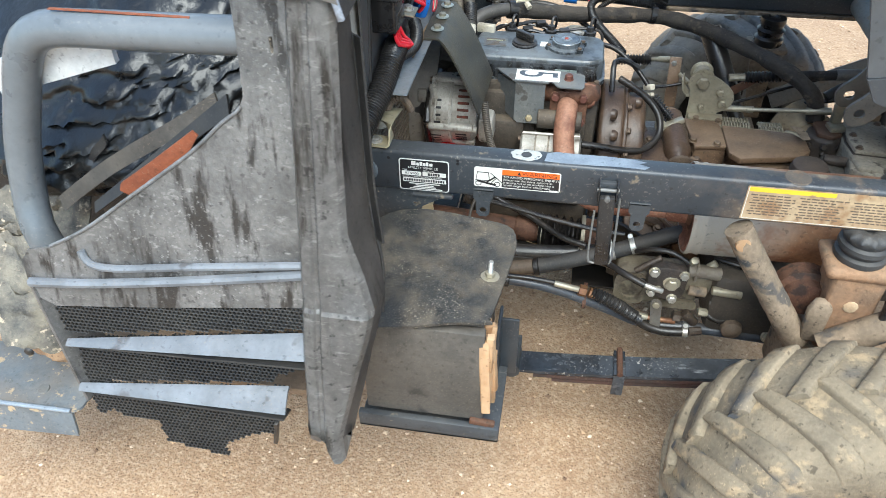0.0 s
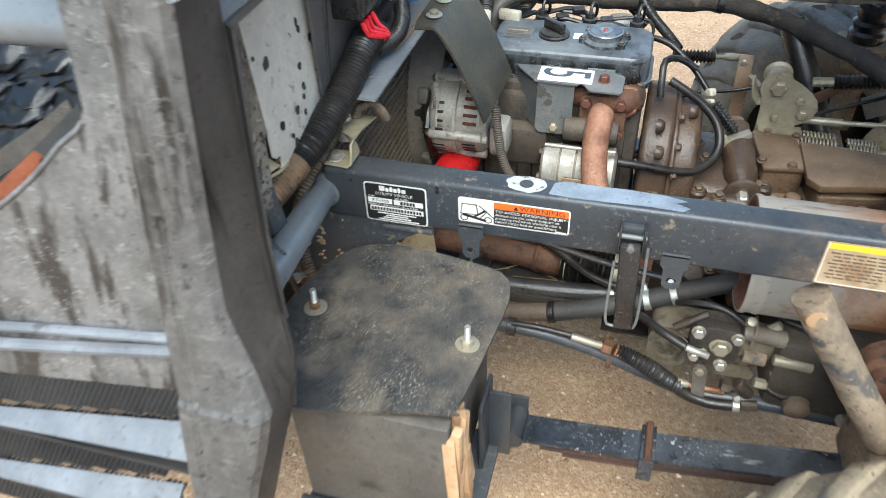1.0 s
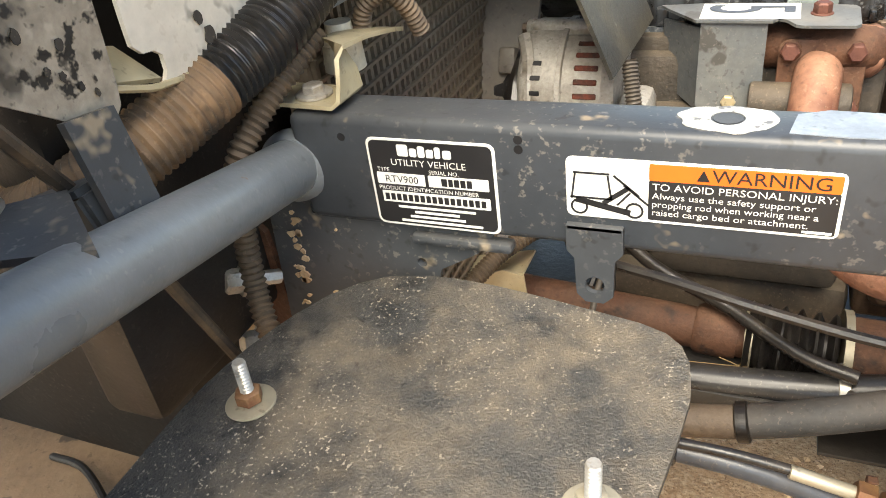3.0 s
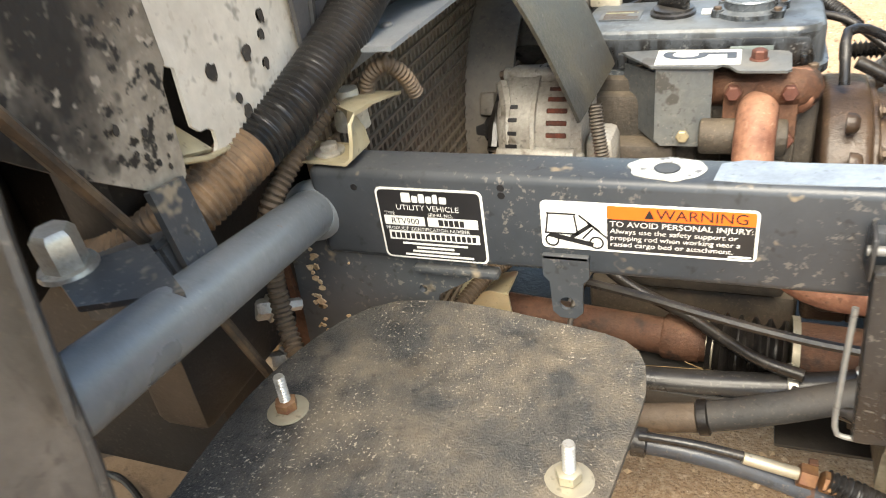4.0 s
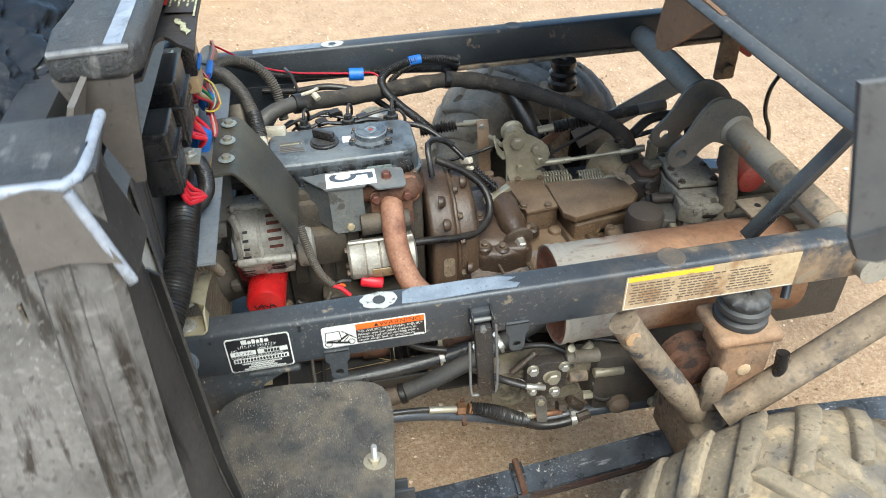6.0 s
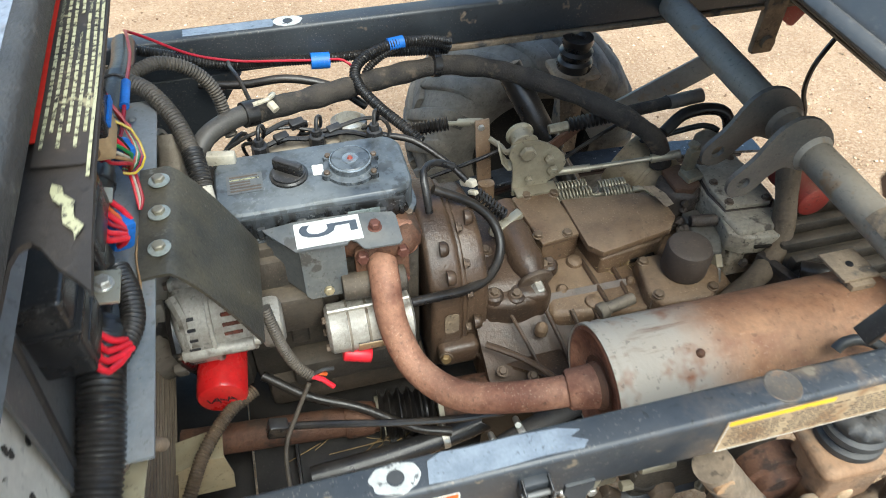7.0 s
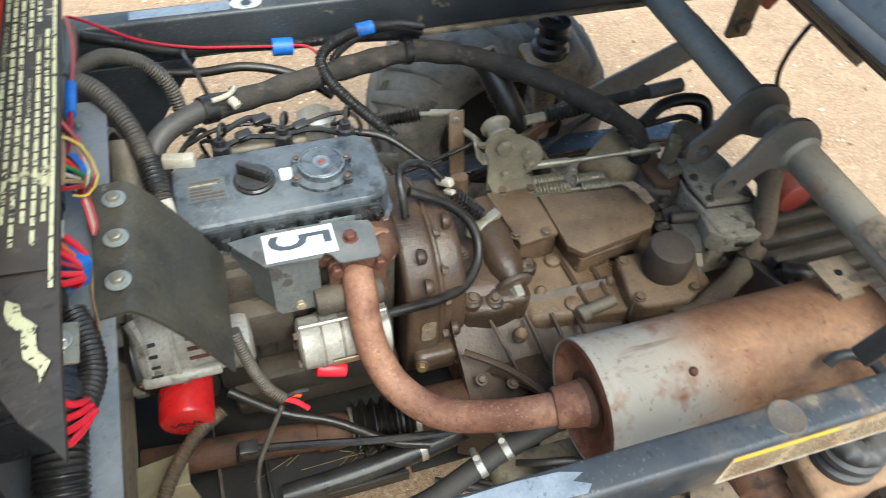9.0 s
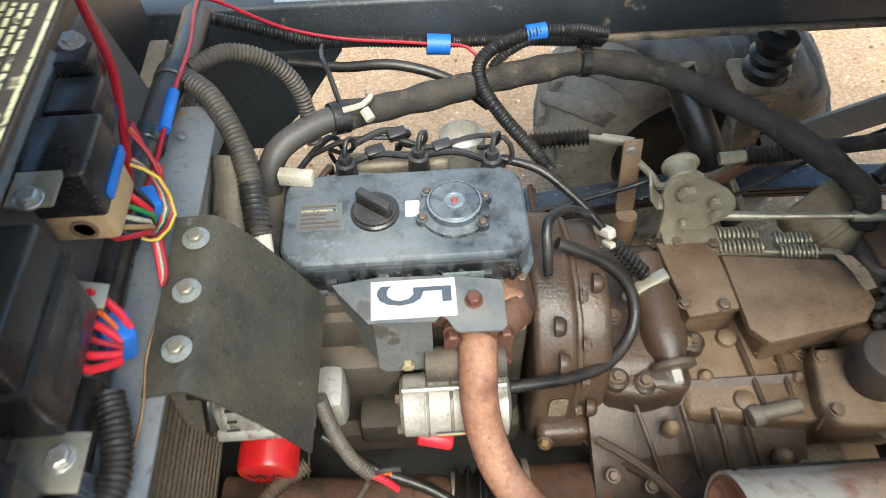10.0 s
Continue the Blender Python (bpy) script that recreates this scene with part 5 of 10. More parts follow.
def build_bag():
    t = thing("bin_liner", "crumpled shiny black plastic bag with white foam inside", "bag", (-0.6, 0.0, 0.82))
    bm = B()
    bmesh.ops.create_icosphere(bm, subdivisions=6, radius=1.0)
    for v in bm.verts:
        p = v.co.copy()
        w = p + 0.6 * noise.noise_vector(p * 1.1)
        q = Vector((w.x * 1.6 + w.z * 1.8, w.y * 1.5, w.z * 3.2 - w.x * 1.4))
        crease = min(abs(noise.noise(q)), 0.3)
        fold = min(abs(noise.noise(Vector((w.x * 4.5 + w.z * 6, w.y * 4, w.z * 8 - w.x * 5)) + Vector((3, 1, 2)))), 0.3)
        wrinkle = min(abs(noise.noise(Vector((w.x * 11 + w.z * 15, w.y * 10, w.z * 17 - w.x * 9)) + Vector((7, 2, 5)))), 0.3)
        s = 1.04 + 0.10 * noise.noise(p * 1.2) - 0.17 * (0.3 - crease) - 0.13 * (0.3 - fold) - 0.075 * (0.3 - wrinkle) - 0.02 * abs(noise.noise(w * 24))
        v.co = Vector((-0.68 + 0.38 * p.x * s, 0.12 + 0.36 * p.y * s, 1.0 + 0.13 * p.z * s + 0.06 * p.x + 0.16 * p.y * s))
    part("bag", bm, BAG, t, angle=80)
    bm = B()
    skin(bm, lambda u, v: (-0.735 + 0.18 * u, -0.245 + 0.02 * u, 0.985 + 0.05 * v * (1 - 0.6 * u) + 0.072 * u - 0.02 * u * (1 - v)), 8, 3, 0.012)
    part("foam_sheet", bm, BAG_WHITE, t, "white foam edge")


def build_front_clutter():
    t = thing("front_seat_frame", "dark dusty seat base parts inside the open cab", "seat base", (-0.6, -0.1, 0.7))
    # dark inner flange along the panel edge, with the strips and the rusty plate behind it
    bm = B()
    skin(bm, lambda u, v: (-0.62 + 0.24 * u - 0.004 * v, -0.297 + 0.02 * u + 0.012 * v, 0.818 + 0.178 * u + (0.012 + 0.012 * u) * v), 8, 2, 0.004)
    part("inner_flange", bm, PLASTIC_DARK, t, "dark inner flange")
    for a, b, w, mat in (((-0.69, -0.275, 0.80), (-0.40, -0.262, 1.000), 0.022, GREY_STRIP), ((-0.715, -0.245, 0.79), (-0.61, -0.235, 0.87), 0.007, STEEL), ((-0.66, -0.225, 0.84), (-0.62, -0.22, 0.90), 0.014, PLASTIC_DARK)):
        a, b = Vector(a), Vector(b)
        bm = B()
        skin(bm, lambda u, v: a + (b - a) * u + Vector((-0.3 * w, 0.3 * w, w)) * v + Vector((0, 0, 0.006 * math.sin(5 * u))), 8, 2, 0.004)
        part("strip", bm, mat, t)
    bm = B()
    plate(bm, [(-0.565, 0.838), (-0.548, 0.868), (-0.56, 0.875), (-0.555, 0.888), (-0.50, 0.928), (-0.425, 0.985), (-0.418, 0.978), (-0.45, 0.932), (-0.478, 0.905), (-0.47, 0.893), (-0.50, 0.868)], 0.004, pose(0, -0.304, 0, 90, 0, 0))
    part("rusty_plate", bm, RUSTY_SHEET, t, "orange rusted plate")
    for x, y, z in ((-0.486, -0.309, 0.897), (-0.567, -0.280, 0.865), (-0.56, -0.309, 0.845)):
        bolt(t, (x, y, z), (0, -1, 0.3), 0.008, 0.006, BOLT_BRIGHT)
    bm = B()
    span(bm, (-1.3, -0.05, 0.30), (-0.42, 0.9, 0.80), 0.03)
    # Extra block added only to keep the cab interior dark.
    span(bm, (-0.72, -0.18, 0.66), (-0.55, -0.05, 0.82), 0.03)
    part("floor_pan", bm, PLASTIC_DARK, t)
    bm = B()
    span(bm, (-1.6, 0.30, 0.75), (-0.80, 0.9, 1.35), 0.06)
    part("dark_shell", bm, PLASTIC_DARK, t)
    f = thing("front_running_board", "scuffed blue-grey steel step with mud at the cab front", "step", (-0.85, -0.35, 0.38))
    bm = B()
    plate(bm, rounded(-1.20, -0.36, -0.765, -0.22, 0.02), 0.006, pose(0, 0, 0.385))
    skin(bm, lambda u, v: (-1.20 + 0.42 * u, -0.36 - 0.01 * v, 0.385 - 0.085 * v * (1 - 0.35 * u)), 6, 2, 0.005)
    part("step_plate", bm, STEP, f)
    part("bright_edge", tube(B(), [(-1.19, -0.362, 0.39), (-1.0, -0.363, 0.391), (-0.90, -0.362, 0.392), (-0.78, -0.360, 0.392)], 0.0045, 8), BARE, f, "worn bright front edge")
    bm = B()
    bmesh.ops.create_icosphere(bm, subdivisions=4, radius=1.0)
    for v in bm.verts:
        p = v.co.copy()
        q = 1 + 0.35 * noise.noise(p * 2.2) + 0.15 * noise.noise(p * 6)
        v.co = Vector((-0.855 + 0.07 * p.x * q, -0.225 + 0.03 * p.y * q, 0.402 + 0.02 * p.z * q))
    part("dirt_clump", bm, CLUMP, f, "clump of tan earth lying on the step")
    bm = B()
    span(bm, (-1.02, -0.24, 0.36), (-0.96, -0.03, 0.386), 0.003)
    part("step_bracket", bm, FRAME_DARK, f)
    bm = B()
    lathe(bm, (-0.86, -0.32, 0.391), (-0.86, -0.32, 1), [(0, 0.012), (0.002, 0.011), (0.002, 0.008)], 16)
    part("slot", bm, STEEL, f)
    m = thing("mud_guard", "muddy black plastic inner mud guard", "mud guard", (-0.9, -0.2, 0.42))
    bm = B()
    def guard(u, v):
        p = Vector((-1.25 + 0.53 * u, -0.34 + 0.16 * v, 0.92 - 0.44 * u * (1 - v) - 0.15 * v))
        return p + Vector((0, 0.02, 0.012)) * noise.noise(p * 18) + Vector((0.01, 0.06, 0.04)) * noise.noise(p * 7) + Vector((0.0, 0.02, 0.014)) * noise.noise(p * 40)
    skin(bm, guard, 70, 40, 0.006)
    part("shell", bm, GUARD_MUD, m)
    for x, z in ((-0.86, 0.60), (-0.80, 0.55)):
        part("rivet", lathe(B(), (x, -0.36, z), (x, -1, z), [(0, 0.009), (0.004, 0.007), (0.005, 0.003)], 12), PLASTIC_DARK, m)


STEP = surface("scuffed_step_paint", (106, 114, 120), (84, 90, 96), 12, 0.35, 0.0, 0.35, (168, 150, 126), 0.1, 12, spots=(176, 154, 124), spot_size=40, spot_edge=(0.60, 0.66))
CLUMP = surface("tan_earth", (176, 142, 108), (140, 108, 80), 30, 0.95, relief=0.6)
GREY_STRIP = surface("dusty_grey_strip", (74, 71, 67), (52, 49, 46), 18, 0.5, 0.0, 0.2, relief=0.1)
RUSTY_SHEET = surface("orange_rust", (150, 84, 54), (128, 68, 44), 16, 0.7, 0.1, 0.1, relief=0.25)
GUARD_MUD = surface("muddy_plastic", (30, 31, 31), (116, 110, 96), 26, 0.45, 0.0, 0.25, (160, 142, 118), 0.4, 10, spots=(170, 154, 132), spot_size=50, spot_edge=(0.60, 0.66))


def build_floor_plank():
    t = thing("floor_plank", "brown dusty plank with dark spots below the outrigger tube", "plank", (-0.45, -0.1, 0.38))
    bm = B()
    span(bm, (-0.80, -0.26, 0.395), (-0.34, 0.06, 0.412), 0.004)
    part("plank", bm, PLANK, t)
    for p, q in (((-0.262, -0.262, 0.955), (-0.305, -0.161, 0.805)), ((-0.305, -0.13, 0.735), (-0.33, -0.03, 0.50))):
        c = thing("brake_cable", "thin mud-spotted black brake cable", "cable", q)
        part("cable", rod(B(), p, q, 0.0045, seg=8), CONDUIT_DUSTY, c)
    c = thing("speed_lead", "thin black lead lying on the plank", "wire", (-0.5, -0.1, 0.415))
    part("lead", tube(B(), [(-0.62, -0.08, 0.418), (-0.56, -0.09, 0.43), (-0.50, -0.12, 0.425), (-0.44, -0.16, 0.419)], 0.004, 8), HOSE, c)
    b = thing("mount_bolt", "zinc-plated hexagon bolt standing on the channel bracket", "bolt", (-0.33, -0.203, 0.815))
    part("head", lathe(B(), (-0.33, -0.203, 0.8155), (-0.33, -0.210, 1), [(0, 0.014), (0.022, 0.014), (0.026, 0.011)], 6), BOLT_BRIGHT, b)
    part("flange", lathe(B(), (-0.33, -0.203, 0.8125), (-0.33, -0.210, 1), [(0, 0.019), (0.003, 0.018)], 18), BOLT_BRIGHT, b)


PLANK = surface("dusty_plank", (150, 124, 98), (128, 104, 82), 9, 0.8, 0.0, 0.3, (160, 136, 108), 0.3, 12, spots=(66, 56, 48), spot_size=20, spot_edge=(0.64, 0.68))
build_floor_plank()
build_side_panel()
build_post()
build_heat_shield()
build_cab_shell()
build_tube_guard()
build_bag()
build_front_clutter()


# ---- engine ----
CAP_RIM = surface("polished_cap_steel", (168, 176, 180), (132, 140, 146), 30, 0.25, 0.5, 0.1, relief=0.05)
# Darker copy of the cover enamel with oil streaks, for its sides.
COVER_SIDE = surface("dark_oil_streaked_enamel", (42, 45, 49), (66, 70, 74), 14, 0.26, 0.0, 0.2, (120, 116, 108), 0.12, 12, streaks=((16, 16, 17), 0.48, 0.58, (44, 44, 10)), specks=0.5, speck_tone=(150, 150, 148), speck_size=150)


def build_engine():
    e = thing("diesel_engine", "small grey diesel engine, dusty and oily, in the open bay", "engine", (0, 0.58, 0.30))
    bm = B()
    span(bm, (-0.165, 0.475, 0.36), (0.135, 0.70, 0.655), 0.012)
    part("block", bm, BLOCK, e)
    for k in range(5):
        part("block_rib", span(B(), (-0.15 + k * 0.058, 0.462, 0.46), (-0.12 + k * 0.058, 0.48, 0.60), 0.006), BLOCK, e)
    part("side_cover", span(B(), (-0.15, 0.44, 0.52), (-0.03, 0.48, 0.60), 0.01), BLOCK, e)
    part("pan_rail", span(B(), (-0.10, 0.43, 0.38), (0.12, 0.48, 0.44), 0.01), BLOCK, e)
    bm = B()
    span(bm, (-0.15, 0.45, 0.30), (0.14, 0.72, 0.37), 0.015)
    part("oil_pan", bm, BLOCK, e)
    bm = B()
    span(bm, (-0.17, 0.49, 0.605), (0.135, 0.69, 0.672), 0.008)
    part("cylinder_head", bm, BLOCK, e)
    # valve cover with rounded corners and a stepped flange
    bm = B()
    plate(bm, rounded(-0.165, 0.512, 0.138, 0.655, 0.035, 8), 0.052, pose(0, 0, 0.676))
    tops = [ed for ed in bm.edges if all(v.co.z > 0.727 for v in ed.verts) and len(ed.link_faces) == 2 and abs(ed.link_faces[0].normal.z - ed.link_faces[1].normal.z) > 0.5]
    bmesh.ops.bevel(bm, geom=tops, offset=0.009, segments=3, profile=0.5, affect="EDGES")
    cover = part("valve_cover", bm, COVER, e, "grey enamelled valve cover", angle=30)
    bm = B()
    plate(bm, rounded(-0.172, 0.504, 0.144, 0.662, 0.038, 8), 0.010, pose(0, 0, 0.668))
    part("cover_flange", bm, COVER, e)
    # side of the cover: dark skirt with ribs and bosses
    part("cover_skirt", prism(B(), [(-0.150, 0.672), (0.118, 0.672), (0.126, 0.690), (0.118, 0.716), (-0.140, 0.718), (-0.158, 0.70)], 0.004, pose(0, 0.5125, 0, 90, 0, 0), 0.0015, 2), COVER_SIDE, e, "dark oil-streaked cover side")
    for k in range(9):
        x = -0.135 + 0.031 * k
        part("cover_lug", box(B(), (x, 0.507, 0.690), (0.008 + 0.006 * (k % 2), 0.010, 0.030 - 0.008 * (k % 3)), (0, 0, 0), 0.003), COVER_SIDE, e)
    # breather cap on the valve cover
    bm = B()
    c = (0.048, 0.580, 0.727)
    lathe(bm, c, (c[0], c[1], 2), [(0, 0.043), (0.007, 0.043), (0.009, 0.036), (0.010, 0.033), (0.020, 0.032), (0.0225, 0.029), (0.0215, 0.010), (0.0215, 0.001)], 32)
    for a in (20, 140, 200, 320):
        rod(bm, (c[0] + 0.042 * math.cos(radians(a)), c[1] + 0.042 * math.sin(radians(a)), 0.728), (c[0] + 0.042 * math.cos(radians(a)), c[1] + 0.042 * math.sin(radians(a)), 0.737), 0.008)
    cap = part("breather_cap", bm, COVER, e, "round pressed breather cap")
    part("cap_rim", lathe(B(), (c[0], c[1], 0.7455), (c[0], c[1], 2), [(0, 0.0325), (0.0015, 0.0335), (0.003, 0.0325), (0.0032, 0.031)], 36, False), CAP_RIM, cap, "bright worn rim")
    part("cap_boss", lathe(B(), (c[0], c[1], 0.7475), (c[0], c[1], 2), [(0, 0.013), (0.0022, 0.0125), (0.003, 0.010), (0.0015, 0.007)], 24), CAP_RIM, cap)
    bm = B()
    rod(bm, (c[0], c[1], 0.748), (c[0], c[1], 0.752), 0.005, 0.003)
    part("centre_screw", bm, RED_DARK, cap)
    for a in (20, 140, 200, 320):
        bolt(e, (c[0] + 0.042 * math.cos(radians(a)), c[1] + 0.042 * math.sin(radians(a)), 0.737), (0, 0, 1), 0.005, 0.004, BOLT)
    # oil filler plug
    bm = B()
    c = (-0.049, 0.585, 0.727)
    lathe(bm, c, (c[0], c[1], 2), [(0, 0.030), (0.005, 0.030), (0.007, 0.027), (0.010, 0.0265), (0.011, 0.024)], 28)
    box(bm, (c[0], c[1], 0.746), (0.050, 0.012, 0.022), (0, 0, -38), 0.003)
    part("oil_filler_plug", bm, BLACK, e, "black oil filler plug")
    # stickers
    bm = B()
    plate(bm, rounded(-0.012, 0.575, 0.006, 0.60, 0.002, 2), 0.0006, pose(0, 0, 0.7285))
    part("white_sticker", bm, WHITE, e)
    bm = B()
    plate(bm, rounded(-0.145, 0.56, -0.09, 0.605, 0.002, 2), 0.0006, pose(0, 0, 0.7285))
    st = part("stencil_plate", bm, SHIELD, e)
    rng = random.Random(2)
    for k in range(6):
        bm = B()
        plate(bm, rounded(-0.14, 0.565 + k * 0.0065, -0.14 + rng.uniform(0.03, 0.048), 0.568 + k * 0.0065, 0.0005, 1), 0.0004, pose(0, 0, 0.7291))
        part("text_bar", bm, CREAM if k == 4 else INK_WORN, st)
    card(e, "tag_sticker", 0.028, 0.690, 0.078, 0.709, 0.5018, SHIELD_PALE, 0.001, 0.0008, "pale silver tag on the cover side")
    for x in (-0.15, -0.085, 0.0, 0.07, 0.125):
        bolt(e, (x, 0.508, 0.678), (0, 0, 1), 0.0065, 0.006, BOLT)
    # injectors and pipes
    for x, y, z in ((-0.087, 0.672, 0.735), (0.008, 0.680, 0.732), (0.102, 0.660, 0.742)):
        bm = B()
        lathe(bm, (x, y, z - 0.07), (x, y + 0.01, z + 1), [(0, 0.0125), (0.012, 0.0125), (0.013, 0.0145), (0.028, 0.0145), (0.030, 0.0125), (0.034, 0.0125), (0.036, 0.0145), (0.062, 0.0135), (0.064, 0.009), (0.074, 0.008)], 8)
        inj = part("injector", bm, BLACK, e, "black injector cap")
        bm = B()
        tube(bm, [(x, y, z), (x + 0.001, y + 0.004, z + 0.012), (x + 0.004, y + 0.012, z + 0.020), (x + 0.010, y + 0.022, z + 0.014), (x + 0.010, y + 0.030, z - 0.01), (x - 0.005, y + 0.045, z - 0.035), (x - 0.03, y + 0.075, z - 0.06), (x - 0.02, y + 0.09, z - 0.12)], 0.0034, 8)
        part("injector_pipe", bm, BLACK, e)
    for k, pts in enumerate(([(-0.10, 0.69, 0.70), (-0.05, 0.70, 0.712), (0.0, 0.70, 0.705), (0.06, 0.70, 0.708), (0.11, 0.68, 0.70)],
                             [(-0.14, 0.72, 0.695), (-0.09, 0.725, 0.715), (-0.03, 0.73, 0.712), (0.02, 0.72, 0.70), (0.05, 0.73, 0.69)],
                             [(-0.08, 0.715, 0.716), (-0.04, 0.735, 0.72), (-0.005, 0.74, 0.71), (-0.01, 0.75, 0.69), (-0.03, 0.76, 0.64)],
                             [(0.0, 0.705, 0.712), (0.045, 0.712, 0.712), (0.09, 0.72, 0.716), (0.125, 0.715, 0.714), (0.135, 0.70, 0.70), (0.13, 0.69, 0.69)],
                             [(-0.17, 0.70, 0.67), (-0.13, 0.73, 0.70), (-0.11, 0.76, 0.69), (-0.10, 0.78, 0.64)])):
        bm = B()
        tube(bm, pts, 0.0036 if k % 2 else 0.0046, 8)
        part("return_line", bm, HOSE if k % 2 else BLACK, e)
    for x, y, z in ((-0.05, 0.705, 0.712), (0.04, 0.71, 0.710), (-0.02, 0.73, 0.718)):
        bm = B()
        box(bm, (x, y, z), (0.026, 0.016, 0.014), (12, 0, 20), 0.003)
        part("pipe_joint", bm, BLACK, e)
    bm = B()
    tube(bm, [(-0.145, 0.675, 0.69), (-0.08, 0.672, 0.70), (-0.02, 0.674, 0.692), (0.05, 0.670, 0.699), (0.09, 0.672, 0.693)], 0.006, 8)
    part("glow_plug_bar", bm, STEEL, e)
    bm = B()
    span(bm, (-0.10, 0.70, 0.64), (0.05, 0.73, 0.69), 0.008, 3)
    part("intake_rib", bm, ALU_DIRTY, e)
    for x in (-0.13, -0.06, 0.035, 0.12):
        bm = B()
        tube(bm, [(x, 0.70, 0.67), (x + 0.012, 0.725, 0.665), (x + 0.008, 0.755, 0.62), (x, 0.77, 0.53)], 0.005, 8)
        part("fuel_pipe", bm, BOLT, e)
    # intake side
    bm = B()
    span(bm, (-0.12, 0.705, 0.585), (0.13, 0.75, 0.645), 0.016, 3)
    part("intake_manifold", bm, ALU_DIRTY, e)
    bm = B()
    lathe(bm, (0.068, 0.725, 0.60), (0.070, 0.74, 0.72), [(0, 0.028), (0.075, 0.028), (0.077, 0.032), (0.105, 0.032), (0.108, 0.027), (0.110, 0.023), (0.08, 0.022)], 28)
    part("throttle_ring", bm, BOLT_BRIGHT, e, "bright aluminium inlet ring")
    bm = B()
    span(bm, (-0.13, 0.70, 0.42), (0.10, 0.79, 0.56), 0.02)
    part("injection_pump", bm, ALU_DIRTY, e)
    # thermostat housing and front gear case
    bm = B()
    lathe(bm, (-0.215, 0.50, 0.70), (-0.205, 0.60, 0.80), [(0, 0.036), (0.05, 0.036), (0.07, 0.028), (0.13, 0.024), (0.16, 0.026)], 22)
    part("thermostat_neck", bm, ALU_DIRTY, e, "dull grey thermostat neck")
    bm = B()
    span(bm, (-0.225, 0.46, 0.36), (-0.165, 0.70, 0.70), 0.02)
    part("gear_case", bm, BLOCK, e)
    bm = B()
    lathe(bm, (-0.225, 0.58, 0.60), (-0.27, 0.58, 0.60), [(0, 0.05), (0.01, 0.055), (0.018, 0.045), (0.026, 0.055), (0.03, 0.055)], 24)
    part("fan_pulley", bm, BLACK, e)
    # exhaust manifold
    bm = B()
    tube(bm, [(0.115, 0.52, 0.655), (0.112, 0.47, 0.665), (0.085, 0.458, 0.672), (0.04, 0.475, 0.668), (-0.02, 0.50, 0.655)], 0.024, 14)
    part("exhaust_manifold", bm, RUST_DARK, e, "rusted exhaust manifold")
    bm = B()
    bmesh.ops.create_uvsphere(bm, u_segments=20, v_segments=14, radius=1.0)
    for v in bm.verts:
        p = v.co.copy()
        k = 1 + 0.14 * noise.noise(p * 1.6) + 0.03 * noise.noise(p * 6)
        v.co = Vector((0.104 + 0.032 * p.x * k, 0.478 + 0.034 * p.y * k, 0.662 + 0.027 * p.z * k))
    part("manifold_elbow", bm, RUST, e)
    # heat shield with its painted number
    sh = part("heat_shield_box", plate(B(), [(-0.055, 0.098), (0.012, 0.098), (0.012, 0.008), (0.004, 0.0), (-0.047, 0.0), (-0.055, 0.008)], 0.003, pose(0, 0.435, 0.604, 83, 0, 0)), SHIELD, e, "dull grey exhaust heat shield")
    bm = B()
    plate(bm, [(-0.103, 0.496), (-0.094, 0.482), (-0.060, 0.440), (0.016, 0.438), (0.022, 0.446), (0.030, 0.440), (0.038, 0.425), (0.044, 0.422), (0.092, 0.421), (0.097, 0.427), (0.098, 0.482), (0.094, 0.490), (0.042, 0.500), (-0.05, 0.503)], 0.003, pose(0, 0, 0.703))
    top = part("shield_top", bm, SHIELD, e)
    bm = B()
    plate(bm, [(0, 0.695), (0.068, 0.69), (0.068, 0.615), (0.0, 0.60)], 0.003, Matrix.Translation((-0.055, 0.4475, 0)) @ pose(0, 0, 0, 90, 0, 132))
    part("shield_side", bm, SHIELD, e)
    bm = B()
    plate(bm, rounded(-0.057, 0.444, 0.042, 0.496, 0.001, 2), 0.0007, pose(0, 0, 0.7062))
    num = part("number_card", bm, WHITE, e, "white card with a black numeral")
    letters("numeral", "5", 0.126, pose(-0.049, 0.4925, 0.7075, 0, 0, -90), NUMERAL, num, wide=0.58)
    bolt(e, (-0.02, 0.4335, 0.618), (0, -1, 0.1), 0.008, 0.007, GOLD)
    bolt(e, (0.062, 0.462, 0.706), (0, 0, 1), 0.009, 0.012, BOLT_RUST, 0.011, BOLT_RUST)
    # alternator
    return e


NUMERAL = surface("worn_grey_numeral", (84, 90, 98), (70, 76, 84), 20, 0.5, relief=0.0)
SHIELD_PALE = surface("silver_tag", (150, 160, 156), (130, 140, 138), 20, 0.3, 0.3, relief=0.0)
ENGINE = build_engine()


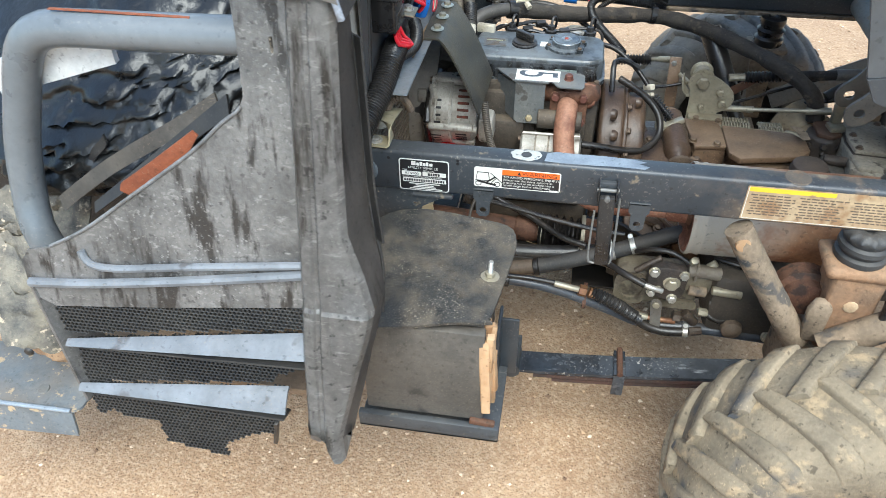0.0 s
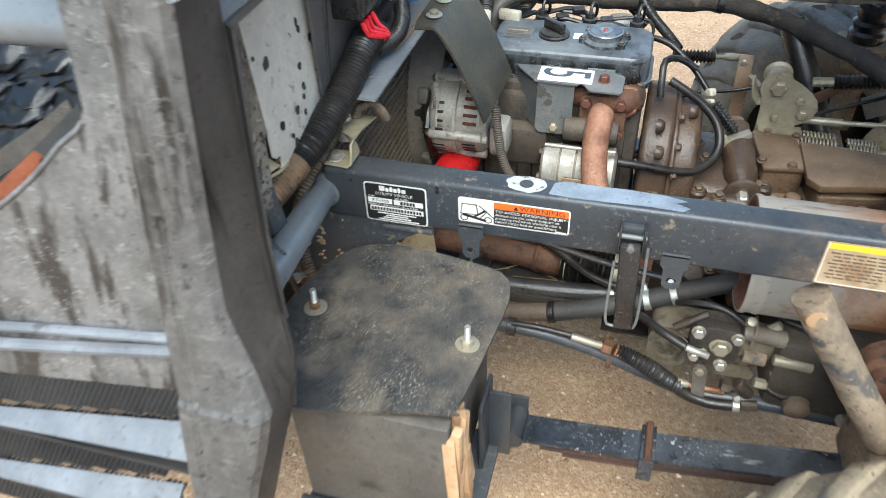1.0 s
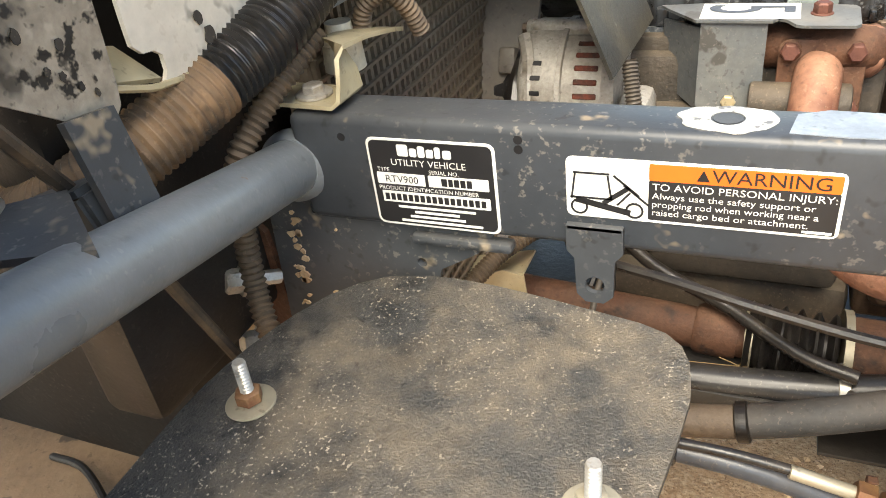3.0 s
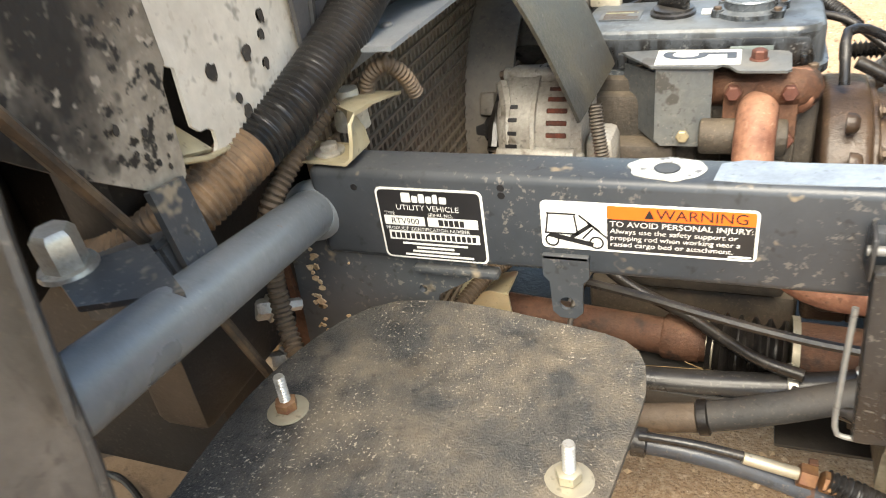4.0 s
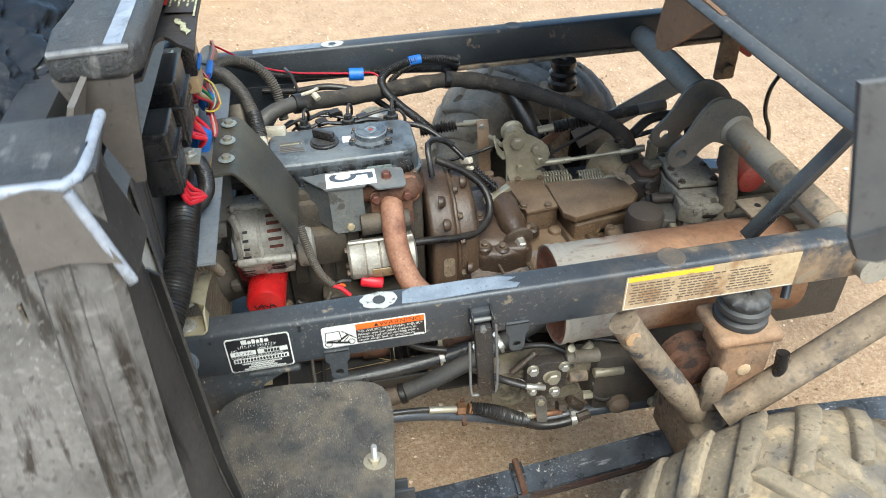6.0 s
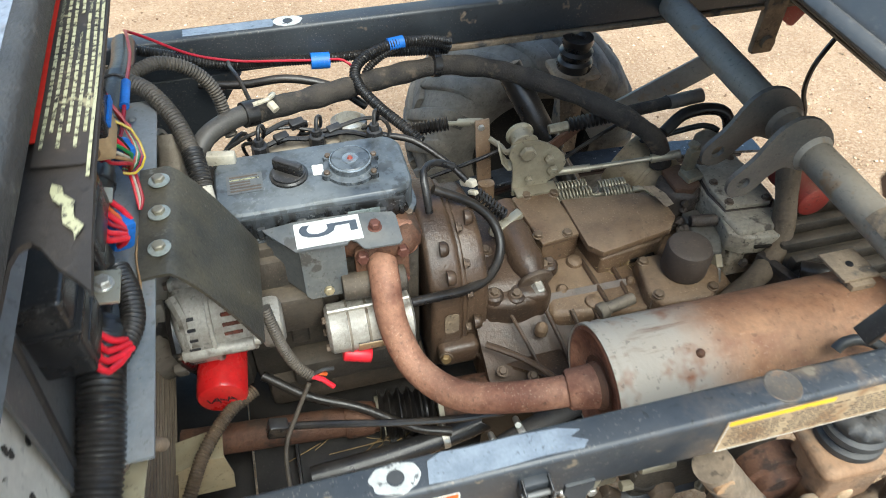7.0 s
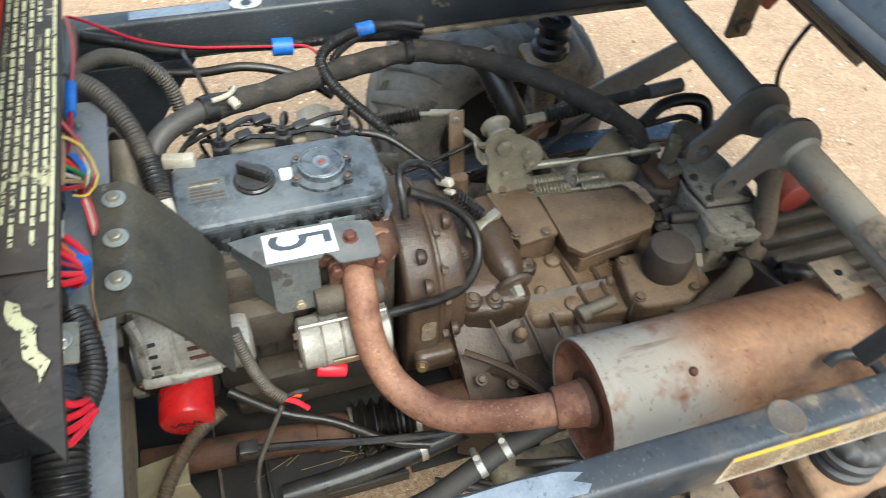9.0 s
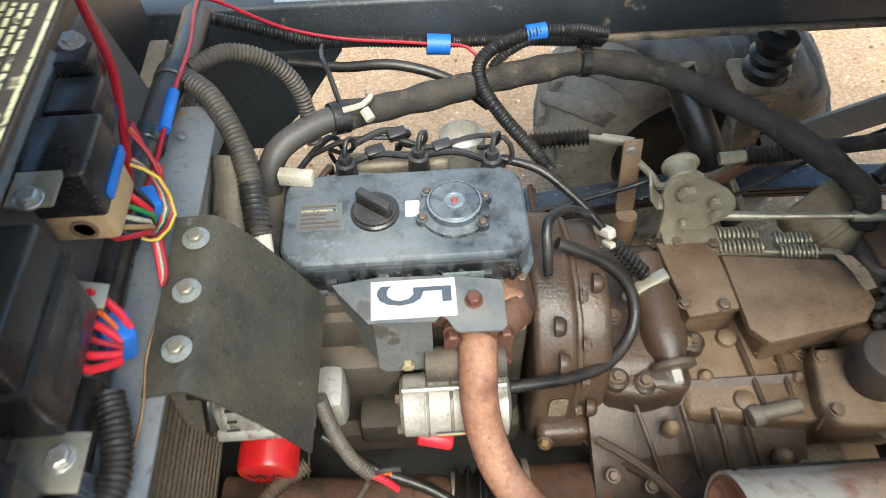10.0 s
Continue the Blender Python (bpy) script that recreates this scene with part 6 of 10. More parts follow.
def build_alternator():
    t = thing("alternator", "grey cast-aluminium alternator with cooling slots", "alternator", (-0.18, 0.40, 0.56))
    c = Vector((-0.190, 0.432, 0.630))
    bm = B()
    lathe(bm, c + Vector((-0.055, 0, 0)), c + Vector((1, 0, 0)), [(0, 0.042), (0.003, 0.068), (0.009, 0.077), (0.014, 0.079), (0.05, 0.079), (0.055, 0.073), (0.098, 0.071), (0.11, 0.060), (0.112, 0.02)], 40)
    body = part("body", bm, ALU, t)
    for x, long, wide, r, angles in ((0.026, 0.026, 0.0062, 0.0724, (118, 130, 142, 154, 166)), (-0.030, 0.016, 0.0062, 0.0783, (140, 152, 164, 176)), (-0.034, 0.024, 0.005, 0.0783, (205, 214, 223, 232)), (0.022, 0.026, 0.005, 0.0724, (205, 214, 223, 232)), (0.0, 0.02, 0.005, 0.0785, (60, 72, 84))):
        for a in angles:
            bm = B()
            box(bm, c + Vector((x, r * math.cos(radians(a)), r * math.sin(radians(a)))), (long, wide, 0.0022), (a - 90, 0, 0), 0.001, 1)
            part("slot", bm, INK_RUST if x > 0 and a < 200 else INK, t, "dark cooling slot")
    bm = B()
    lathe(bm, c + Vector((-0.006, 0, 0)), c + Vector((1, 0, 0)), [(0, 0.0785), (0.001, 0.081), (0.006, 0.081), (0.007, 0.0785)], 32, False)
    part("joint_ring", bm, ALU, t)
    for a in (100, 185, 250):
        bm = B()
        p = c + Vector((-0.05, 0.076 * math.cos(radians(a)), 0.076 * math.sin(radians(a))))
        rod(bm, p, p + Vector((0.10, 0, 0)), 0.010, seg=12, edge=0.003)
        part("bolt_lug", bm, ALU, t)
        bolt(t, p, (-1, 0, 0), 0.006, 0.006, BOLT)
    bm = B()
    lathe(bm, c + Vector((-0.056, 0, 0)), c + Vector((-1, 0, 0)), [(0, 0.05), (0.006, 0.052), (0.012, 0.04), (0.018, 0.036), (0.024, 0.034), (0.034, 0.036), (0.036, 0.02)], 28)
    part("pulley", bm, BLACK, t)
    for a in (60, 180, 300):
        bm = B()
        a = radians(a + 15)
        rod(bm, c + Vector((-0.052, 0.066 * math.cos(a), 0.066 * math.sin(a))), c + Vector((0.058, 0.066 * math.cos(a), 0.066 * math.sin(a))), 0.008, seg=10)
        part("through_bolt", bm, ALU, t)
    bm = B()
    span(bm, (-0.132, 0.372, 0.575), (-0.095, 0.43, 0.64), 0.012)
    part("rear_housing", bm, ALU, t)
    bm = B()
    tube(bm, [(-0.238, 0.40, 0.70), (-0.228, 0.378, 0.68), (-0.226, 0.362, 0.645), (-0.222, 0.364, 0.61)], 0.009, 8)
    part("adjuster_arm", bm, ALU, t)
    b = thing("drive_belt", "black rubber engine drive belt", "belt", (-0.245, 0.45, 0.6))
    bm = B()
    tube(bm, [(-0.245, 0.36, 0.63), (-0.245, 0.385, 0.66), (-0.245, 0.43, 0.668), (-0.245, 0.56, 0.66), (-0.245, 0.63, 0.62), (-0.245, 0.63, 0.57), (-0.245, 0.58, 0.43), (-0.245, 0.52, 0.40), (-0.245, 0.46, 0.44), (-0.245, 0.375, 0.59), (-0.245, 0.36, 0.63)], 0.009, 8)
    part("belt", bm, HOSE, b)


INK_RUST = surface("rusty_slot", (66, 44, 36), (120, 62, 46), 60, 0.8, relief=0.1)
build_alternator()


def build_oil_filter(name, p, q, r, mat, label, scrawl=True):
    t = thing(name, label, "oil filter", p)
    p, q = Vector(p), Vector(q)
    d = (q - p).length
    bm = B()
    lathe(bm, p, q, [(0, r * 0.8), (0.002, r * 0.93), (0.007, r), (d - 0.012, r), (d - 0.010, r * 1.03), (d, r * 1.03)], 36)
    can = part("can", bm, mat, t)
    if scrawl:
        ax = (q - p).normalized()
        m = Matrix.Translation(p - ax * 0.0006) @ (-ax).to_track_quat("Z", "Y").to_matrix().to_4x4()
        for k, (u, w, a) in enumerate(((-0.02, 0.012, 20), (-0.013, 0.014, -35), (-0.005, 0.015, 15), (0.002, 0.012, 60), (0.009, 0.014, -15), (0.017, 0.012, 35), (-0.009, 0.010, 80), (0.013, 0.009, 80))):
            bm = B()
            box(bm, (0, 0, 0), (0.0022, w, 0.0006))
            bmesh.ops.transform(bm, matrix=m @ pose(u, 0, 0, 0, 0, a), verts=bm.verts)
            part("marker_stroke", bm, INK, can)


build_oil_filter("oil_filter", (-0.206, 0.342, 0.519), (-0.200, 0.44, 0.522), 0.038, RED, "bright red oil filter with black marker scrawl")
build_oil_filter("hydraulic_filter", (0.875, 0.46, 0.575), (0.875, 0.56, 0.575), 0.034, RED_DARK, "dusty dark red hydraulic filter", False)


def build_starter():
    t = thing("starter_motor", "silver cylindrical starter motor beside the engine block", "starter motor", (0.03, 0.42, 0.51))
    bm = B()
    lathe(bm, (-0.035, 0.412, 0.548), (1, 0.412, 0.548), [(0, 0.012), (0.001, 0.034), (0.006, 0.040), (0.03, 0.041), (0.033, 0.043), (0.036, 0.041), (0.115, 0.041), (0.118, 0.045), (0.135, 0.045), (0.14, 0.03)], 32)
    part("body", bm, ALU, t)
    bm = B()
    rod(bm, (-0.03, 0.41, 0.592), (0.10, 0.41, 0.592), 0.0035)
    part("through_bolt", bm, BOLT_BRIGHT, t)
    bm = B()
    rod(bm, (0.0, 0.43, 0.62), (0.10, 0.43, 0.62), 0.022, seg=20, edge=0.004)
    part("solenoid", bm, BLOCK, t)
    bm = B()
    box(bm, (0.035, 0.372, 0.538), (0.05, 0.002, 0.03), (20, 0, 0), 0.0005)
    part("rating_label", bm, DECAL_MUD, t)
    for x, r in ((-0.002, 0.0425), (0.028, 0.0425), (0.078, 0.0425)):
        part("case_band", lathe(B(), (x, 0.412, 0.548), (1, 0.412, 0.548), [(0, 0.0405), (0.001, r), (0.004, r), (0.005, 0.0405)], 32, False), ALU_DIRTY, t)
    for a in (100, 200, 300):
        q = Vector((-0.034, 0.412 + 0.03 * math.cos(radians(a)), 0.548 + 0.03 * math.sin(radians(a))))
        bolt(t, q, (-1, 0, 0), 0.006, 0.006, BOLT)
    part("terminal_cover", box(B(), (0.07, 0.385, 0.60), (0.03, 0.02, 0.02), (0, 0, 10), 0.004), BLACK, t)
    bm = B()
    box(bm, (0.035, 0.3705, 0.548), (0.05, 0.002, 0.009), (20, 0, 0), 0.0005)
    part("label_band", bm, INK, t)
    bm = B()
    rod(bm, (-0.015, 0.385, 0.515), (0.03, 0.378, 0.505), 0.013, seg=14, edge=0.004)
    part("red_boot", bm, PINK, t, "red rubber terminal boot")


build_starter()


# ---- exhaust ----
def build_exhaust():
    t = thing("exhaust_pipe", "rusty bent exhaust down pipe bolted to the manifold", "exhaust pipe", (0.1, 0.35, 0.5))
    bm = B()
    tube(bm, [(0.066, 0.455, 0.652), (0.065, 0.432, 0.650), (0.064, 0.411, 0.641), (0.063, 0.396, 0.624), (0.064, 0.380, 0.598), (0.070, 0.358, 0.566), (0.086, 0.322, 0.535), (0.115, 0.280, 0.527), (0.15, 0.247, 0.533), (0.20, 0.222, 0.549), (0.255, 0.203, 0.566), (0.33, 0.190, 0.58)], 0.0235, 24, 0.012)
    part("pipe", bm, RUST, t)
    bm = B()
    prism(bm, rounded(-0.042, -0.042, 0.042, 0.036, 0.014, 4), 0.011, pose(0.067, 0.450, 0.648, 84, 0, 0), 0.002, 2)
    part("flange", bm, RUST_DARK, t, "rusted square flange")
    for dx in (-0.031, 0.031):
        for dz in (-0.034, 0.026):
            bolt(t, (0.067 + dx, 0.441, 0.648 + dz), (0, -1, 0.1), 0.0095, 0.015, BOLT_RUST, 0.0115, RUST_DARK)
    m = thing("muffler", "large rusty cylindrical muffler with a grey front end", "muffler", (0.54, 0.19, 0.487))
    bm = B()
    r = 0.092
    lathe(bm, (0.322, 0.19, 0.58), (2, 0.19, 0.58), [(0.003, r - 0.004), (0.001, r - 0.001), (0.001, r + 0.001), (0.004, r + 0.002), (0.010, r + 0.002), (0.013, r), (0.022, r), (0.025, r + 0.0015), (0.029, r + 0.0015), (0.032, r), (0.44, r), (0.45, r + 0.003), (0.46, r), (0.462, 0.08), (0.455, 0.0)], 48, False)
    part("shell", bm, MUFFLER, m)
    bm = B()
    lathe(bm, (0.322, 0.19, 0.58), (2, 0.19, 0.58), [(0.014, 0.001), (0.012, 0.05), (0.007, 0.076), (0.001, 0.084), (0.002, r - 0.002)], 48, False)
    part("front_cap", bm, RUST, m, "rusted dished front cap")
    bm = B()
    lathe(bm, (0.331, 0.19, 0.58), (2, 0.19, 0.58), [(0, 0.045), (0.0, 0.036), (-0.006, 0.035), (-0.012, 0.030)], 24, False)
    part("weld_collar", bm, RUST_DARK, m)
    bm = B()
    lathe(bm, (0.285, 0.197, 0.574), (0.345, 0.188, 0.582), [(0, 0.027), (0.004, 0.03), (0.05, 0.034), (0.055, 0.036)], 24)
    part("inlet_stub", bm, RUST, m)
    bm = B()
    box(bm, (0.735, 0.235, 0.682), (0.06, 0.062, 0.005), (-6, 0, 0), 0.001)
    box(bm, (0.735, 0.21, 0.672), (0.04, 0.03, 0.02), (0, 0, 0), 0.002)
    part("mount_tab", bm, DIRT_CLAD, m)
    bm = B()
    lathe(bm, (0.735, 0.235, 0.6852), (0.735, 0.235, 1), [(0, 0.006), (0.0008, 0.006)], 12)
    part("tab_hole", bm, INK, m)
    bm = B()
    bmesh.ops.create_uvsphere(bm, u_segments=10, v_segments=6, radius=0.007, matrix=pose(0.452, 0.155, 0.664))
    part("rivet", bm, RUST_DARK, m)
    for pts in ([(0.638, 0.115, 0.662), (0.65, 0.118, 0.672), (0.675, 0.113, 0.676), (0.70, 0.095, 0.668), (0.71, 0.07, 0.65), (0.70, 0.05, 0.62)],):
        bm = B()
        tube(bm, pts, 0.008, 10)
        part("hanger_hook", bm, FRAME_DARK, m, "dark bent rubber hanger hook")


build_exhaust()


# ---- gearbox and linkage ----
def build_gearbox():
    g = thing("gearbox", "brown oil-soaked cast transmission case with ribs and bolts", "gearbox", (0.45, 0.52, 0.25))
    # flywheel housing: an arched casting across the bay, stepped in two
    arch = [(0.44, 0.34), (0.425, 0.43), (0.43, 0.52), (0.447, 0.572), (0.485, 0.612), (0.535, 0.633), (0.60, 0.636), (0.66, 0.615), (0.70, 0.57), (0.72, 0.50), (0.72, 0.34)]
    part("flywheel_housing", prism(B(), arch, 0.058, pose(0.142, 0, 0) @ YZ, 0.010), GEARBOX_OILY, g)
    inner = [(0.575 + (y - 0.575) * 0.93, 0.36 + (z - 0.36) * 0.94) for y, z in arch]
    part("clutch_housing", prism(B(), inner, 0.052, pose(0.198, 0, 0) @ YZ, 0.014), GEARBOX_OILY, g)
    part("housing_seam", prism(B(), [(0.575 + (y - 0.575) * 0.965, 0.36 + (z - 0.36) * 0.972) for y, z in arch], 0.009, pose(0.199, 0, 0) @ YZ, 0.003), GEARBOX_OILY, g)
    for y, z, x in ((0.438, 0.585, 0.175), (0.47, 0.622, 0.17), (0.428, 0.47, 0.222), (0.44, 0.40, 0.165), (0.53, 0.625, 0.228)):
        part("casting_pad", lathe(B(), (x - 0.004, y, z), (x + 1, y - 0.1, z), [(0, 0.013), (0.008, 0.013), (0.013, 0.010), (0.015, 0.006)], 14), GEARBOX_OILY, g)
    for y, z in ((0.432, 0.545), (0.458, 0.592), (0.428, 0.46), (0.51, 0.626), (0.58, 0.636)):
        bolt(g, (0.208, y + 0.004, z - 0.006), (1, -0.2, 0.2), 0.007, 0.008, BOLT, 0.0095, BOLT)
    part("pale_stain", prism(B(), rounded(0.165, 0.455, 0.19, 0.505, 0.008, 3), 0.0012, pose(0, 0.4255, 0, 90, 0, 0), 0), DIRT_CLAD, g, "flaked dry mud on the housing")
    # lower lug at the foot of the housing
    part("foot_lug", box(B(), (0.19, 0.425, 0.405), (0.075, 0.04, 0.05), (0, 0, 0), 0.012, 3), GEARBOX_OILY, g)
    bolt(g, (0.163, 0.404, 0.415), (-0.4, -1, 0.1), 0.009, 0.010, BRASSY_BOLT, 0.012, BOLT)
    # intermediate casing with the bolts round its flange
    part("middle_case", prism(B(), [(0.24, 0.44), (0.30, 0.425), (0.37, 0.44), (0.37, 0.69), (0.24, 0.69)], 0.24, pose(0, 0, 0.255), 0.016), GEARBOX_OILY, g)
    part("case_hump", prism(B(), [(0.43, 0.42), (0.44, 0.475), (0.47, 0.505), (0.53, 0.515), (0.62, 0.515), (0.66, 0.48), (0.67, 0.42)], 0.085, pose(0.245, 0, 0) @ YZ, 0.012), GEARBOX_OILY, g)
    for p in ((0.262, 0.455, 0.503), (0.272, 0.545, 0.517), (0.300, 0.448, 0.498), (0.385, 0.51, 0.492), (0.257, 0.60, 0.516)):
        part("flange_pad", lathe(B(), (p[0], p[1], p[2] - 0.02), (p[0], p[1], p[2] + 1), [(0, 0.018), (0.016, 0.017), (0.02, 0.013)], 14), GEARBOX_OILY, g)
        bolt(g, p, (0, -0.15, 1), 0.008, 0.009, BOLT, 0.011, BOLT)
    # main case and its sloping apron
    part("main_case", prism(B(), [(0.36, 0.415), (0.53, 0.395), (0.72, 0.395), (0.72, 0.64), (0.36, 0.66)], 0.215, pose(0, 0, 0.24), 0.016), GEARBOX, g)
    bm = B()
    skin(bm, lambda u, v: (0.225 + 0.31 * u, 0.462 - 0.15 * v + 0.04 * u * v, 0.462 - 0.075 * v - 0.010 * math.sin(u * 5) * v - 0.012 * (u > 0.45) * v), 20, 10, 0.012)
    part("apron", bm, GEARBOX_OILY, g)
    for a, b, r in (((0.462, 0.53, 0.456), (0.470, 0.415, 0.452), 0.0075), ((0.512, 0.525, 0.456), (0.513, 0.43, 0.452), 0.0075), ((0.352, 0.425, 0.462), (0.372, 0.335, 0.412), 0.006), ((0.398, 0.42, 0.458), (0.414, 0.335, 0.410), 0.006), ((0.44, 0.415, 0.456), (0.458, 0.345, 0.412), 0.006), ((0.285, 0.44, 0.468), (0.318, 0.325, 0.412), 0.005)):
        a, b = Vector(a), Vector(b)
        part("case_rib", tube(B(), [a, (a + b) / 2 + Vector((0, 0, 0.003)), b], r * 0.68, 8), GEARBOX_OILY, g)
    # triangular web that runs from the housing foot to the case
    part("corner_web", prism(B(), [(0.205, 0.44), (0.215, 0.395), (0.232, 0.372), (0.262, 0.355), (0.30, 0.322), (0.355, 0.255), (0.385, 0.235), (0.395, 0.27), (0.37, 0.35), (0.34, 0.43), (0.27, 0.45)], 0.008, pose(0, 0.02, 0.463, -10, 0, 0), 0.003, 2), GEARBOX_OILY, g)
    tri = [(0.228, 0.375), (0.262, 0.352), (0.30, 0.32), (0.355, 0.252)]
    part("web_rim", tube(B(), [(x, y + 0.012, 0.458 - 0.174 * (0.40 - y)) for x, y in tri], 0.006, 8), GEARBOX_OILY, g)
    part("web_wall", prism(B(), [(0.225, 0.30), (0.36, 0.30), (0.352, 0.425), (0.30, 0.44), (0.25, 0.452), (0.225, 0.455)], 0.010, pose(0, 0.40, 0, 90, 0, -28), 0.003, 2), BROWN_BLACK, g, "dark wall below the web")
    for x, y, z, r in ((0.447, 0.53, 0.458, 0.016), (0.445, 0.43, 0.455, 0.017), (0.49, 0.36, 0.42, 0.013), (0.335, 0.40, 0.452, 0.012), (0.53, 0.46, 0.456, 0.010), (0.40, 0.47, 0.456, 0.012)):
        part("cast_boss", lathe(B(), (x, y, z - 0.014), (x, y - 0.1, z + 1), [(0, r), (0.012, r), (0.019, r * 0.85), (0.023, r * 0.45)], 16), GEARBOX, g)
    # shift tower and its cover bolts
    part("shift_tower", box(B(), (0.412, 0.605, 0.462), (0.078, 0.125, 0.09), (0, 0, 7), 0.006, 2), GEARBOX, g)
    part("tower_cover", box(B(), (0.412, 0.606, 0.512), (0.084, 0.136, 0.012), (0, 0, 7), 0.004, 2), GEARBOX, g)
    for x, y in ((0.392, 0.664), (0.446, 0.657), (0.377, 0.556), (0.432, 0.548)):
        bolt(g, (x, y, 0.518), (0, 0, 1), 0.0085, 0.008, BOLT_BROWN, 0.0105, BOLT_BROWN)
    bolt(g, (0.372, 0.507, 0.492), (0, -0.2, 1), 0.009, 0.009, BOLT_BROWN, 0.0125, BOLT)
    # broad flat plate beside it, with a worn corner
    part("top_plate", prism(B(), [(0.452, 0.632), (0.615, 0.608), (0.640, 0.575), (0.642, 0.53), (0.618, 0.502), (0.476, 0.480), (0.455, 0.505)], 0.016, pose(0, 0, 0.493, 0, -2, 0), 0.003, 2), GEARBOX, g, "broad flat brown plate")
    part("plate_wear", prism(B(), [(0.60, 0.60), (0.622, 0.596), (0.634, 0.57), (0.636, 0.54), (0.618, 0.535), (0.612, 0.57)], 0.0008, pose(0, 0, 0.5325, 0, -2, 0), 0), DIRT_CLAD, g, "worn pale corner of the plate")
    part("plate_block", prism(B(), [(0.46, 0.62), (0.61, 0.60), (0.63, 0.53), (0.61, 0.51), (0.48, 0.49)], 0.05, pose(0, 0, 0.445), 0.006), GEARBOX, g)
    for x, y in ((0.50, 0.627), (0.55, 0.62), (0.475, 0.615)):
        bolt(g, (x, y, 0.512), (0, 0, 1), 0.006, 0.006, BOLT_BROWN)
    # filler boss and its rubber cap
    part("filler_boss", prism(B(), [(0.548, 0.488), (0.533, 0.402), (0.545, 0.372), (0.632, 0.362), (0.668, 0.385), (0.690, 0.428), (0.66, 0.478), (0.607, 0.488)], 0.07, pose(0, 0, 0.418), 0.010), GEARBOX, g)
    for p in ((0.556, 0.472), (0.549, 0.392), (0.652, 0.385)):
        bolt(g, (*p, 0.488), (0, 0, 1), 0.009, 0.007, BOLT_BROWN, 0.011, BOLT_BROWN)
    part("breather_cap", lathe(B(), (0.618, 0.437, 0.486), (0.618, 0.437, 1), [(0, 0.036), (0.006, 0.040), (0.012, 0.0415), (0.055, 0.0415), (0.064, 0.038), (0.067, 0.032), (0.067, 0.001)], 32), CAP_BROWN, g, "dark rubber filler cap")
    part("lead_clip", skin(B(), lambda u, v: (0.60 + 0.05 * u, 0.352 + 0.02 * v - 0.01 * math.sin(3 * u), 0.478 + 0.014 * math.sin(3.1 * u) - 0.02 * v), 8, 2, 0.003), ZINC_DUSTY, g, "bent dusty clip")
    # detent barrel with its washer and bright bolt
    ax = Vector((0.012, -0.12, -0.034)).normalized()
    p = Vector((0.330, 0.575, 0.532))
    part("detent_barrel", lathe(B(), p - ax * 0.05, p + ax, [(0, 0.024), (0.05, 0.027), (0.065, 0.031), (0.10, 0.029), (0.112, 0.032), (0.135, 0.030), (0.15, 0.023), (0.165, 0.022)], 28), GEARBOX_OILY, g)
    part("barrel_washer", lathe(B(), p + ax * 0.108, p + ax, [(0, 0.030), (0.004, 0.033), (0.009, 0.033), (0.012, 0.028), (0.013, 0.016)], 28), BOLT, g, "thick dusty washer")
    bolt(g, p + ax * 0.118, ax, 0.0125, 0.022, BOLT_BRIGHT)
    part("barrel_base", rod(B(), (0.315, 0.60, 0.42), (0.328, 0.585, 0.55), 0.034, 0.028, 20, 0.006), GEARBOX_OILY, g)
    part("barrel_cheek", prism(B(), [(0.285, 0.47), (0.30, 0.438), (0.36, 0.43), (0.372, 0.50), (0.36, 0.56), (0.30, 0.57)], 0.07, pose(0, 0, 0.43), 0.014), GEARBOX_OILY, g)
    # plug, wire ring, dark recess slabs and flange nuts
    bm = B()
    rod(bm, (0.455, 0.405, 0.458), (0.515, 0.412, 0.466), 0.011, seg=14, edge=0.003)
    rod(bm, (0.443, 0.402, 0.456), (0.462, 0.406, 0.459), 0.016, seg=14, edge=0.005)
    part("case_plug", bm, ALU_DIRTY, g, "dull aluminium plug")
    for x, y, z in ((0.30, 0.332, 0.412), (0.40, 0.335, 0.408), (0.52, 0.345, 0.41), (0.247, 0.345, 0.425)):
        bolt(g, (x, y, z), (0, -0.3, 1), 0.0075, 0.007, BOLT, 0.0105, BOLT)
    # Near-black slabs stand in for the depth of the recesses.
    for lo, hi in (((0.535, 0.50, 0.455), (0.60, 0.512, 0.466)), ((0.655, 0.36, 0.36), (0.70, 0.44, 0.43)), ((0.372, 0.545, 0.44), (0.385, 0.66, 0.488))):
        part("recess", span(B(), lo, hi, 0.002), BROWN_BLACK, g, "dark slab marking a recess")
    part("wire_ring", tube(B(), [(0.53, 0.38, 0.455), (0.54, 0.392, 0.48), (0.553, 0.397, 0.487), (0.56, 0.382, 0.472), (0.552, 0.37, 0.456)], 0.0016, 6), BOLT, g)
    rng = random.Random(17)
    bm = B()
    for k in range(14):
        x, y, a, q = rng.uniform(0.49, 0.55), rng.uniform(0.475, 0.505), rng.uniform(0, 3.1), rng.uniform(0.012, 0.04)
        tube(bm, [(x, y, 0.462), (x + q * math.cos(a), y + 0.4 * q * math.sin(a), 0.464 + rng.uniform(0, 0.012))], 0.0008, 4, straight=True)
    part("straw_wisps", bm, STRAW, g, "dry grass caught beside the plate")
    return g


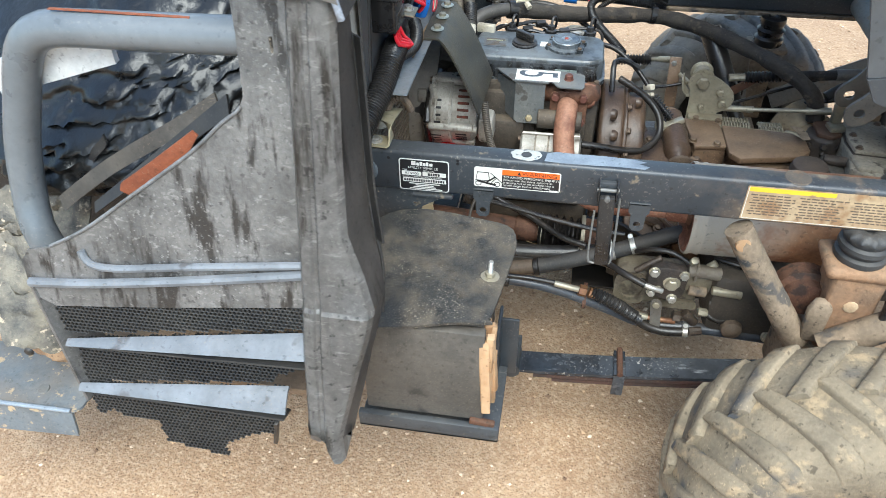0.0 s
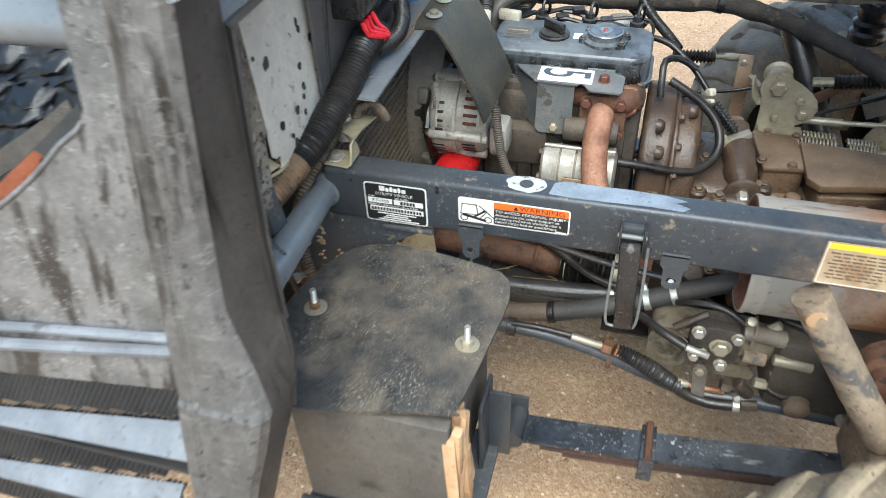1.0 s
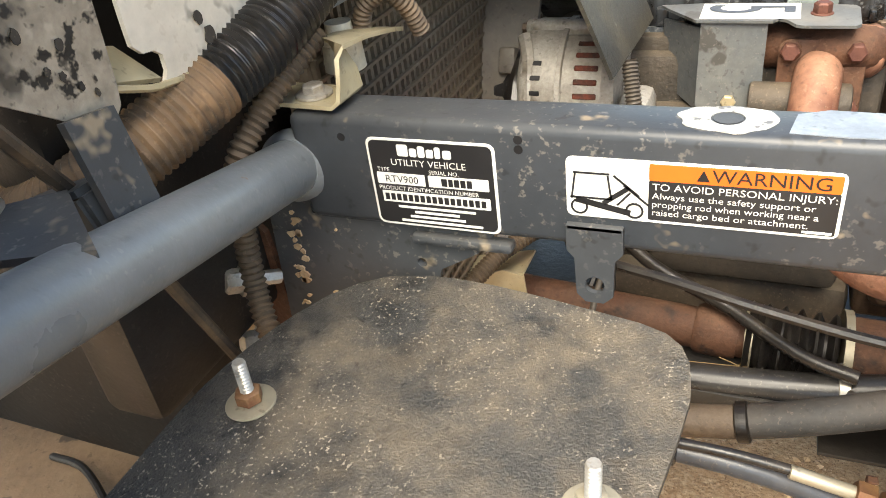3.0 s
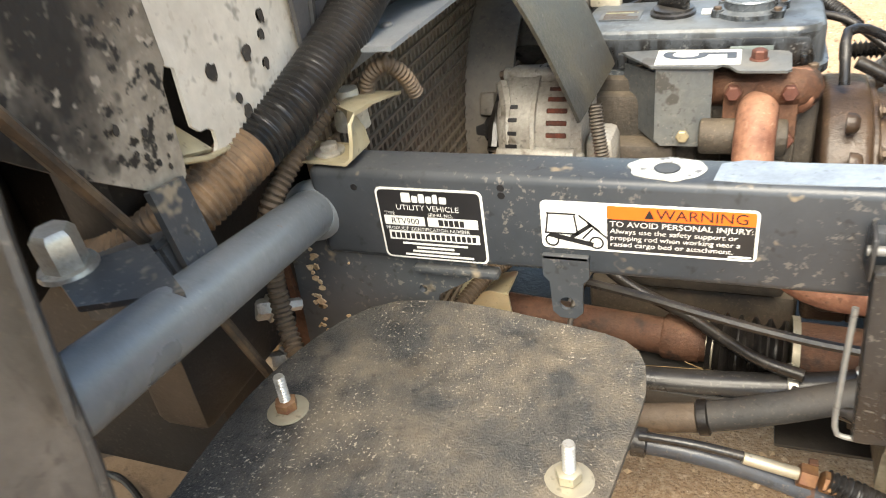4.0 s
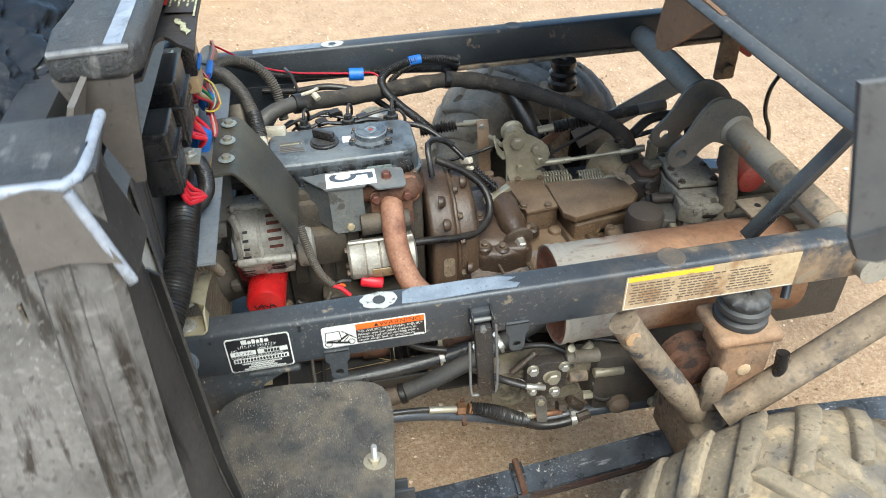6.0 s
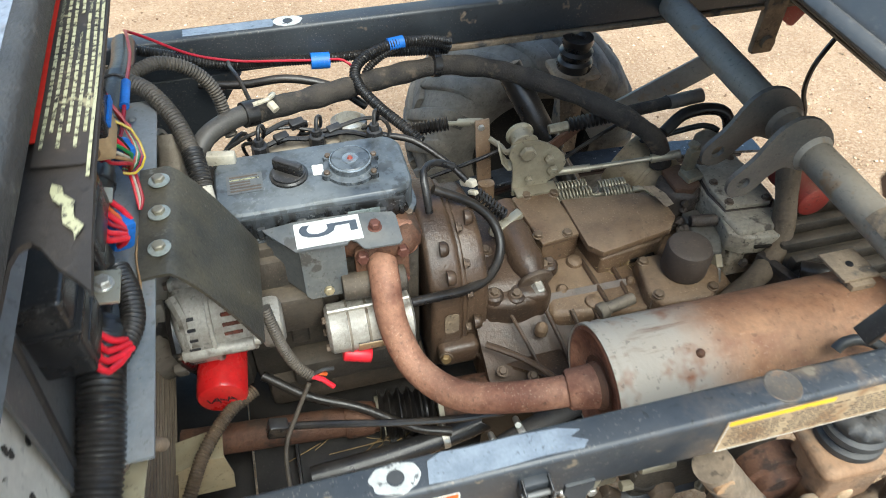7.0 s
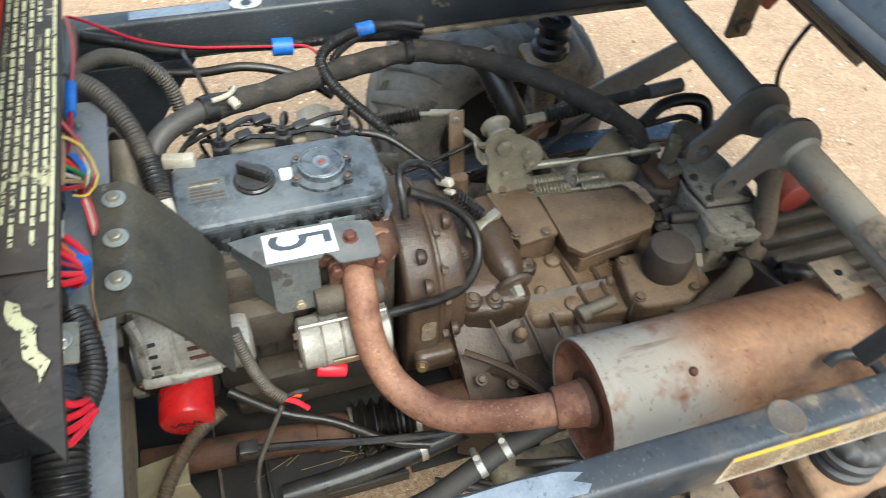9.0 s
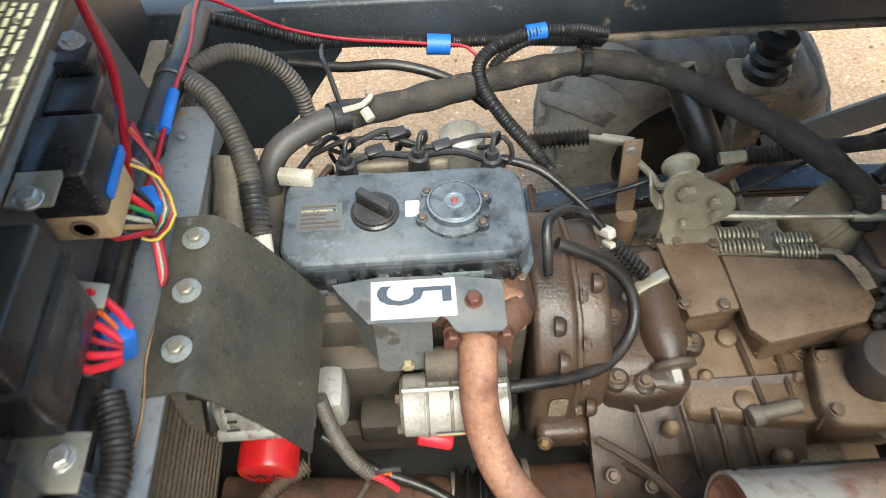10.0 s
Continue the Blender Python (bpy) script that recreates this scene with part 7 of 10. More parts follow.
BROWN_BLACK = surface("brown_black", (20, 17, 15), (32, 27, 23), 20, 0.4, 0.0, 0.2, (70, 60, 48), 0.2, 8)
CAP_BROWN = surface("oily_rubber_cap", (58, 50, 46), (72, 62, 56), 12, 0.6, 0.0, 0.3, (110, 96, 80), 0.1, 8)
BRASSY_BOLT = surface("yellowed_bolt", (158, 134, 92), (124, 98, 66), 40, 0.45, 0.4, 0.1, relief=0.1)
BOLT_BROWN = surface("brown_dusted_bolt", (126, 106, 86), (98, 80, 62), 40, 0.5, 0.2, 0.3, relief=0.1)
build_gearbox()


def build_linkage():
    t = thing("shift_linkage", "zinc-plated shift lever plates, rods and springs on the gearbox", "linkage", (0.42, 0.68, 0.51))
    # big lever plate
    bm = B()
    out = [(-0.045, 0.0), (0.024, 0.0), (0.028, 0.022), (0.044, 0.030), (0.058, 0.044), (0.063, 0.060), (0.058, 0.078), (0.044, 0.094), (0.024, 0.108), (0.002, 0.119), (-0.02, 0.124), (-0.04, 0.120), (-0.052, 0.108), (-0.054, 0.092), (-0.047, 0.076), (-0.045, 0.05)]
    plate(bm, out, 0.006, pose(0.415, 0.690, 0.505, 84, 0, 0))
    part("lever_plate", bm, ZINC_DUSTY, t, "dusty zinc lever plate")
    bm = B()
    box(bm, (0.415, 0.676, 0.52), (0.085, 0.03, 0.006), (0, 0, 0), 0.001)
    part("plate_foot", bm, ZINC_DUSTY, t)
    ax = Vector((0, -1, -0.1)).normalized()
    bm = B()
    lathe(bm, (0.394, 0.74, 0.615), (0.394, 0.0, 0.54), [(0, 0.018), (0.001, 0.027), (0.005, 0.028), (0.009, 0.022), (0.022, 0.020), (0.030, 0.022), (0.034, 0.028), (0.038, 0.027), (0.040, 0.012)], 28)
    part("roller", bm, ZINC_DUSTY, t, "grooved zinc roller")
    # bent ear that hooks round the cable end
    bm = B()
    ear = [Vector(q) for q in ((0.345, 0.712, 0.600), (0.350, 0.704, 0.575), (0.362, 0.698, 0.560), (0.378, 0.696, 0.562), (0.384, 0.694, 0.580))]
    skin(bm, lambda u, v: ear[round(u * 4)] + Vector((0.004 * v, 0.022 * v, 0.008 * v)), 4, 2, 0.004)
    part("hook_ear", bm, ZINC_DUSTY, t, "bent zinc ear")
    for p, r in (((0.394, 0.688, 0.608), 0.016), ((0.44, 0.688, 0.585), 0.009), ((0.45, 0.688, 0.555), 0.011), ((0.40, 0.684, 0.545), 0.007)):
        bolt(t, p, ax, r, 0.01, ZINC_DUSTY)
    part("rear_lever", prism(B(), [(-0.012, 0.0), (0.03, 0.03), (0.10, 0.075), (0.108, 0.062), (0.04, 0.012), (0.004, -0.014)], 0.008, pose(0.455, 0.765, 0.535, 84, 0, 0), 0.002, 2), RUST_DARK, t, "rusty bar behind the lever plate")
    # slim upright lever with clevis
    bm = B()
    box(bm, (0.332, 0.765, 0.565), (0.03, 0.006, 0.13), (-14, 0, 2), 0.002)
    part("upright_lever", bm, GEARBOX, t)
    bm = B()
    rod(bm, (0.335, 0.74, 0.50), (0.335, 0.73, 0.42), 0.017, seg=14)
    part("lever_shaft", bm, GEARBOX, t)
    bolt(t, (0.328, 0.775, 0.615), (0, -1, -0.2), 0.007, 0.006, BOLT_BRIGHT)
    bm = B()
    tube(bm, [(0.345, 0.775, 0.585), (0.36, 0.745, 0.585), (0.365, 0.72, 0.588), (0.385, 0.715, 0.60)], 0.006, 8)
    part("hook_rod", bm, ZINC_DUSTY, t)
    # bellows cable to the clevis
    bm = B()
    tube(bm, [(0.185, 0.83, 0.588), (0.275, 0.825, 0.596)], 0.0155, 14, pitch=0.0075, depth=0.006)
    part("bellows", bm, HOSE, t, "black ribbed cable bellows")
    bm = B()
    rod(bm, (0.272, 0.825, 0.596), (0.305, 0.800, 0.610), 0.005)
    rod(bm, (0.293, 0.81, 0.606), (0.335, 0.785, 0.618), 0.008, seg=10)
    part("clevis", bm, ZINC, t)
    # long push rod to the pump arm
    bm = B()
    rod(bm, (0.46, 0.70, 0.535), (0.53, 0.685, 0.545), 0.008)
    rod(bm, (0.52, 0.687, 0.543), (0.69, 0.652, 0.572), 0.0052)
    rod(bm, (0.645, 0.661, 0.564), (0.70, 0.65, 0.574), 0.009)
    part("push_rod", bm, ZINC, t)
    for z, y in ((0.505, 0.665), (0.508, 0.64)):
        bm = B()
        coil(bm, (0.45, y + 0.02, z), (0.525, y + 0.012, z + 0.004), 0.011, 0.0024, 11)
        part("return_spring", bm, ZINC_DUSTY, t, "coil return spring")
        bm = B()
        coil(bm, (0.545, y, z + 0.004), (0.60, y - 0.006, z + 0.008), 0.011, 0.0024, 9)
        part("return_spring", bm, ZINC_DUSTY, t)
    bm = B()
    box(bm, (0.53, 0.64, 0.50), (0.16, 0.006, 0.024), (0, -3, -5), 0.001)
    rod(bm, (0.44, 0.655, 0.505), (0.62, 0.632, 0.515), 0.004)
    part("spring_guide", bm, ZINC_DUSTY, t)
    bm = B()
    tube(bm, [(0.605, 0.635, 0.515), (0.63, 0.63, 0.515), (0.648, 0.615, 0.495), (0.655, 0.61, 0.47)], 0.006, 8)
    part("bent_rod", bm, ZINC_DUSTY, t)
    # throttle clip and cable spring
    bm = B()
    box(bm, (0.322, 0.572, 0.552), (0.058, 0.018, 0.012), (0, -20, 18), 0.002)
    part("cable_clip", bm, ZINC, t, "bright zinc cable clip")
    bm = B()
    plate(bm, [(0.014 * math.cos(k * 0.4), 0.014 * math.sin(k * 0.4)) for k in range(16)], 0.004, pose(0.292, 0.56, 0.552, 70, 0, 20), [(0, 0, 0.008)])
    part("cable_ring", bm, ZINC, t)
    bm = B()
    coil(bm, (0.272, 0.61, 0.60), (0.318, 0.578, 0.562), 0.0095, 0.0024, 9)
    part("cable_spring", bm, BLACK, t)
    bm = B()
    rod(bm, (0.272, 0.61, 0.60), (0.318, 0.578, 0.562), 0.005)
    part("cable_core", bm, HOSE, t)


build_linkage()


def build_pump():
    t = thing("hydraulic_pump", "dusty grey hydrostatic pump block with a control arm", "pump", (0.73, 0.52, 0.40))
    part("body", prism(B(), [(0.725, 0.45), (0.83, 0.45), (0.84, 0.50), (0.835, 0.66), (0.73, 0.66), (0.715, 0.56)], 0.125, pose(0, 0, 0.42), 0.008), PUMP, t)
    part("cover_plate", prism(B(), [(0.733, 0.648), (0.812, 0.650), (0.826, 0.61), (0.828, 0.515), (0.815, 0.500), (0.728, 0.508), (0.722, 0.56)], 0.011, pose(0, 0, 0.545), 0.003, 2), PUMP, t, "pale flat cover plate")
    part("cover_gasket", prism(B(), [(0.730, 0.652), (0.815, 0.654), (0.831, 0.61), (0.832, 0.512), (0.817, 0.496), (0.725, 0.504), (0.718, 0.56)], 0.006, pose(0, 0, 0.5395), 0.001, 1), GREASY, t)
    for p in ((0.742, 0.636), (0.806, 0.636), (0.737, 0.575), (0.816, 0.575), (0.738, 0.518), (0.812, 0.512)):
        bolt(t, (*p, 0.556), (0, 0, 1), 0.0065, 0.006, BOLT, 0.009, BOLT)
    # stepped end block below the plate
    part("end_block", prism(B(), [(0.712, 0.462), (0.735, 0.442), (0.80, 0.432), (0.825, 0.45), (0.83, 0.51), (0.72, 0.515)], 0.045, pose(0, 0, 0.490), 0.005), PUMP, t)
    part("end_block_foot", prism(B(), [(0.73, 0.455), (0.81, 0.44), (0.82, 0.51), (0.735, 0.51)], 0.05, pose(0, 0, 0.445), 0.008), GREASY, t)
    part("block_slot", box(B(), (0.775, 0.4345, 0.512), (0.035, 0.006, 0.006), (0, 0, -8), 0.001), BROWN_BLACK, t)
    for x in (0.745, 0.785, 0.812):
        bolt(t, (x, 0.437, 0.475), (0, -1, 0.1), 0.009, 0.008, GREASY)
    # servo housing, rusty on top and greasy round its sides
    part("servo_block", prism(B(), [(0.655, 0.640), (0.70, 0.655), (0.722, 0.64), (0.724, 0.582), (0.695, 0.562), (0.655, 0.575), (0.640, 0.605)], 0.115, pose(0, 0, 0.425), 0.012), GREASY, t, "greasy black servo block")
    part("servo_cap", prism(B(), [(0.662, 0.640), (0.70, 0.650), (0.716, 0.636), (0.718, 0.585), (0.695, 0.570), (0.662, 0.582)], 0.012, pose(0, 0, 0.538), 0.004, 2), SERVO_RUST, t, "rust-brown servo cap")
    for a in range(0, 360, 45):
        x, y = 0.678 + 0.042 * math.cos(radians(a)), 0.607 + 0.042 * math.sin(radians(a))
        bolt(t, (x, y, 0.505 - 0.02 * math.sin(radians(a))), (math.cos(radians(a)), math.sin(radians(a)), 0.2), 0.0075, 0.008, GREASY)
    part("control_arm", box(B(), (0.703, 0.618, 0.583), (0.024, 0.017, 0.066), (8, -6, 8), 0.004), ZINC_DUSTY, t, "dusty upright control arm")
    part("arm_foot", box(B(), (0.705, 0.607, 0.556), (0.036, 0.034, 0.014), (0, 0, 12), 0.004), ZINC_DUSTY, t)
    bolt(t, (0.702, 0.620, 0.616), (0.05, 0, 1), 0.011, 0.008, ZINC_DUSTY)
    # relief valve: a grey tongue and a dark bar across it
    part("relief_block", prism(B(), [(0.668, 0.455), (0.70, 0.445), (0.728, 0.50), (0.71, 0.565), (0.675, 0.56)], 0.05, pose(0, 0, 0.455, 0, 0, 0), 0.006), STEEL_DULL, t, "dull grey relief block")
    part("relief_bar", rod(B(), (0.672, 0.525, 0.515), (0.728, 0.513, 0.518), 0.012, seg=18, edge=0.003), GREASY, t)
    part("adjuster", rod(B(), (0.695, 0.452, 0.49), (0.690, 0.43, 0.478), 0.011, seg=6, edge=0.001), ZINC_DUSTY, t)
    part("adjuster_pin", rod(B(), (0.692, 0.437, 0.484), (0.683, 0.412, 0.463), 0.006, seg=10), STEEL, t)
    rng = random.Random(23)
    for k in range(10):
        q = Vector((0.655 + rng.uniform(0, 0.03), 0.552 + rng.uniform(-0.03, 0.02), 0.455 + rng.uniform(0, 0.05)))
        part("grease_lump", lathe(B(), q, q + Vector((0, -0.3, 1)), [(0, 0.006), (0.006, 0.009), (0.012, 0.004)], 8), GREASY, t)
    # tan drum behind it, with a strap seam
    a, b = Vector((0.640, 0.765, 0.492)), Vector((0.705, 0.668, 0.455))
    d = (b - a).length
    part("axle_drum", lathe(B(), a, b, [(0, 0.02), (0.002, 0.06), (0.012, 0.066), (d * 0.55, 0.066), (d * 0.56, 0.0685), (d * 0.62, 0.0685), (d * 0.63, 0.066), (d - 0.02, 0.066), (d - 0.004, 0.060), (d, 0.045)], 36), DRUM_TAN, t, "dusty tan round drum")
    part("drum_nipple", tube(B(), [b + Vector((-0.02, -0.02, 0.045)), b + Vector((-0.03, -0.035, 0.062)), b + Vector((-0.045, -0.045, 0.058))], 0.0045, 8), ZINC_DUSTY, t)
    c = thing("rear_axle_cooler", "dark ribbed casting below the pump hoses", "casting", (0.9, 0.4, 0.3))
    part("core", span(B(), (0.80, 0.28, 0.30), (1.05, 0.55, 0.50), 0.01), BLOCK, c)
    for k in range(6):
        part("fin", span(B(), (0.80, 0.29 + 0.042 * k, 0.49), (1.05, 0.31 + 0.042 * k, 0.525), 0.006), BLOCK, c)
    part("hose_joint", rod(B(), (0.80, 0.36, 0.52), (0.835, 0.33, 0.53), 0.018, seg=14, edge=0.004), HOSE, c)
    part("side_web", box(B(), (0.79, 0.37, 0.46), (0.02, 0.13, 0.09), (0, 0, 20), 0.006), GREASY, c)


PUMP = surface("dusty_pump_casting", (176, 166, 148), (144, 134, 118), 12, 0.6, 0.0, 0.3, (150, 136, 116), 0.35, 12, spots=(58, 50, 42), spot_size=26, spot_edge=(0.57, 0.67), fine=0.4, specks=0.6)
GREASY = surface("greasy_casting", (52, 48, 46), (78, 68, 60), 22, 0.5, 0.1, 0.3, (110, 94, 78), 0.6, 8)
DRUM_TAN = surface("tan_dusted_drum", (176, 154, 118), (146, 124, 94), 10, 0.6, 0.0, 0.4, (184, 164, 132), 0.25, 12, spots=(112, 92, 68), spot_size=22, spot_edge=(0.56, 0.68), fine=0.35)
SERVO_RUST = surface("rust_brown_cap", (112, 80, 60), (86, 62, 48), 20, 0.6, 0.1, 0.3, (130, 106, 84), 0.4, 10, fine=0.4)
STEEL_DULL = surface("dull_grey_casting", (108, 108, 104), (84, 82, 78), 16, 0.5, 0.2, 0.35, (126, 114, 98), 0.2, 10, fine=0.35)
build_pump()


# ---- running gear ----
def build_wheel(name, label, centre, side, rubber, rim_material):
    """A wide lugged tyre on a steel rim; its axis lies along y. side: the direction of the outer face."""
    t = thing(name, label, "wheel", (centre[0], centre[1], centre[2] - 0.303))
    R, seg = 0.288, 72
    prof = [(-0.115, 0.158), (-0.128, 0.192), (-0.130, 0.225), (-0.122, 0.252), (-0.104, 0.273), (-0.07, 0.283), (0.0, R), (0.07, 0.283), (0.104, 0.273), (0.122, 0.252), (0.130, 0.225), (0.128, 0.192), (0.115, 0.158)]
    c = Vector(centre)
    bm = B()
    rings = []
    for k in range(seg):
        a = 2 * math.pi * k / seg
        rings.append([bm.verts.new(c + Vector((r * math.sin(a), y, r * math.cos(a)))) for y, r in prof])
    for k in range(seg):
        a, b = rings[k], rings[(k + 1) % seg]
        for j in range(len(prof) - 1):
            bm.faces.new((a[j], b[j], b[j + 1], a[j + 1]))
    # raised herringbone lugs
    def tread_r(y):
        ay = abs(y)
        for (y0, r0), (y1, r1) in zip(prof[6:], prof[7:]):
            if y0 <= ay <= y1:
                return r0 + (r1 - r0) * (ay - y0) / (y1 - y0)
        return 0.25
    part("tyre", bm, rubber, t, angle=45)
    n = 19
    for sgn in (-1, 1):
        bm = B()
        grid = []
        for i in range(11):
            f = i / 10
            yy = max(-0.1295, min(0.1295, sgn * (-0.012 + 0.138 * f)))
            w = 0.028 + 0.016 * f
            ang = 2 * math.pi * (0.5 if sgn > 0 else 0) / n + 0.36 * f
            r = tread_r(yy) - 0.02 * max(0.0, f - 0.9) * 10
            h = 0.015 - 0.006 * f
            row = []
            for da, dr in ((-w / 2 / R - 0.022, -0.006), (-w / 2 / R - 0.004, h * 0.75), (-w / 2 / R + 0.012, h), (w / 2 / R - 0.012, h), (w / 2 / R + 0.004, h * 0.75), (w / 2 / R + 0.022, -0.006)):
                rr = r + dr + 0.0016 * noise.noise(Vector((ang * 30, yy * 40, da * 90)))
                row.append(bm.verts.new(c + Vector((rr * math.sin(ang + da), yy + (0.004 * sgn if dr > 0 and f > 0.85 else 0), rr * math.cos(ang + da)))))
            grid.append(row)
        for g0, g1 in zip(grid, grid[1:]):
            for j in range(5):
                bm.faces.new((g0[j], g0[j + 1], g1[j + 1], g1[j]))
        bm.faces.new(grid[0])
        bm.faces.new(grid[-1][::-1])
        first = part("lug", bm, rubber, t, angle=50)
        hubz = Vector((0, 0, 0.303))
        for k in range(1, n):
            lug = new("lug", first.data)
            turn = Matrix.Rotation(2 * math.pi * k / n, 4, "Y")
            lug.parent, lug.rotation_euler, lug.location = t, (0, 2 * math.pi * k / n, 0), hubz - turn @ hubz
    bm = B()
    for s in (1, -1):
        lathe(bm, c + Vector((0, 0.112 * s, 0)), c + Vector((0, -1 * s, 0)), [(0, 0.172), (0.004, 0.176), (0.01, 0.168), (0.02, 0.150), (0.09, 0.145), (0.095, 0.05)], 40, False)
    part("rim", bm, rim_material, t)
    bm = B()
    lathe(bm, c + Vector((0, -0.02, 0)), c + Vector((0, 1, 0)), [(0, 0.15), (0.004, 0.152), (0.036, 0.152), (0.04, 0.15)], 32)
    part("wheel_disc", bm, rim_material, t)
    bm = B()
    lathe(bm, c + Vector((0, -0.11 * side * -1, 0)) * 1, c + Vector((0, side, 0)), [(0, 0.06), (0.02, 0.055), (0.03, 0.03)], 24)
    part("hub", bm, STEEL, t)


TYRE_FAR = surface("grey_dusty_tyre", (140, 133, 122), (100, 96, 90), 9, 0.85, 0.0, 0.45, (150, 138, 118), 0.4, 12, spots=(44, 44, 45), spot_size=9, spot_edge=(0.58, 0.68), fine=0.35)
# Near-black colour carries the shade inside the far wheel.
RIM_SHADE = surface("shade_black_rim", (20, 20, 21), (30, 29, 28), 9, 0.6, relief=0.1)
build_wheel("tractor_wheel", "wide knobbly tyre caked in pale mud", (0.60, -0.252, 0.302), -1, TYRE, ALU_DIRTY)
build_wheel("tractor_wheel", "far wide tyre, grey and dusty, beyond the frame", (0.56, 1.155, 0.302), 1, TYRE_FAR, RIM_SHADE)


def build_leaf_spring(y, name, label):
    t = thing(name, label, "leaf spring", (0.35, y, 0.22))
    def leaf(x0, x1, dz, mat, lab):
        bm = B()
        rise = lambda x: 0.06 * x + 0.12 * x * x if x < 0.5 else 0.06 - 0.15 * (x - 0.62) ** 2 + 0.00216
        skin(bm, lambda u, v: (x0 + (x1 - x0) * u, y - 0.028 + 0.056 * v, 0.219 - dz + rise(x0 + (x1 - x0) * u)), 20, 2, 0.008)
        part("leaf", bm, mat, t, lab)
    leaf(-0.01, 1.16, -0.030, SPRING, "painted top leaf")
    leaf(0.05, 1.10, -0.019, SPRING_RUST, "rust-edged lower leaf")
    leaf(0.09, 1.06, -0.008, SPRING_RUST, "rust-edged lower leaf")
    bm = B()
    for yy in (y - 0.034, y + 0.03):
        span(bm, (0.216, yy, 0.222), (0.240, yy + 0.005, 0.286), 0.001)
    span(bm, (0.216, y - 0.034, 0.281), (0.240, y + 0.035, 0.287), 0.001)
    part("clip", bm, SPRING, t)
    part("clip_bolt", rod(B(), (0.228, y - 0.037, 0.290), (0.228, y + 0.037, 0.290), 0.0065, seg=8), RUST_DARK, t)
    bm = B()
    rod(bm, (0.0, y - 0.032, 0.256), (0.0, y + 0.032, 0.256), 0.02, seg=16)
    span(bm, (-0.022, y + 0.03, 0.235), (0.018, y + 0.036, 0.30), 0.002)
    part("eye_hanger", bm, FRAME_DARK, t)


build_leaf_spring(0.015, "leaf_spring", "scuffed black leaf spring with a clip under the frame")
build_leaf_spring(0.96, "leaf_spring", "black leaf spring on the far side")


TOWER_MUD = surface("brown_mud_caked_steel", (156, 118, 86), (122, 96, 74), 12, 0.85, 0.0, 0.55, (168, 142, 114), 0.6, 9, spots=(84, 66, 52), spot_size=14, spot_edge=(0.56, 0.66), fine=0.4)
BUMPER = surface("dusty_bumper_rubber", (44, 45, 47), (62, 62, 62), 16, 0.5, 0.0, 0.3, (122, 112, 98), 0.15, 10)


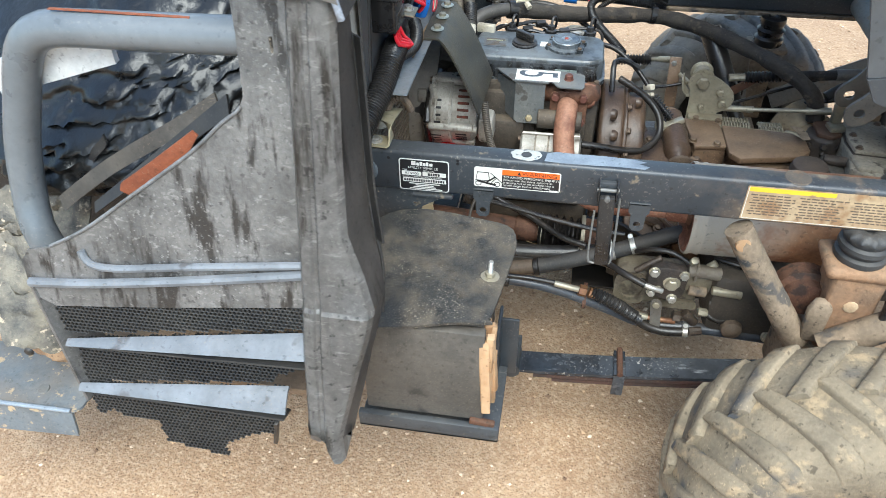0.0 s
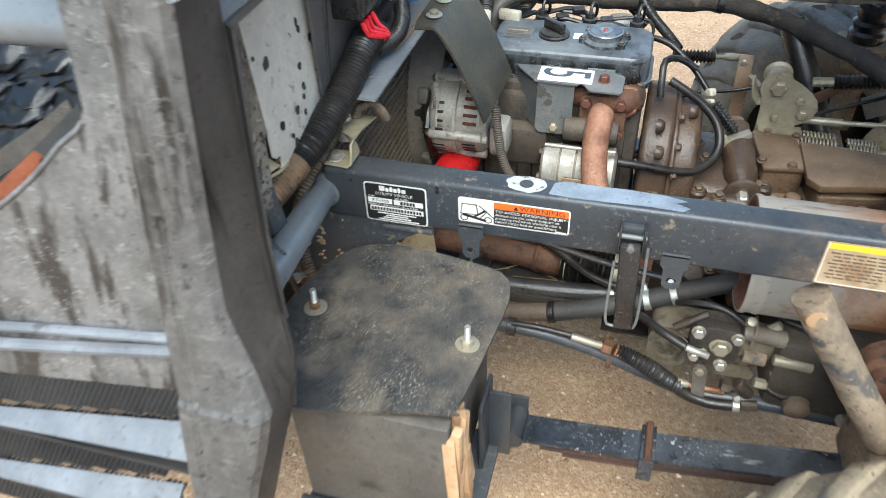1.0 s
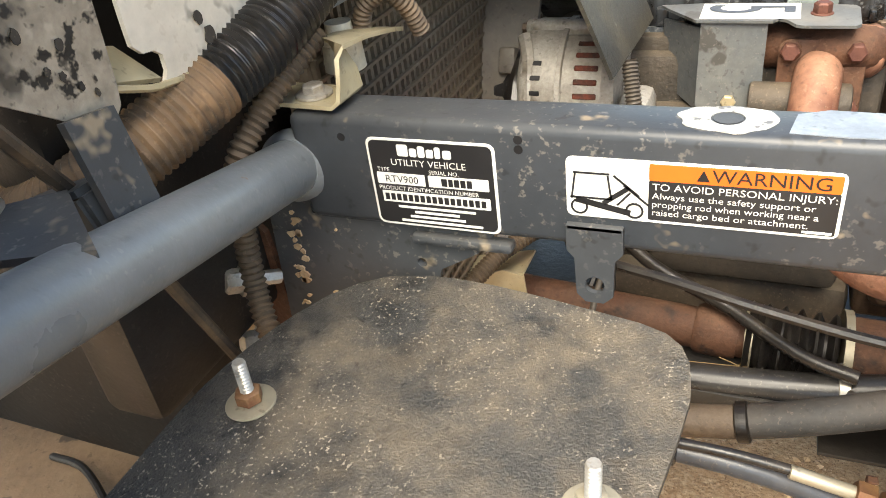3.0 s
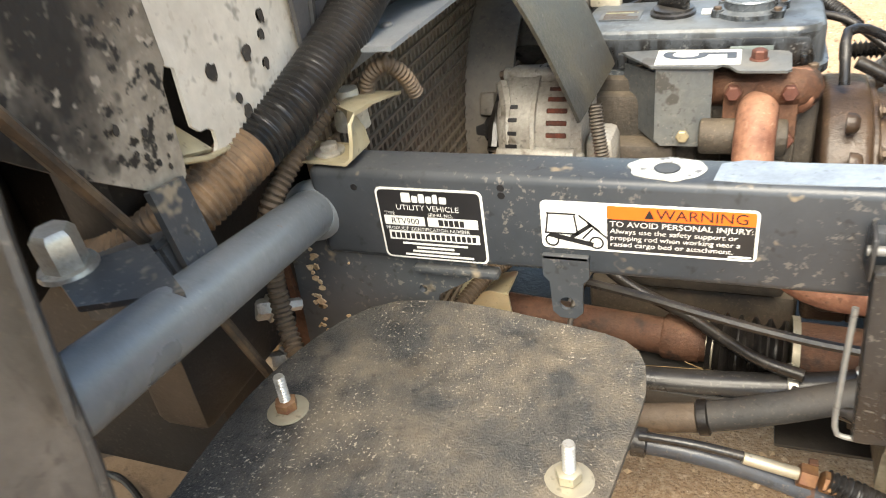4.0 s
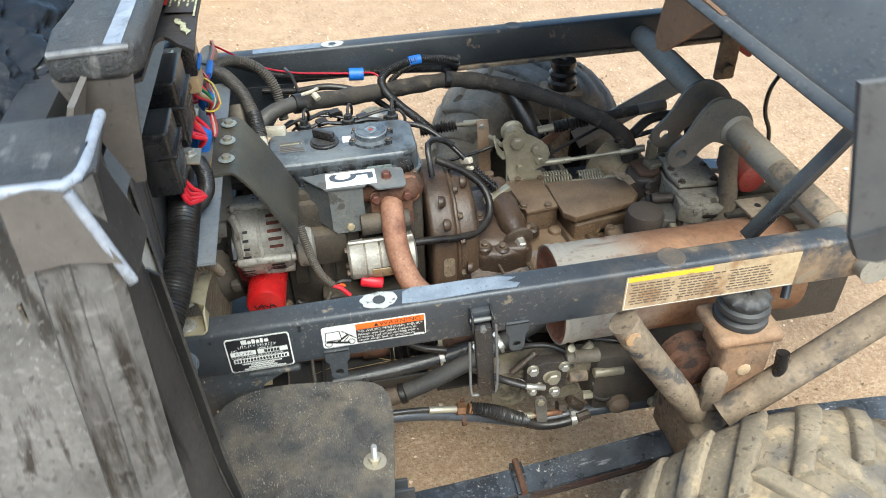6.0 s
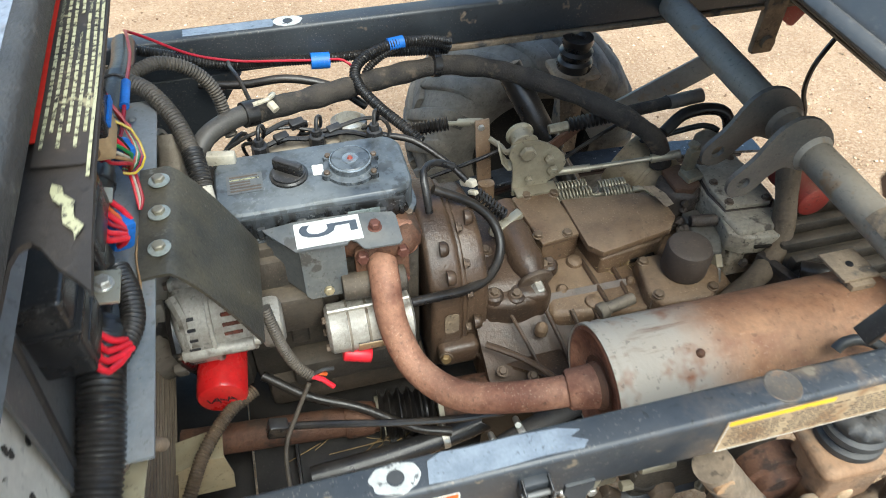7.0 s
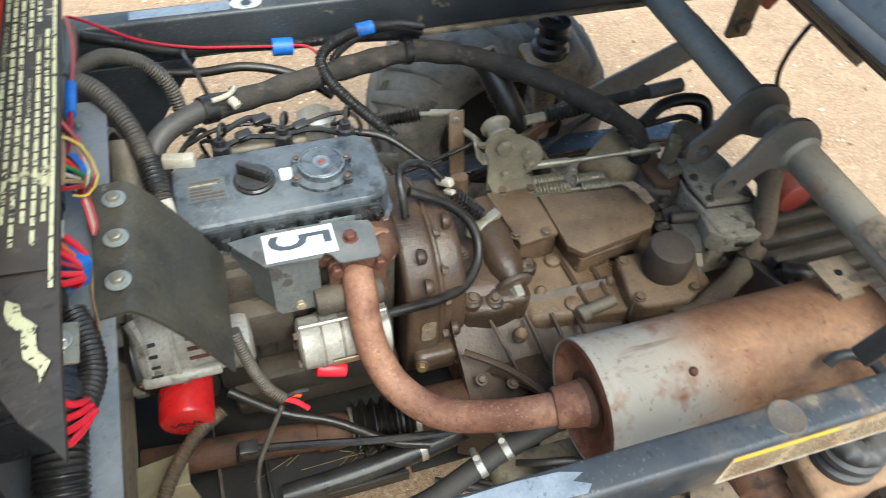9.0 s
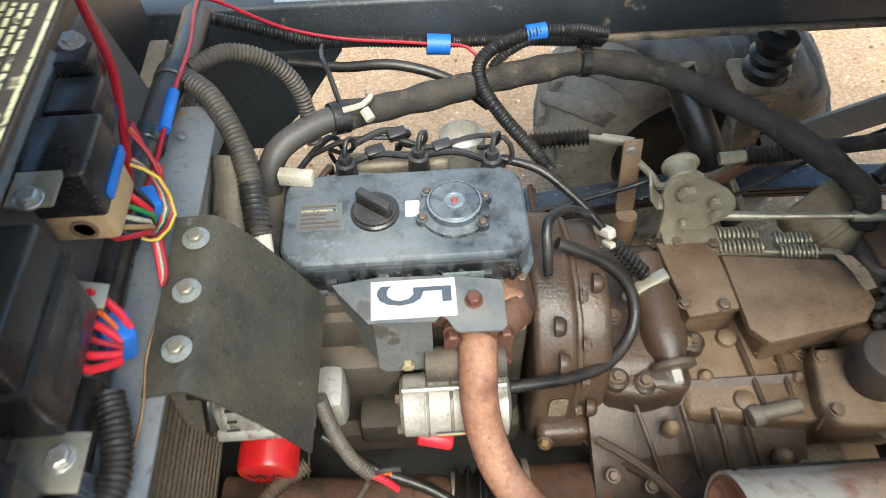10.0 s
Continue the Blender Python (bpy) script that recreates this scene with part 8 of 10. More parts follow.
def build_strut():
    t = thing("bump_stop_bracket", "mud-caked diagonal brace and bump stop tower with ribbed rubber", "bump stop", (0.5, -0.02, 0.4))
    bm = B()
    tube(bm, [(0.375, -0.006, 0.685), (0.40, -0.010, 0.645), (0.46, -0.018, 0.555), (0.53, -0.024, 0.45)], 0.0245, 18, wobble=0.04)
    part("brace_tube", bm, DIRT_CLAD, t)
    bm = B()
    rod(bm, (0.384, -0.032, 0.668), (0.383, -0.026, 0.668), 0.013, seg=14)
    part("brace_plug", bm, WOOD, t)
    c = Vector((0.588, 0.006, 0.018))
    bm = B()
    span(bm, (c.x - 0.058, c.y - 0.050, 0.616), (c.x + 0.058, c.y + 0.048, 0.643), 0.012, 3)
    for v in bm.verts:
        v.co += 0.003 * noise.noise_vector(v.co * 35)
    part("cap_plate", bm, TOWER_MUD, t, "mud-caked cap plate")
    bm = B()
    prism(bm, [(-0.030, 0.0), (0.034, 0.0), (0.046, 0.05), (0.048, 0.178), (-0.044, 0.178), (-0.040, 0.09)], 0.075, pose(c.x, c.y + 0.03, 0.448, 90, 0, 0), 0.009, 3)
    for v in bm.verts:
        v.co += 0.003 * noise.noise_vector(v.co * 40)
    part("tower", bm, TOWER_MUD, t, "square tower caked in brown mud")
    bm = B()
    prism(bm, [(-0.030, 0.0), (0.004, 0.0), (0.006, 0.085), (-0.006, 0.098), (-0.026, 0.094), (-0.034, 0.07)], 0.02, pose(c.x - 0.030, c.y - 0.035, 0.472, 90, 0, -8), 0.006, 2)
    for v in bm.verts:
        v.co += 0.002 * noise.noise_vector(v.co * 40)
    part("side_ear", bm, DIRT_CLAD, t)
    part("mud_lump", lathe(B(), (c.x + 0.002, c.y - 0.043, 0.560), (c.x + 0.002, -1, 0.58), [(0, 0.014), (0.004, 0.012), (0.007, 0.005)], 9), SPLASH, t)
    bm = B()
    lathe(bm, (c.x, c.y, 0.641), (c.x, c.y, 1), [(0, 0.042), (0.005, 0.044), (0.012, 0.043), (0.016, 0.037), (0.020, 0.039), (0.026, 0.043), (0.034, 0.042), (0.038, 0.036), (0.042, 0.038), (0.050, 0.039), (0.056, 0.036), (0.061, 0.027), (0.060, 0.014), (0.054, 0.006)], 48)
    for v in bm.verts:
        d = Vector((v.co.x - c.x, v.co.y - c.y, 0))
        if v.co.z > 0.689 and d.length > 0.012:
            v.co += d.normalized() * 0.0022 * math.cos(12 * math.atan2(d.y, d.x))
    part("rubber_bumper", bm, BUMPER, t, "black ribbed rubber bumper")
    a = thing("axle_beam", "mud-covered rear axle beam behind the wheel", "axle", (0.58, 0.4, 0.25))
    bm = B()
    rod(bm, (0.58, -0.08, 0.318), (0.58, 1.04, 0.318), 0.045, seg=20)
    span(bm, (0.52, -0.06, 0.30), (0.64, 0.09, 0.42), 0.01)
    rod(bm, (0.56, -0.06, 0.475), (0.86, -0.05, 0.69), 0.027, seg=16)
    part("tube", bm, DIRT_CLAD, a)
    bm = B()
    tube(bm, [(0.545, -0.075, 0.42), (0.56, -0.085, 0.46), (0.60, -0.075, 0.50), (0.64, -0.06, 0.55), (0.645, -0.05, 0.60)], 0.011, 12)
    part("brake_hose", bm, HOSE, a)
    f = thing("bump_stop_bracket", "dusty far-side bump stop tower with ribbed rubber", "bump stop", (0.585, 0.93, 0.4))
    c = Vector((0.58, 0.925, 0))
    bm = B()
    span(bm, (c.x - 0.05, c.y - 0.04, 0.600), (c.x + 0.05, c.y + 0.045, 0.618), 0.008)
    part("cap_plate", bm, DIRT_CLAD, f)
    bm = B()
    skin(bm, lambda u, v: (c.x - 0.045 + 0.025 * u + 0.03 * v, c.y - 0.035, 0.60 - 0.18 * u), 4, 2, 0.006)
    part("side_ear", bm, DIRT_CLAD, f)
    bm = B()
    span(bm, (c.x - 0.022, c.y - 0.02, 0.40), (c.x + 0.028, c.y + 0.03, 0.602), 0.006)
    part("tower", bm, DIRT_CLAD, f)
    bm = B()
    lathe(bm, (c.x, c.y, 0.618), (c.x, c.y, 1), [(0, 0.036), (0.006, 0.038), (0.018, 0.037), (0.024, 0.031), (0.03, 0.032), (0.040, 0.036), (0.046, 0.028), (0.054, 0.030), (0.06, 0.033), (0.072, 0.032), (0.074, 0.016), (0.068, 0.012)], 28)
    part("rubber_bumper", bm, HOSE, f)
    d = thing("shock_absorber", "dark dusty shock absorber on the far axle", "shock absorber", (0.5, 0.88, 0.35))
    bm = B()
    rod(bm, (0.42, 0.90, 0.66), (0.50, 0.80, 0.50), 0.028, seg=18, edge=0.004)
    rod(bm, (0.495, 0.806, 0.51), (0.53, 0.76, 0.44), 0.020, seg=14)
    part("body", bm, HOSE, d)
    bm = B()
    lathe(bm, (0.487, 0.815, 0.525), (0.50, 0.80, 0.50), [(0, 0.031), (0.012, 0.031)], 18)
    part("collar", bm, ZINC, d)
    g = thing("torque_arm", "flat dusty steel arm beyond the cross tube", "arm", (0.8, 0.9, 0.5))
    a, b = Vector((0.62, 0.90, 0.465)), Vector((0.90, 0.875, 0.625))
    m = look((a + b) / 2, b) @ pose(0, 0, 0, 0, 0, 20)
    bm = B()
    box(bm, (0, 0, 0), (0.012, 0.05, (b - a).length), (0, 0, 0), 0.002)
    bmesh.ops.transform(bm, matrix=m, verts=bm.verts)
    part("bar", bm, STEEL_TUBE, g)
    h = thing("brake_cable", "ribbed rubber brake cable with a metal end", "cable", (0.65, 0.77, 0.6))
    a, b = Vector((0.47, 0.77, 0.586)), Vector((0.792, 0.758, 0.624))
    part("core", rod(B(), a, b, 0.006, seg=10), ZINC_DUSTY, h)
    q = a + (b - a) * 0.12
    part("clevis_end", rod(B(), a, q, 0.010, seg=8), ZINC_DUSTY, h)
    part("ribbed_boot", tube(B(), [q, a + (b - a) * 0.40], 0.0155, 14, pitch=0.0085, depth=0.004), HOSE, h)
    part("sheath", rod(B(), a + (b - a) * 0.40, a + (b - a) * 0.78, 0.0125, seg=14), WRAP, h)
    part("end_ferrule", rod(B(), a + (b - a) * 0.78, b, 0.0145, seg=16, edge=0.002), ELBOW_DULL, h, "dull metal ferrule")
    v = thing("vent_pipe", "black bent vent pipe behind the pump", "pipe", (0.80, 0.72, 0.58))
    part("pipe", tube(B(), [(0.70, 0.72, 0.575), (0.745, 0.735, 0.60), (0.80, 0.735, 0.605), (0.835, 0.725, 0.595), (0.845, 0.71, 0.56), (0.84, 0.69, 0.50)], 0.0125, 14), HOSE, v)
    part("thin_pipe", tube(B(), [(0.66, 0.735, 0.545), (0.72, 0.725, 0.565), (0.78, 0.71, 0.585), (0.81, 0.70, 0.575)], 0.006, 10), HOSE, v)
    k = thing("rear_canister", "dusty brown canister behind the pump", "canister", (0.80, 0.735, 0.45))
    part("can", lathe(B(), (0.80, 0.70, 0.43), (0.80, 0.70, 1), [(0, 0.03), (0.004, 0.033), (0.12, 0.033), (0.13, 0.026), (0.135, 0.01)], 24), DRUM_BROWN, k)


ELBOW_DULL = surface("dull_ferrule", (104, 100, 94), (126, 118, 108), 18, 0.5, 0.2, 0.3, relief=0.15)
DRUM_BROWN = surface("brown_canister", (120, 104, 84), (92, 80, 66), 12, 0.6, 0.0, 0.4, relief=0.2)
build_strut()


BOUNCE_BLOCK = surface("bounce_block_black", (14, 13, 12), (28, 24, 21), 10, 0.45, 0.0, 0.3, (70, 60, 48), 0.3, 10)


def build_driveshaft():
    t = thing("drive_shaft", "rusty front drive shaft with a ribbed rubber boot", "drive shaft", (0, 0.36, 0.33))
    bm = B()
    rod(bm, (-0.30, 0.378, 0.36), (0.03, 0.355, 0.352), 0.0255, seg=20)
    lathe(bm, (-0.03, 0.36, 0.354), (0.03, 0.355, 0.352), [(0, 0.028), (0.004, 0.031), (0.03, 0.031), (0.05, 0.028)], 20)
    part("shaft", bm, RUST_DARK, t)
    bm = B()
    tube(bm, [(0.03, 0.355, 0.352), (0.065, 0.352, 0.352), (0.125, 0.348, 0.352)], 0.046, 24, pitch=0.018, depth=0.014)
    part("boot", bm, HOSE, t, "black ribbed rubber boot")
    for x, r in ((0.026, 0.036), (0.128, 0.049)):
        bm = B()
        lathe(bm, (x, 0.355, 0.352), (1, 0.355, 0.352), [(0, r), (0.009, r)], 24)
        part("boot_clamp", bm, ZINC, t)
    bm = B()
    rod(bm, (0.135, 0.35, 0.352), (0.25, 0.345, 0.352), 0.045, seg=20, edge=0.006)
    part("joint_cup", bm, RUST_DARK, t)
    g = thing("gusset_box", "yellow-zinc steel guard plate under the engine front", "guard", (-0.22, 0.30, 0.36))
    bm = B()
    plate(bm, [(-0.325, 0.36), (-0.22, 0.36), (-0.215, 0.40), (-0.22, 0.455), (-0.245, 0.460), (-0.325, 0.43)], 0.003, pose(0, 0.285, 0, 90, 0, 0))
    skin(bm, lambda u, v: (-0.325 + 0.105 * u, 0.284 + 0.05 * v, 0.43 + 0.026 * u), 4, 2, 0.003)
    part("plate", bm, GOLD, g)
    s = thing("skid_frame", "dark sheet-metal skid pan under the drive shaft", "skid pan", (0.1, 0.22, 0.28))
    bm = B()
    span(bm, (-0.19, 0.262, 0.318), (0.10, 0.39, 0.324), 0.002)
    span(bm, (-0.19, 0.258, 0.318), (0.10, 0.264, 0.345), 0.001)
    part("pan", bm, PLASTIC_DARK, s)
    for x in (-0.10, 0.06, 0.065):
        bm = B()
        span(bm, (x - 0.02, 0.264, 0.324), (x - 0.015, 0.38, 0.345), 0.001)
        part("rib", bm, PLASTIC_DARK, s)
    # Dark sheets added below the bay to keep light off the ground out.
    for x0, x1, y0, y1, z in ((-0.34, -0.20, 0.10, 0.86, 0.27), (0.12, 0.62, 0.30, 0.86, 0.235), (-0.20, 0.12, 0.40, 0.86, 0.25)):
        part("under_tray", span(B(), (x0, y0, z), (x1, y1, z + 0.006), 0.002), BOUNCE_BLOCK, s, "black sheet added to block ground bounce")
    st = thing("straw_litter", "dry straw stalks lying on the skid pan", "straw", (0.0, 0.2, 0.28), kind="stuff")
    rng = random.Random(6)
    bm = B()
    for k in range(9):
        x, y, a = rng.uniform(-0.16, 0.04), rng.uniform(0.27, 0.33), rng.uniform(-0.4, 0.6)
        L = rng.uniform(0.03, 0.12)
        z = rng.uniform(0.328, 0.345)
        tube(bm, [(x, y, z), (x + L * math.cos(a), y + L * math.sin(a), z + rng.uniform(-0.01, 0.015))], 0.0009, 5, straight=True)
    part("stalks", bm, STRAW, st)


build_driveshaft()


# ---- hydraulic valve and hoses under the rail ----
def clamp(parent, p, axis, r):
    p, axis = Vector(p), Vector(axis).normalized()
    bm = B()
    lathe(bm, p - axis * 0.006, p + axis, [(0, r), (0.001, r + 0.0012), (0.011, r + 0.0012), (0.012, r)], 24)
    c = part("hose_clamp", bm, BOLT_BRIGHT, parent, "bright worm-drive hose clamp")
    side = axis.cross(Vector((0.2, 0.6, 1))).normalized()
    up = side.cross(axis)
    q = p + (up if up.z > 0 else -up) * (r + 0.005)
    bm = B()
    rod(bm, q - side * 0.012, q + side * 0.010, 0.0052, seg=12)
    part("clamp_screw", bm, BOLT_BRIGHT, c)


def build_hoses():
    t = thing("hydraulic_hose", "thick dull black rubber suction hose with two bright clamps", "hose", (0.1, 0.2, 0.4))
    part("hose", tube(B(), [(0.028, 0.171, 0.396), (0.07, 0.174, 0.408), (0.12, 0.179, 0.424), (0.19, 0.20, 0.436), (0.235, 0.21, 0.450), (0.31, 0.216, 0.485), (0.37, 0.22, 0.505)], 0.0172, 18), HOSE_DULL, t)
    part("pipe_stub", tube(B(), [(-0.14, 0.16, 0.372), (-0.08, 0.164, 0.379), (-0.02, 0.168, 0.388), (0.034, 0.171, 0.397)], 0.0168, 18), STUB_BROWN, t, "dusty brown pipe stub")
    part("stub_band", lathe(B(), (0.026, 0.171, 0.395), (0.10, 0.1735, 0.412), [(0, 0.0172), (0.002, 0.0205), (0.012, 0.0205), (0.014, 0.0172)], 22), BROWN_BLACK, t, "black band at the joint")
    clamp(t, (0.192, 0.2005, 0.4365), (0.9, 0.1, 0.3), 0.0178)
    clamp(t, (0.236, 0.2102, 0.4505), (0.85, 0.1, 0.35), 0.0178)
    h = thing("steel_hydraulic_line", "glossy blue-black steel hydraulic line under the rail", "pipe", (0.1, 0.0, 0.5))
    part("pipe", tube(B(), [(-0.10, 0.122, 0.394), (-0.06, 0.123, 0.394), (0.0, 0.124, 0.391), (0.05, 0.126, 0.383), (0.10, 0.129, 0.368), (0.15, 0.13, 0.350), (0.21, 0.13, 0.327), (0.26, 0.13, 0.306), (0.31, 0.13, 0.300), (0.37, 0.13, 0.302), (0.46, 0.13, 0.299), (0.56, 0.13, 0.294)], 0.0122, 16), PIPE, h)
    part("pipe_collar", lathe(B(), (-0.04, 0.1235, 0.393), (0.06, 0.1245, 0.389), [(0, 0.0125), (0.001, 0.0165), (0.016, 0.0165), (0.018, 0.0125)], 20), BLACK, h)
    part("return_tube", tube(B(), [(-0.03, 0.116, 0.410), (0.02, 0.117, 0.409), (0.06, 0.118, 0.404), (0.095, 0.118, 0.399)], 0.0052, 10), HOSE, h)
    part("union", rod(B(), (0.075, 0.116, 0.402), (0.135, 0.116, 0.390), 0.0068, seg=12, edge=0.001), ZINC, h, "plated brass pipe union")
    part("union_nut", rod(B(), (0.128, 0.116, 0.3915), (0.144, 0.116, 0.388), 0.0125, seg=6, edge=0.001), BRASS, h, "tarnished brass nut")
    part("union_nut", rod(B(), (0.150, 0.116, 0.387), (0.164, 0.116, 0.383), 0.0115, seg=6, edge=0.001), BRASS, h)
    part("strap", skin(B(), lambda u, v: (0.139 + 0.008 * v, 0.112 + 0.0135 * math.sin(u * 6.2) + 0.016, 0.366 + 0.030 * math.cos(u * 3.1)), 14, 2, 0.002), RUST_DARK, h)
    part("spiral_guard", tube(B(), [(0.155, 0.116, 0.388), (0.185, 0.113, 0.377), (0.215, 0.112, 0.360), (0.25, 0.114, 0.335), (0.268, 0.118, 0.322)], lambda q: 0.0125 + 0.003 * math.sin(min(q / 0.13, 1) * 3.14), 14, pitch=0.0065, depth=0.0032, wobble=0.06), CONDUIT, h, "ragged corrugated sleeve")
    part("branch_hose", tube(B(), [(0.262, 0.118, 0.318), (0.285, 0.116, 0.305), (0.315, 0.114, 0.298), (0.345, 0.114, 0.299), (0.372, 0.115, 0.302)], 0.0105, 12), HOSE, h)
    clamp(h, (0.366, 0.115, 0.3015), (1, 0, 0.08), 0.0108)
    part("hose_tail", rod(B(), (0.374, 0.116, 0.303), (0.40, 0.118, 0.307), 0.0095, seg=8, edge=0.001), GREASY_FIT, h)
    bolt(h, (0.535, 0.116, 0.312), (0, -1, 0.5), 0.011, 0.010, ZINC_DUSTY, 0.013, ZINC_DUSTY)
    lp = thing("lower_pipe", "glossy black pipe running along the skid pan", "pipe", (0.0, 0.26, 0.335))
    part("pipe", tube(B(), [(-0.10, 0.275, 0.342), (0.02, 0.28, 0.345), (0.14, 0.29, 0.352), (0.24, 0.30, 0.37)], 0.019, 18), BLACK, lp)
    clamp(lp, (0.13, 0.289, 0.351), (1, 0.06, 0.06), 0.019)
    c = thing("control_cable", "thin black control cable sagging below the rail", "cable", (0.05, 0.1, 0.5))
    part("cable", tube(B(), [(-0.12, 0.30, 0.475), (-0.05, 0.29, 0.468), (0.05, 0.275, 0.455), (0.14, 0.265, 0.445), (0.22, 0.26, 0.44)], 0.006, 8), HOSE, c)
    part("connector", box(B(), (-0.135, 0.30, 0.475), (0.03, 0.022, 0.03), (0, 15, 0), 0.004), BLACK, c)


PIPE = surface("painted_steel_line", (44, 50, 58), (60, 68, 78), 14, 0.3, 0.1, 0.2, relief=0.05)
BRASS = surface("tarnished_brass", (150, 112, 72), (112, 72, 50), 30, 0.45, 0.5, 0.1, relief=0.1)
HOSE_DULL = surface("dull_grey_rubber", (40, 41, 42), (56, 55, 53), 16, 0.6, 0.0, 0.3, (120, 106, 90), 0.15, 10, fine=0.3)
STUB_BROWN = surface("brown_dusty_stub", (104, 88, 72), (78, 64, 52), 16, 0.65, 0.0, 0.4, (136, 116, 94), 0.35, 10, fine=0.4)
GREASY_FIT = surface("greasy_fitting", (58, 50, 44), (82, 68, 56), 30, 0.45, 0.3, 0.2, relief=0.3)
build_hoses()


def build_valve():
    t = thing("hydraulic_valve", "dirty aluminium hydraulic control valve with fittings under the rail", "valve", (0.34, 0.08, 0.40))
    y = 0.15
    flat = lambda yy: pose(0, yy, 0, 90, 0, 0)
    part("body", prism(B(), rounded(0.205, 0.345, 0.378, 0.430, 0.018, 4), 0.06, flat(y + 0.06), 0.006, 2), VALVE, t)
    part("body_rim", plate(B(), rounded(0.203, 0.343, 0.270, 0.428, 0.020, 4), 0.006, flat(y - 0.001), [(0.238, 0.386, 0.026)]), VALVE, t, "raised rim of the body")
    part("body_rim", plate(B(), rounded(0.30, 0.343, 0.382, 0.365, 0.008, 4), 0.008, flat(y)), VALVE, t)
    part("end_plate", prism(B(), [(0.266, 0.405), (0.272, 0.392), (0.31, 0.380), (0.335, 0.386), (0.346, 0.402), (0.348, 0.455), (0.340, 0.466), (0.30, 0.470), (0.272, 0.464), (0.266, 0.45)], 0.024, flat(y - 0.002), 0.004, 2), GREASY, t, "greasy black end plate")
    for x, z, r in ((0.277, 0.456, 0.0095), (0.338, 0.454, 0.0085), (0.278, 0.400, 0.008), (0.323, 0.388, 0.009), (0.291, 0.412, 0.006)):
        bolt(t, (x, y - 0.026, z), (0, -1, 0.1), r, 0.010, BOLT_BRIGHT, r * 1.25, ZINC)
    bolt(t, (0.316, y - 0.026, 0.430), (0, -1, 0.1), 0.0135, 0.013, ZINC, 0.018, ZINC_DUSTY)
    part("banjo", rod(B(), (0.262, y - 0.034, 0.424), (0.300, y - 0.036, 0.413), 0.006, seg=10, edge=0.001), BOLT_BRIGHT, t, "bright banjo fitting")
    part("spool_cover", rod(B(), (0.345, y - 0.01, 0.458), (0.412, y - 0.01, 0.453), 0.0145, seg=18, edge=0.003), ALU_DIRTY, t)
    part("spool_flange", box(B(), (0.362, y - 0.006, 0.457), (0.006, 0.036, 0.040), (0, 3, 0), 0.002), ALU_DIRTY, t)
    part("side_block", prism(B(), [(0.345, 0.398), (0.40, 0.395), (0.405, 0.435), (0.35, 0.442)], 0.05, flat(y + 0.04), 0.005, 2), VALVE, t)
    part("side_port", rod(B(), (0.355, y - 0.012, 0.405), (0.392, y - 0.012, 0.402), 0.012, seg=16, edge=0.002), DIRT_CLAD, t)
    # bracket with its cross pin and knob
    part("bracket", prism(B(), [(0.410, 0.445), (0.424, 0.455), (0.448, 0.448), (0.452, 0.40), (0.472, 0.345), (0.462, 0.30), (0.440, 0.302), (0.430, 0.35), (0.412, 0.39)], 0.010, flat(y - 0.012), 0.002, 2), STEEL_BRK, t, "dusty steel lever bracket")
    part("cross_pin", rod(B(), (0.398, y - 0.03, 0.425), (0.458, y - 0.03, 0.420), 0.0095, seg=16, edge=0.002), ZINC_DUSTY, t)
    part("knob", lathe(B(), (0.458, y - 0.02, 0.325), (0.458, -1, 0.36), [(0, 0.021), (0.010, 0.023), (0.022, 0.021), (0.028, 0.012), (0.03, 0.004)], 18), STUB_BROWN, t, "muddy pivot knob")
    part("latch_leg", box(B(), (0.415, y - 0.02, 0.345), (0.008, 0.006, 0.085), (0, -12, 0), 0.002), STEEL_BRK, t)
    part("link_arm", plate(B(), [(0.293 + 0.0125 * math.cos(a), 0.372 + 0.0125 * math.sin(a)) for a in (0.2, 0.7, 1.2, 1.7, 2.2, 2.7)] + [(0.302 - 0.011 * math.cos(a), 0.296 - 0.011 * math.sin(a)) for a in (-0.2, 0.4, 1.0, 1.6, 2.2, 2.9)], 0.006, flat(y - 0.03)), STEEL_BRK, t, "dusty steel link arm")
    for x, z in ((0.293, 0.374), (0.302, 0.297)):
        bolt(t, (x, y - 0.036, z), (0, -1, 0.05), 0.008, 0.006, ZINC_DUSTY)
    for p, q, r, k, mat in (((0.252, -0.03, 0.333), (0.282, -0.03, 0.328), 0.0075, 12, ZINC), ((0.282, -0.03, 0.328), (0.342, -0.028, 0.322), 0.006, 10, BRASSY), ((0.335, -0.02, 0.33), (0.352, -0.02, 0.328), 0.013, 6, GREASY_FIT), ((0.360, -0.015, 0.34), (0.385, -0.018, 0.315), 0.011, 10, GREASY_FIT), ((0.385, -0.02, 0.352), (0.405, -0.02, 0.35), 0.0095, 6, ZINC_DUSTY), ((0.385, 0.0, 0.46), (0.40, 0.0, 0.475), 0.008, 8, ZINC_DUSTY), ((0.35, -0.01, 0.478), (0.352, -0.02, 0.492), 0.008, 8, ZINC), ((0.24, -0.01, 0.44), (0.29, 0.0, 0.475), 0.007, 10, GREASY_FIT), ((0.43, 0.0, 0.44), (0.50, 0.01, 0.41), 0.014, 12, STUB_BROWN)):
        part("fitting", rod(B(), (p[0], y + p[1], p[2]), (q[0], y + q[1], q[2]), r, seg=k, edge=0.001), mat, t, "pipe fitting")
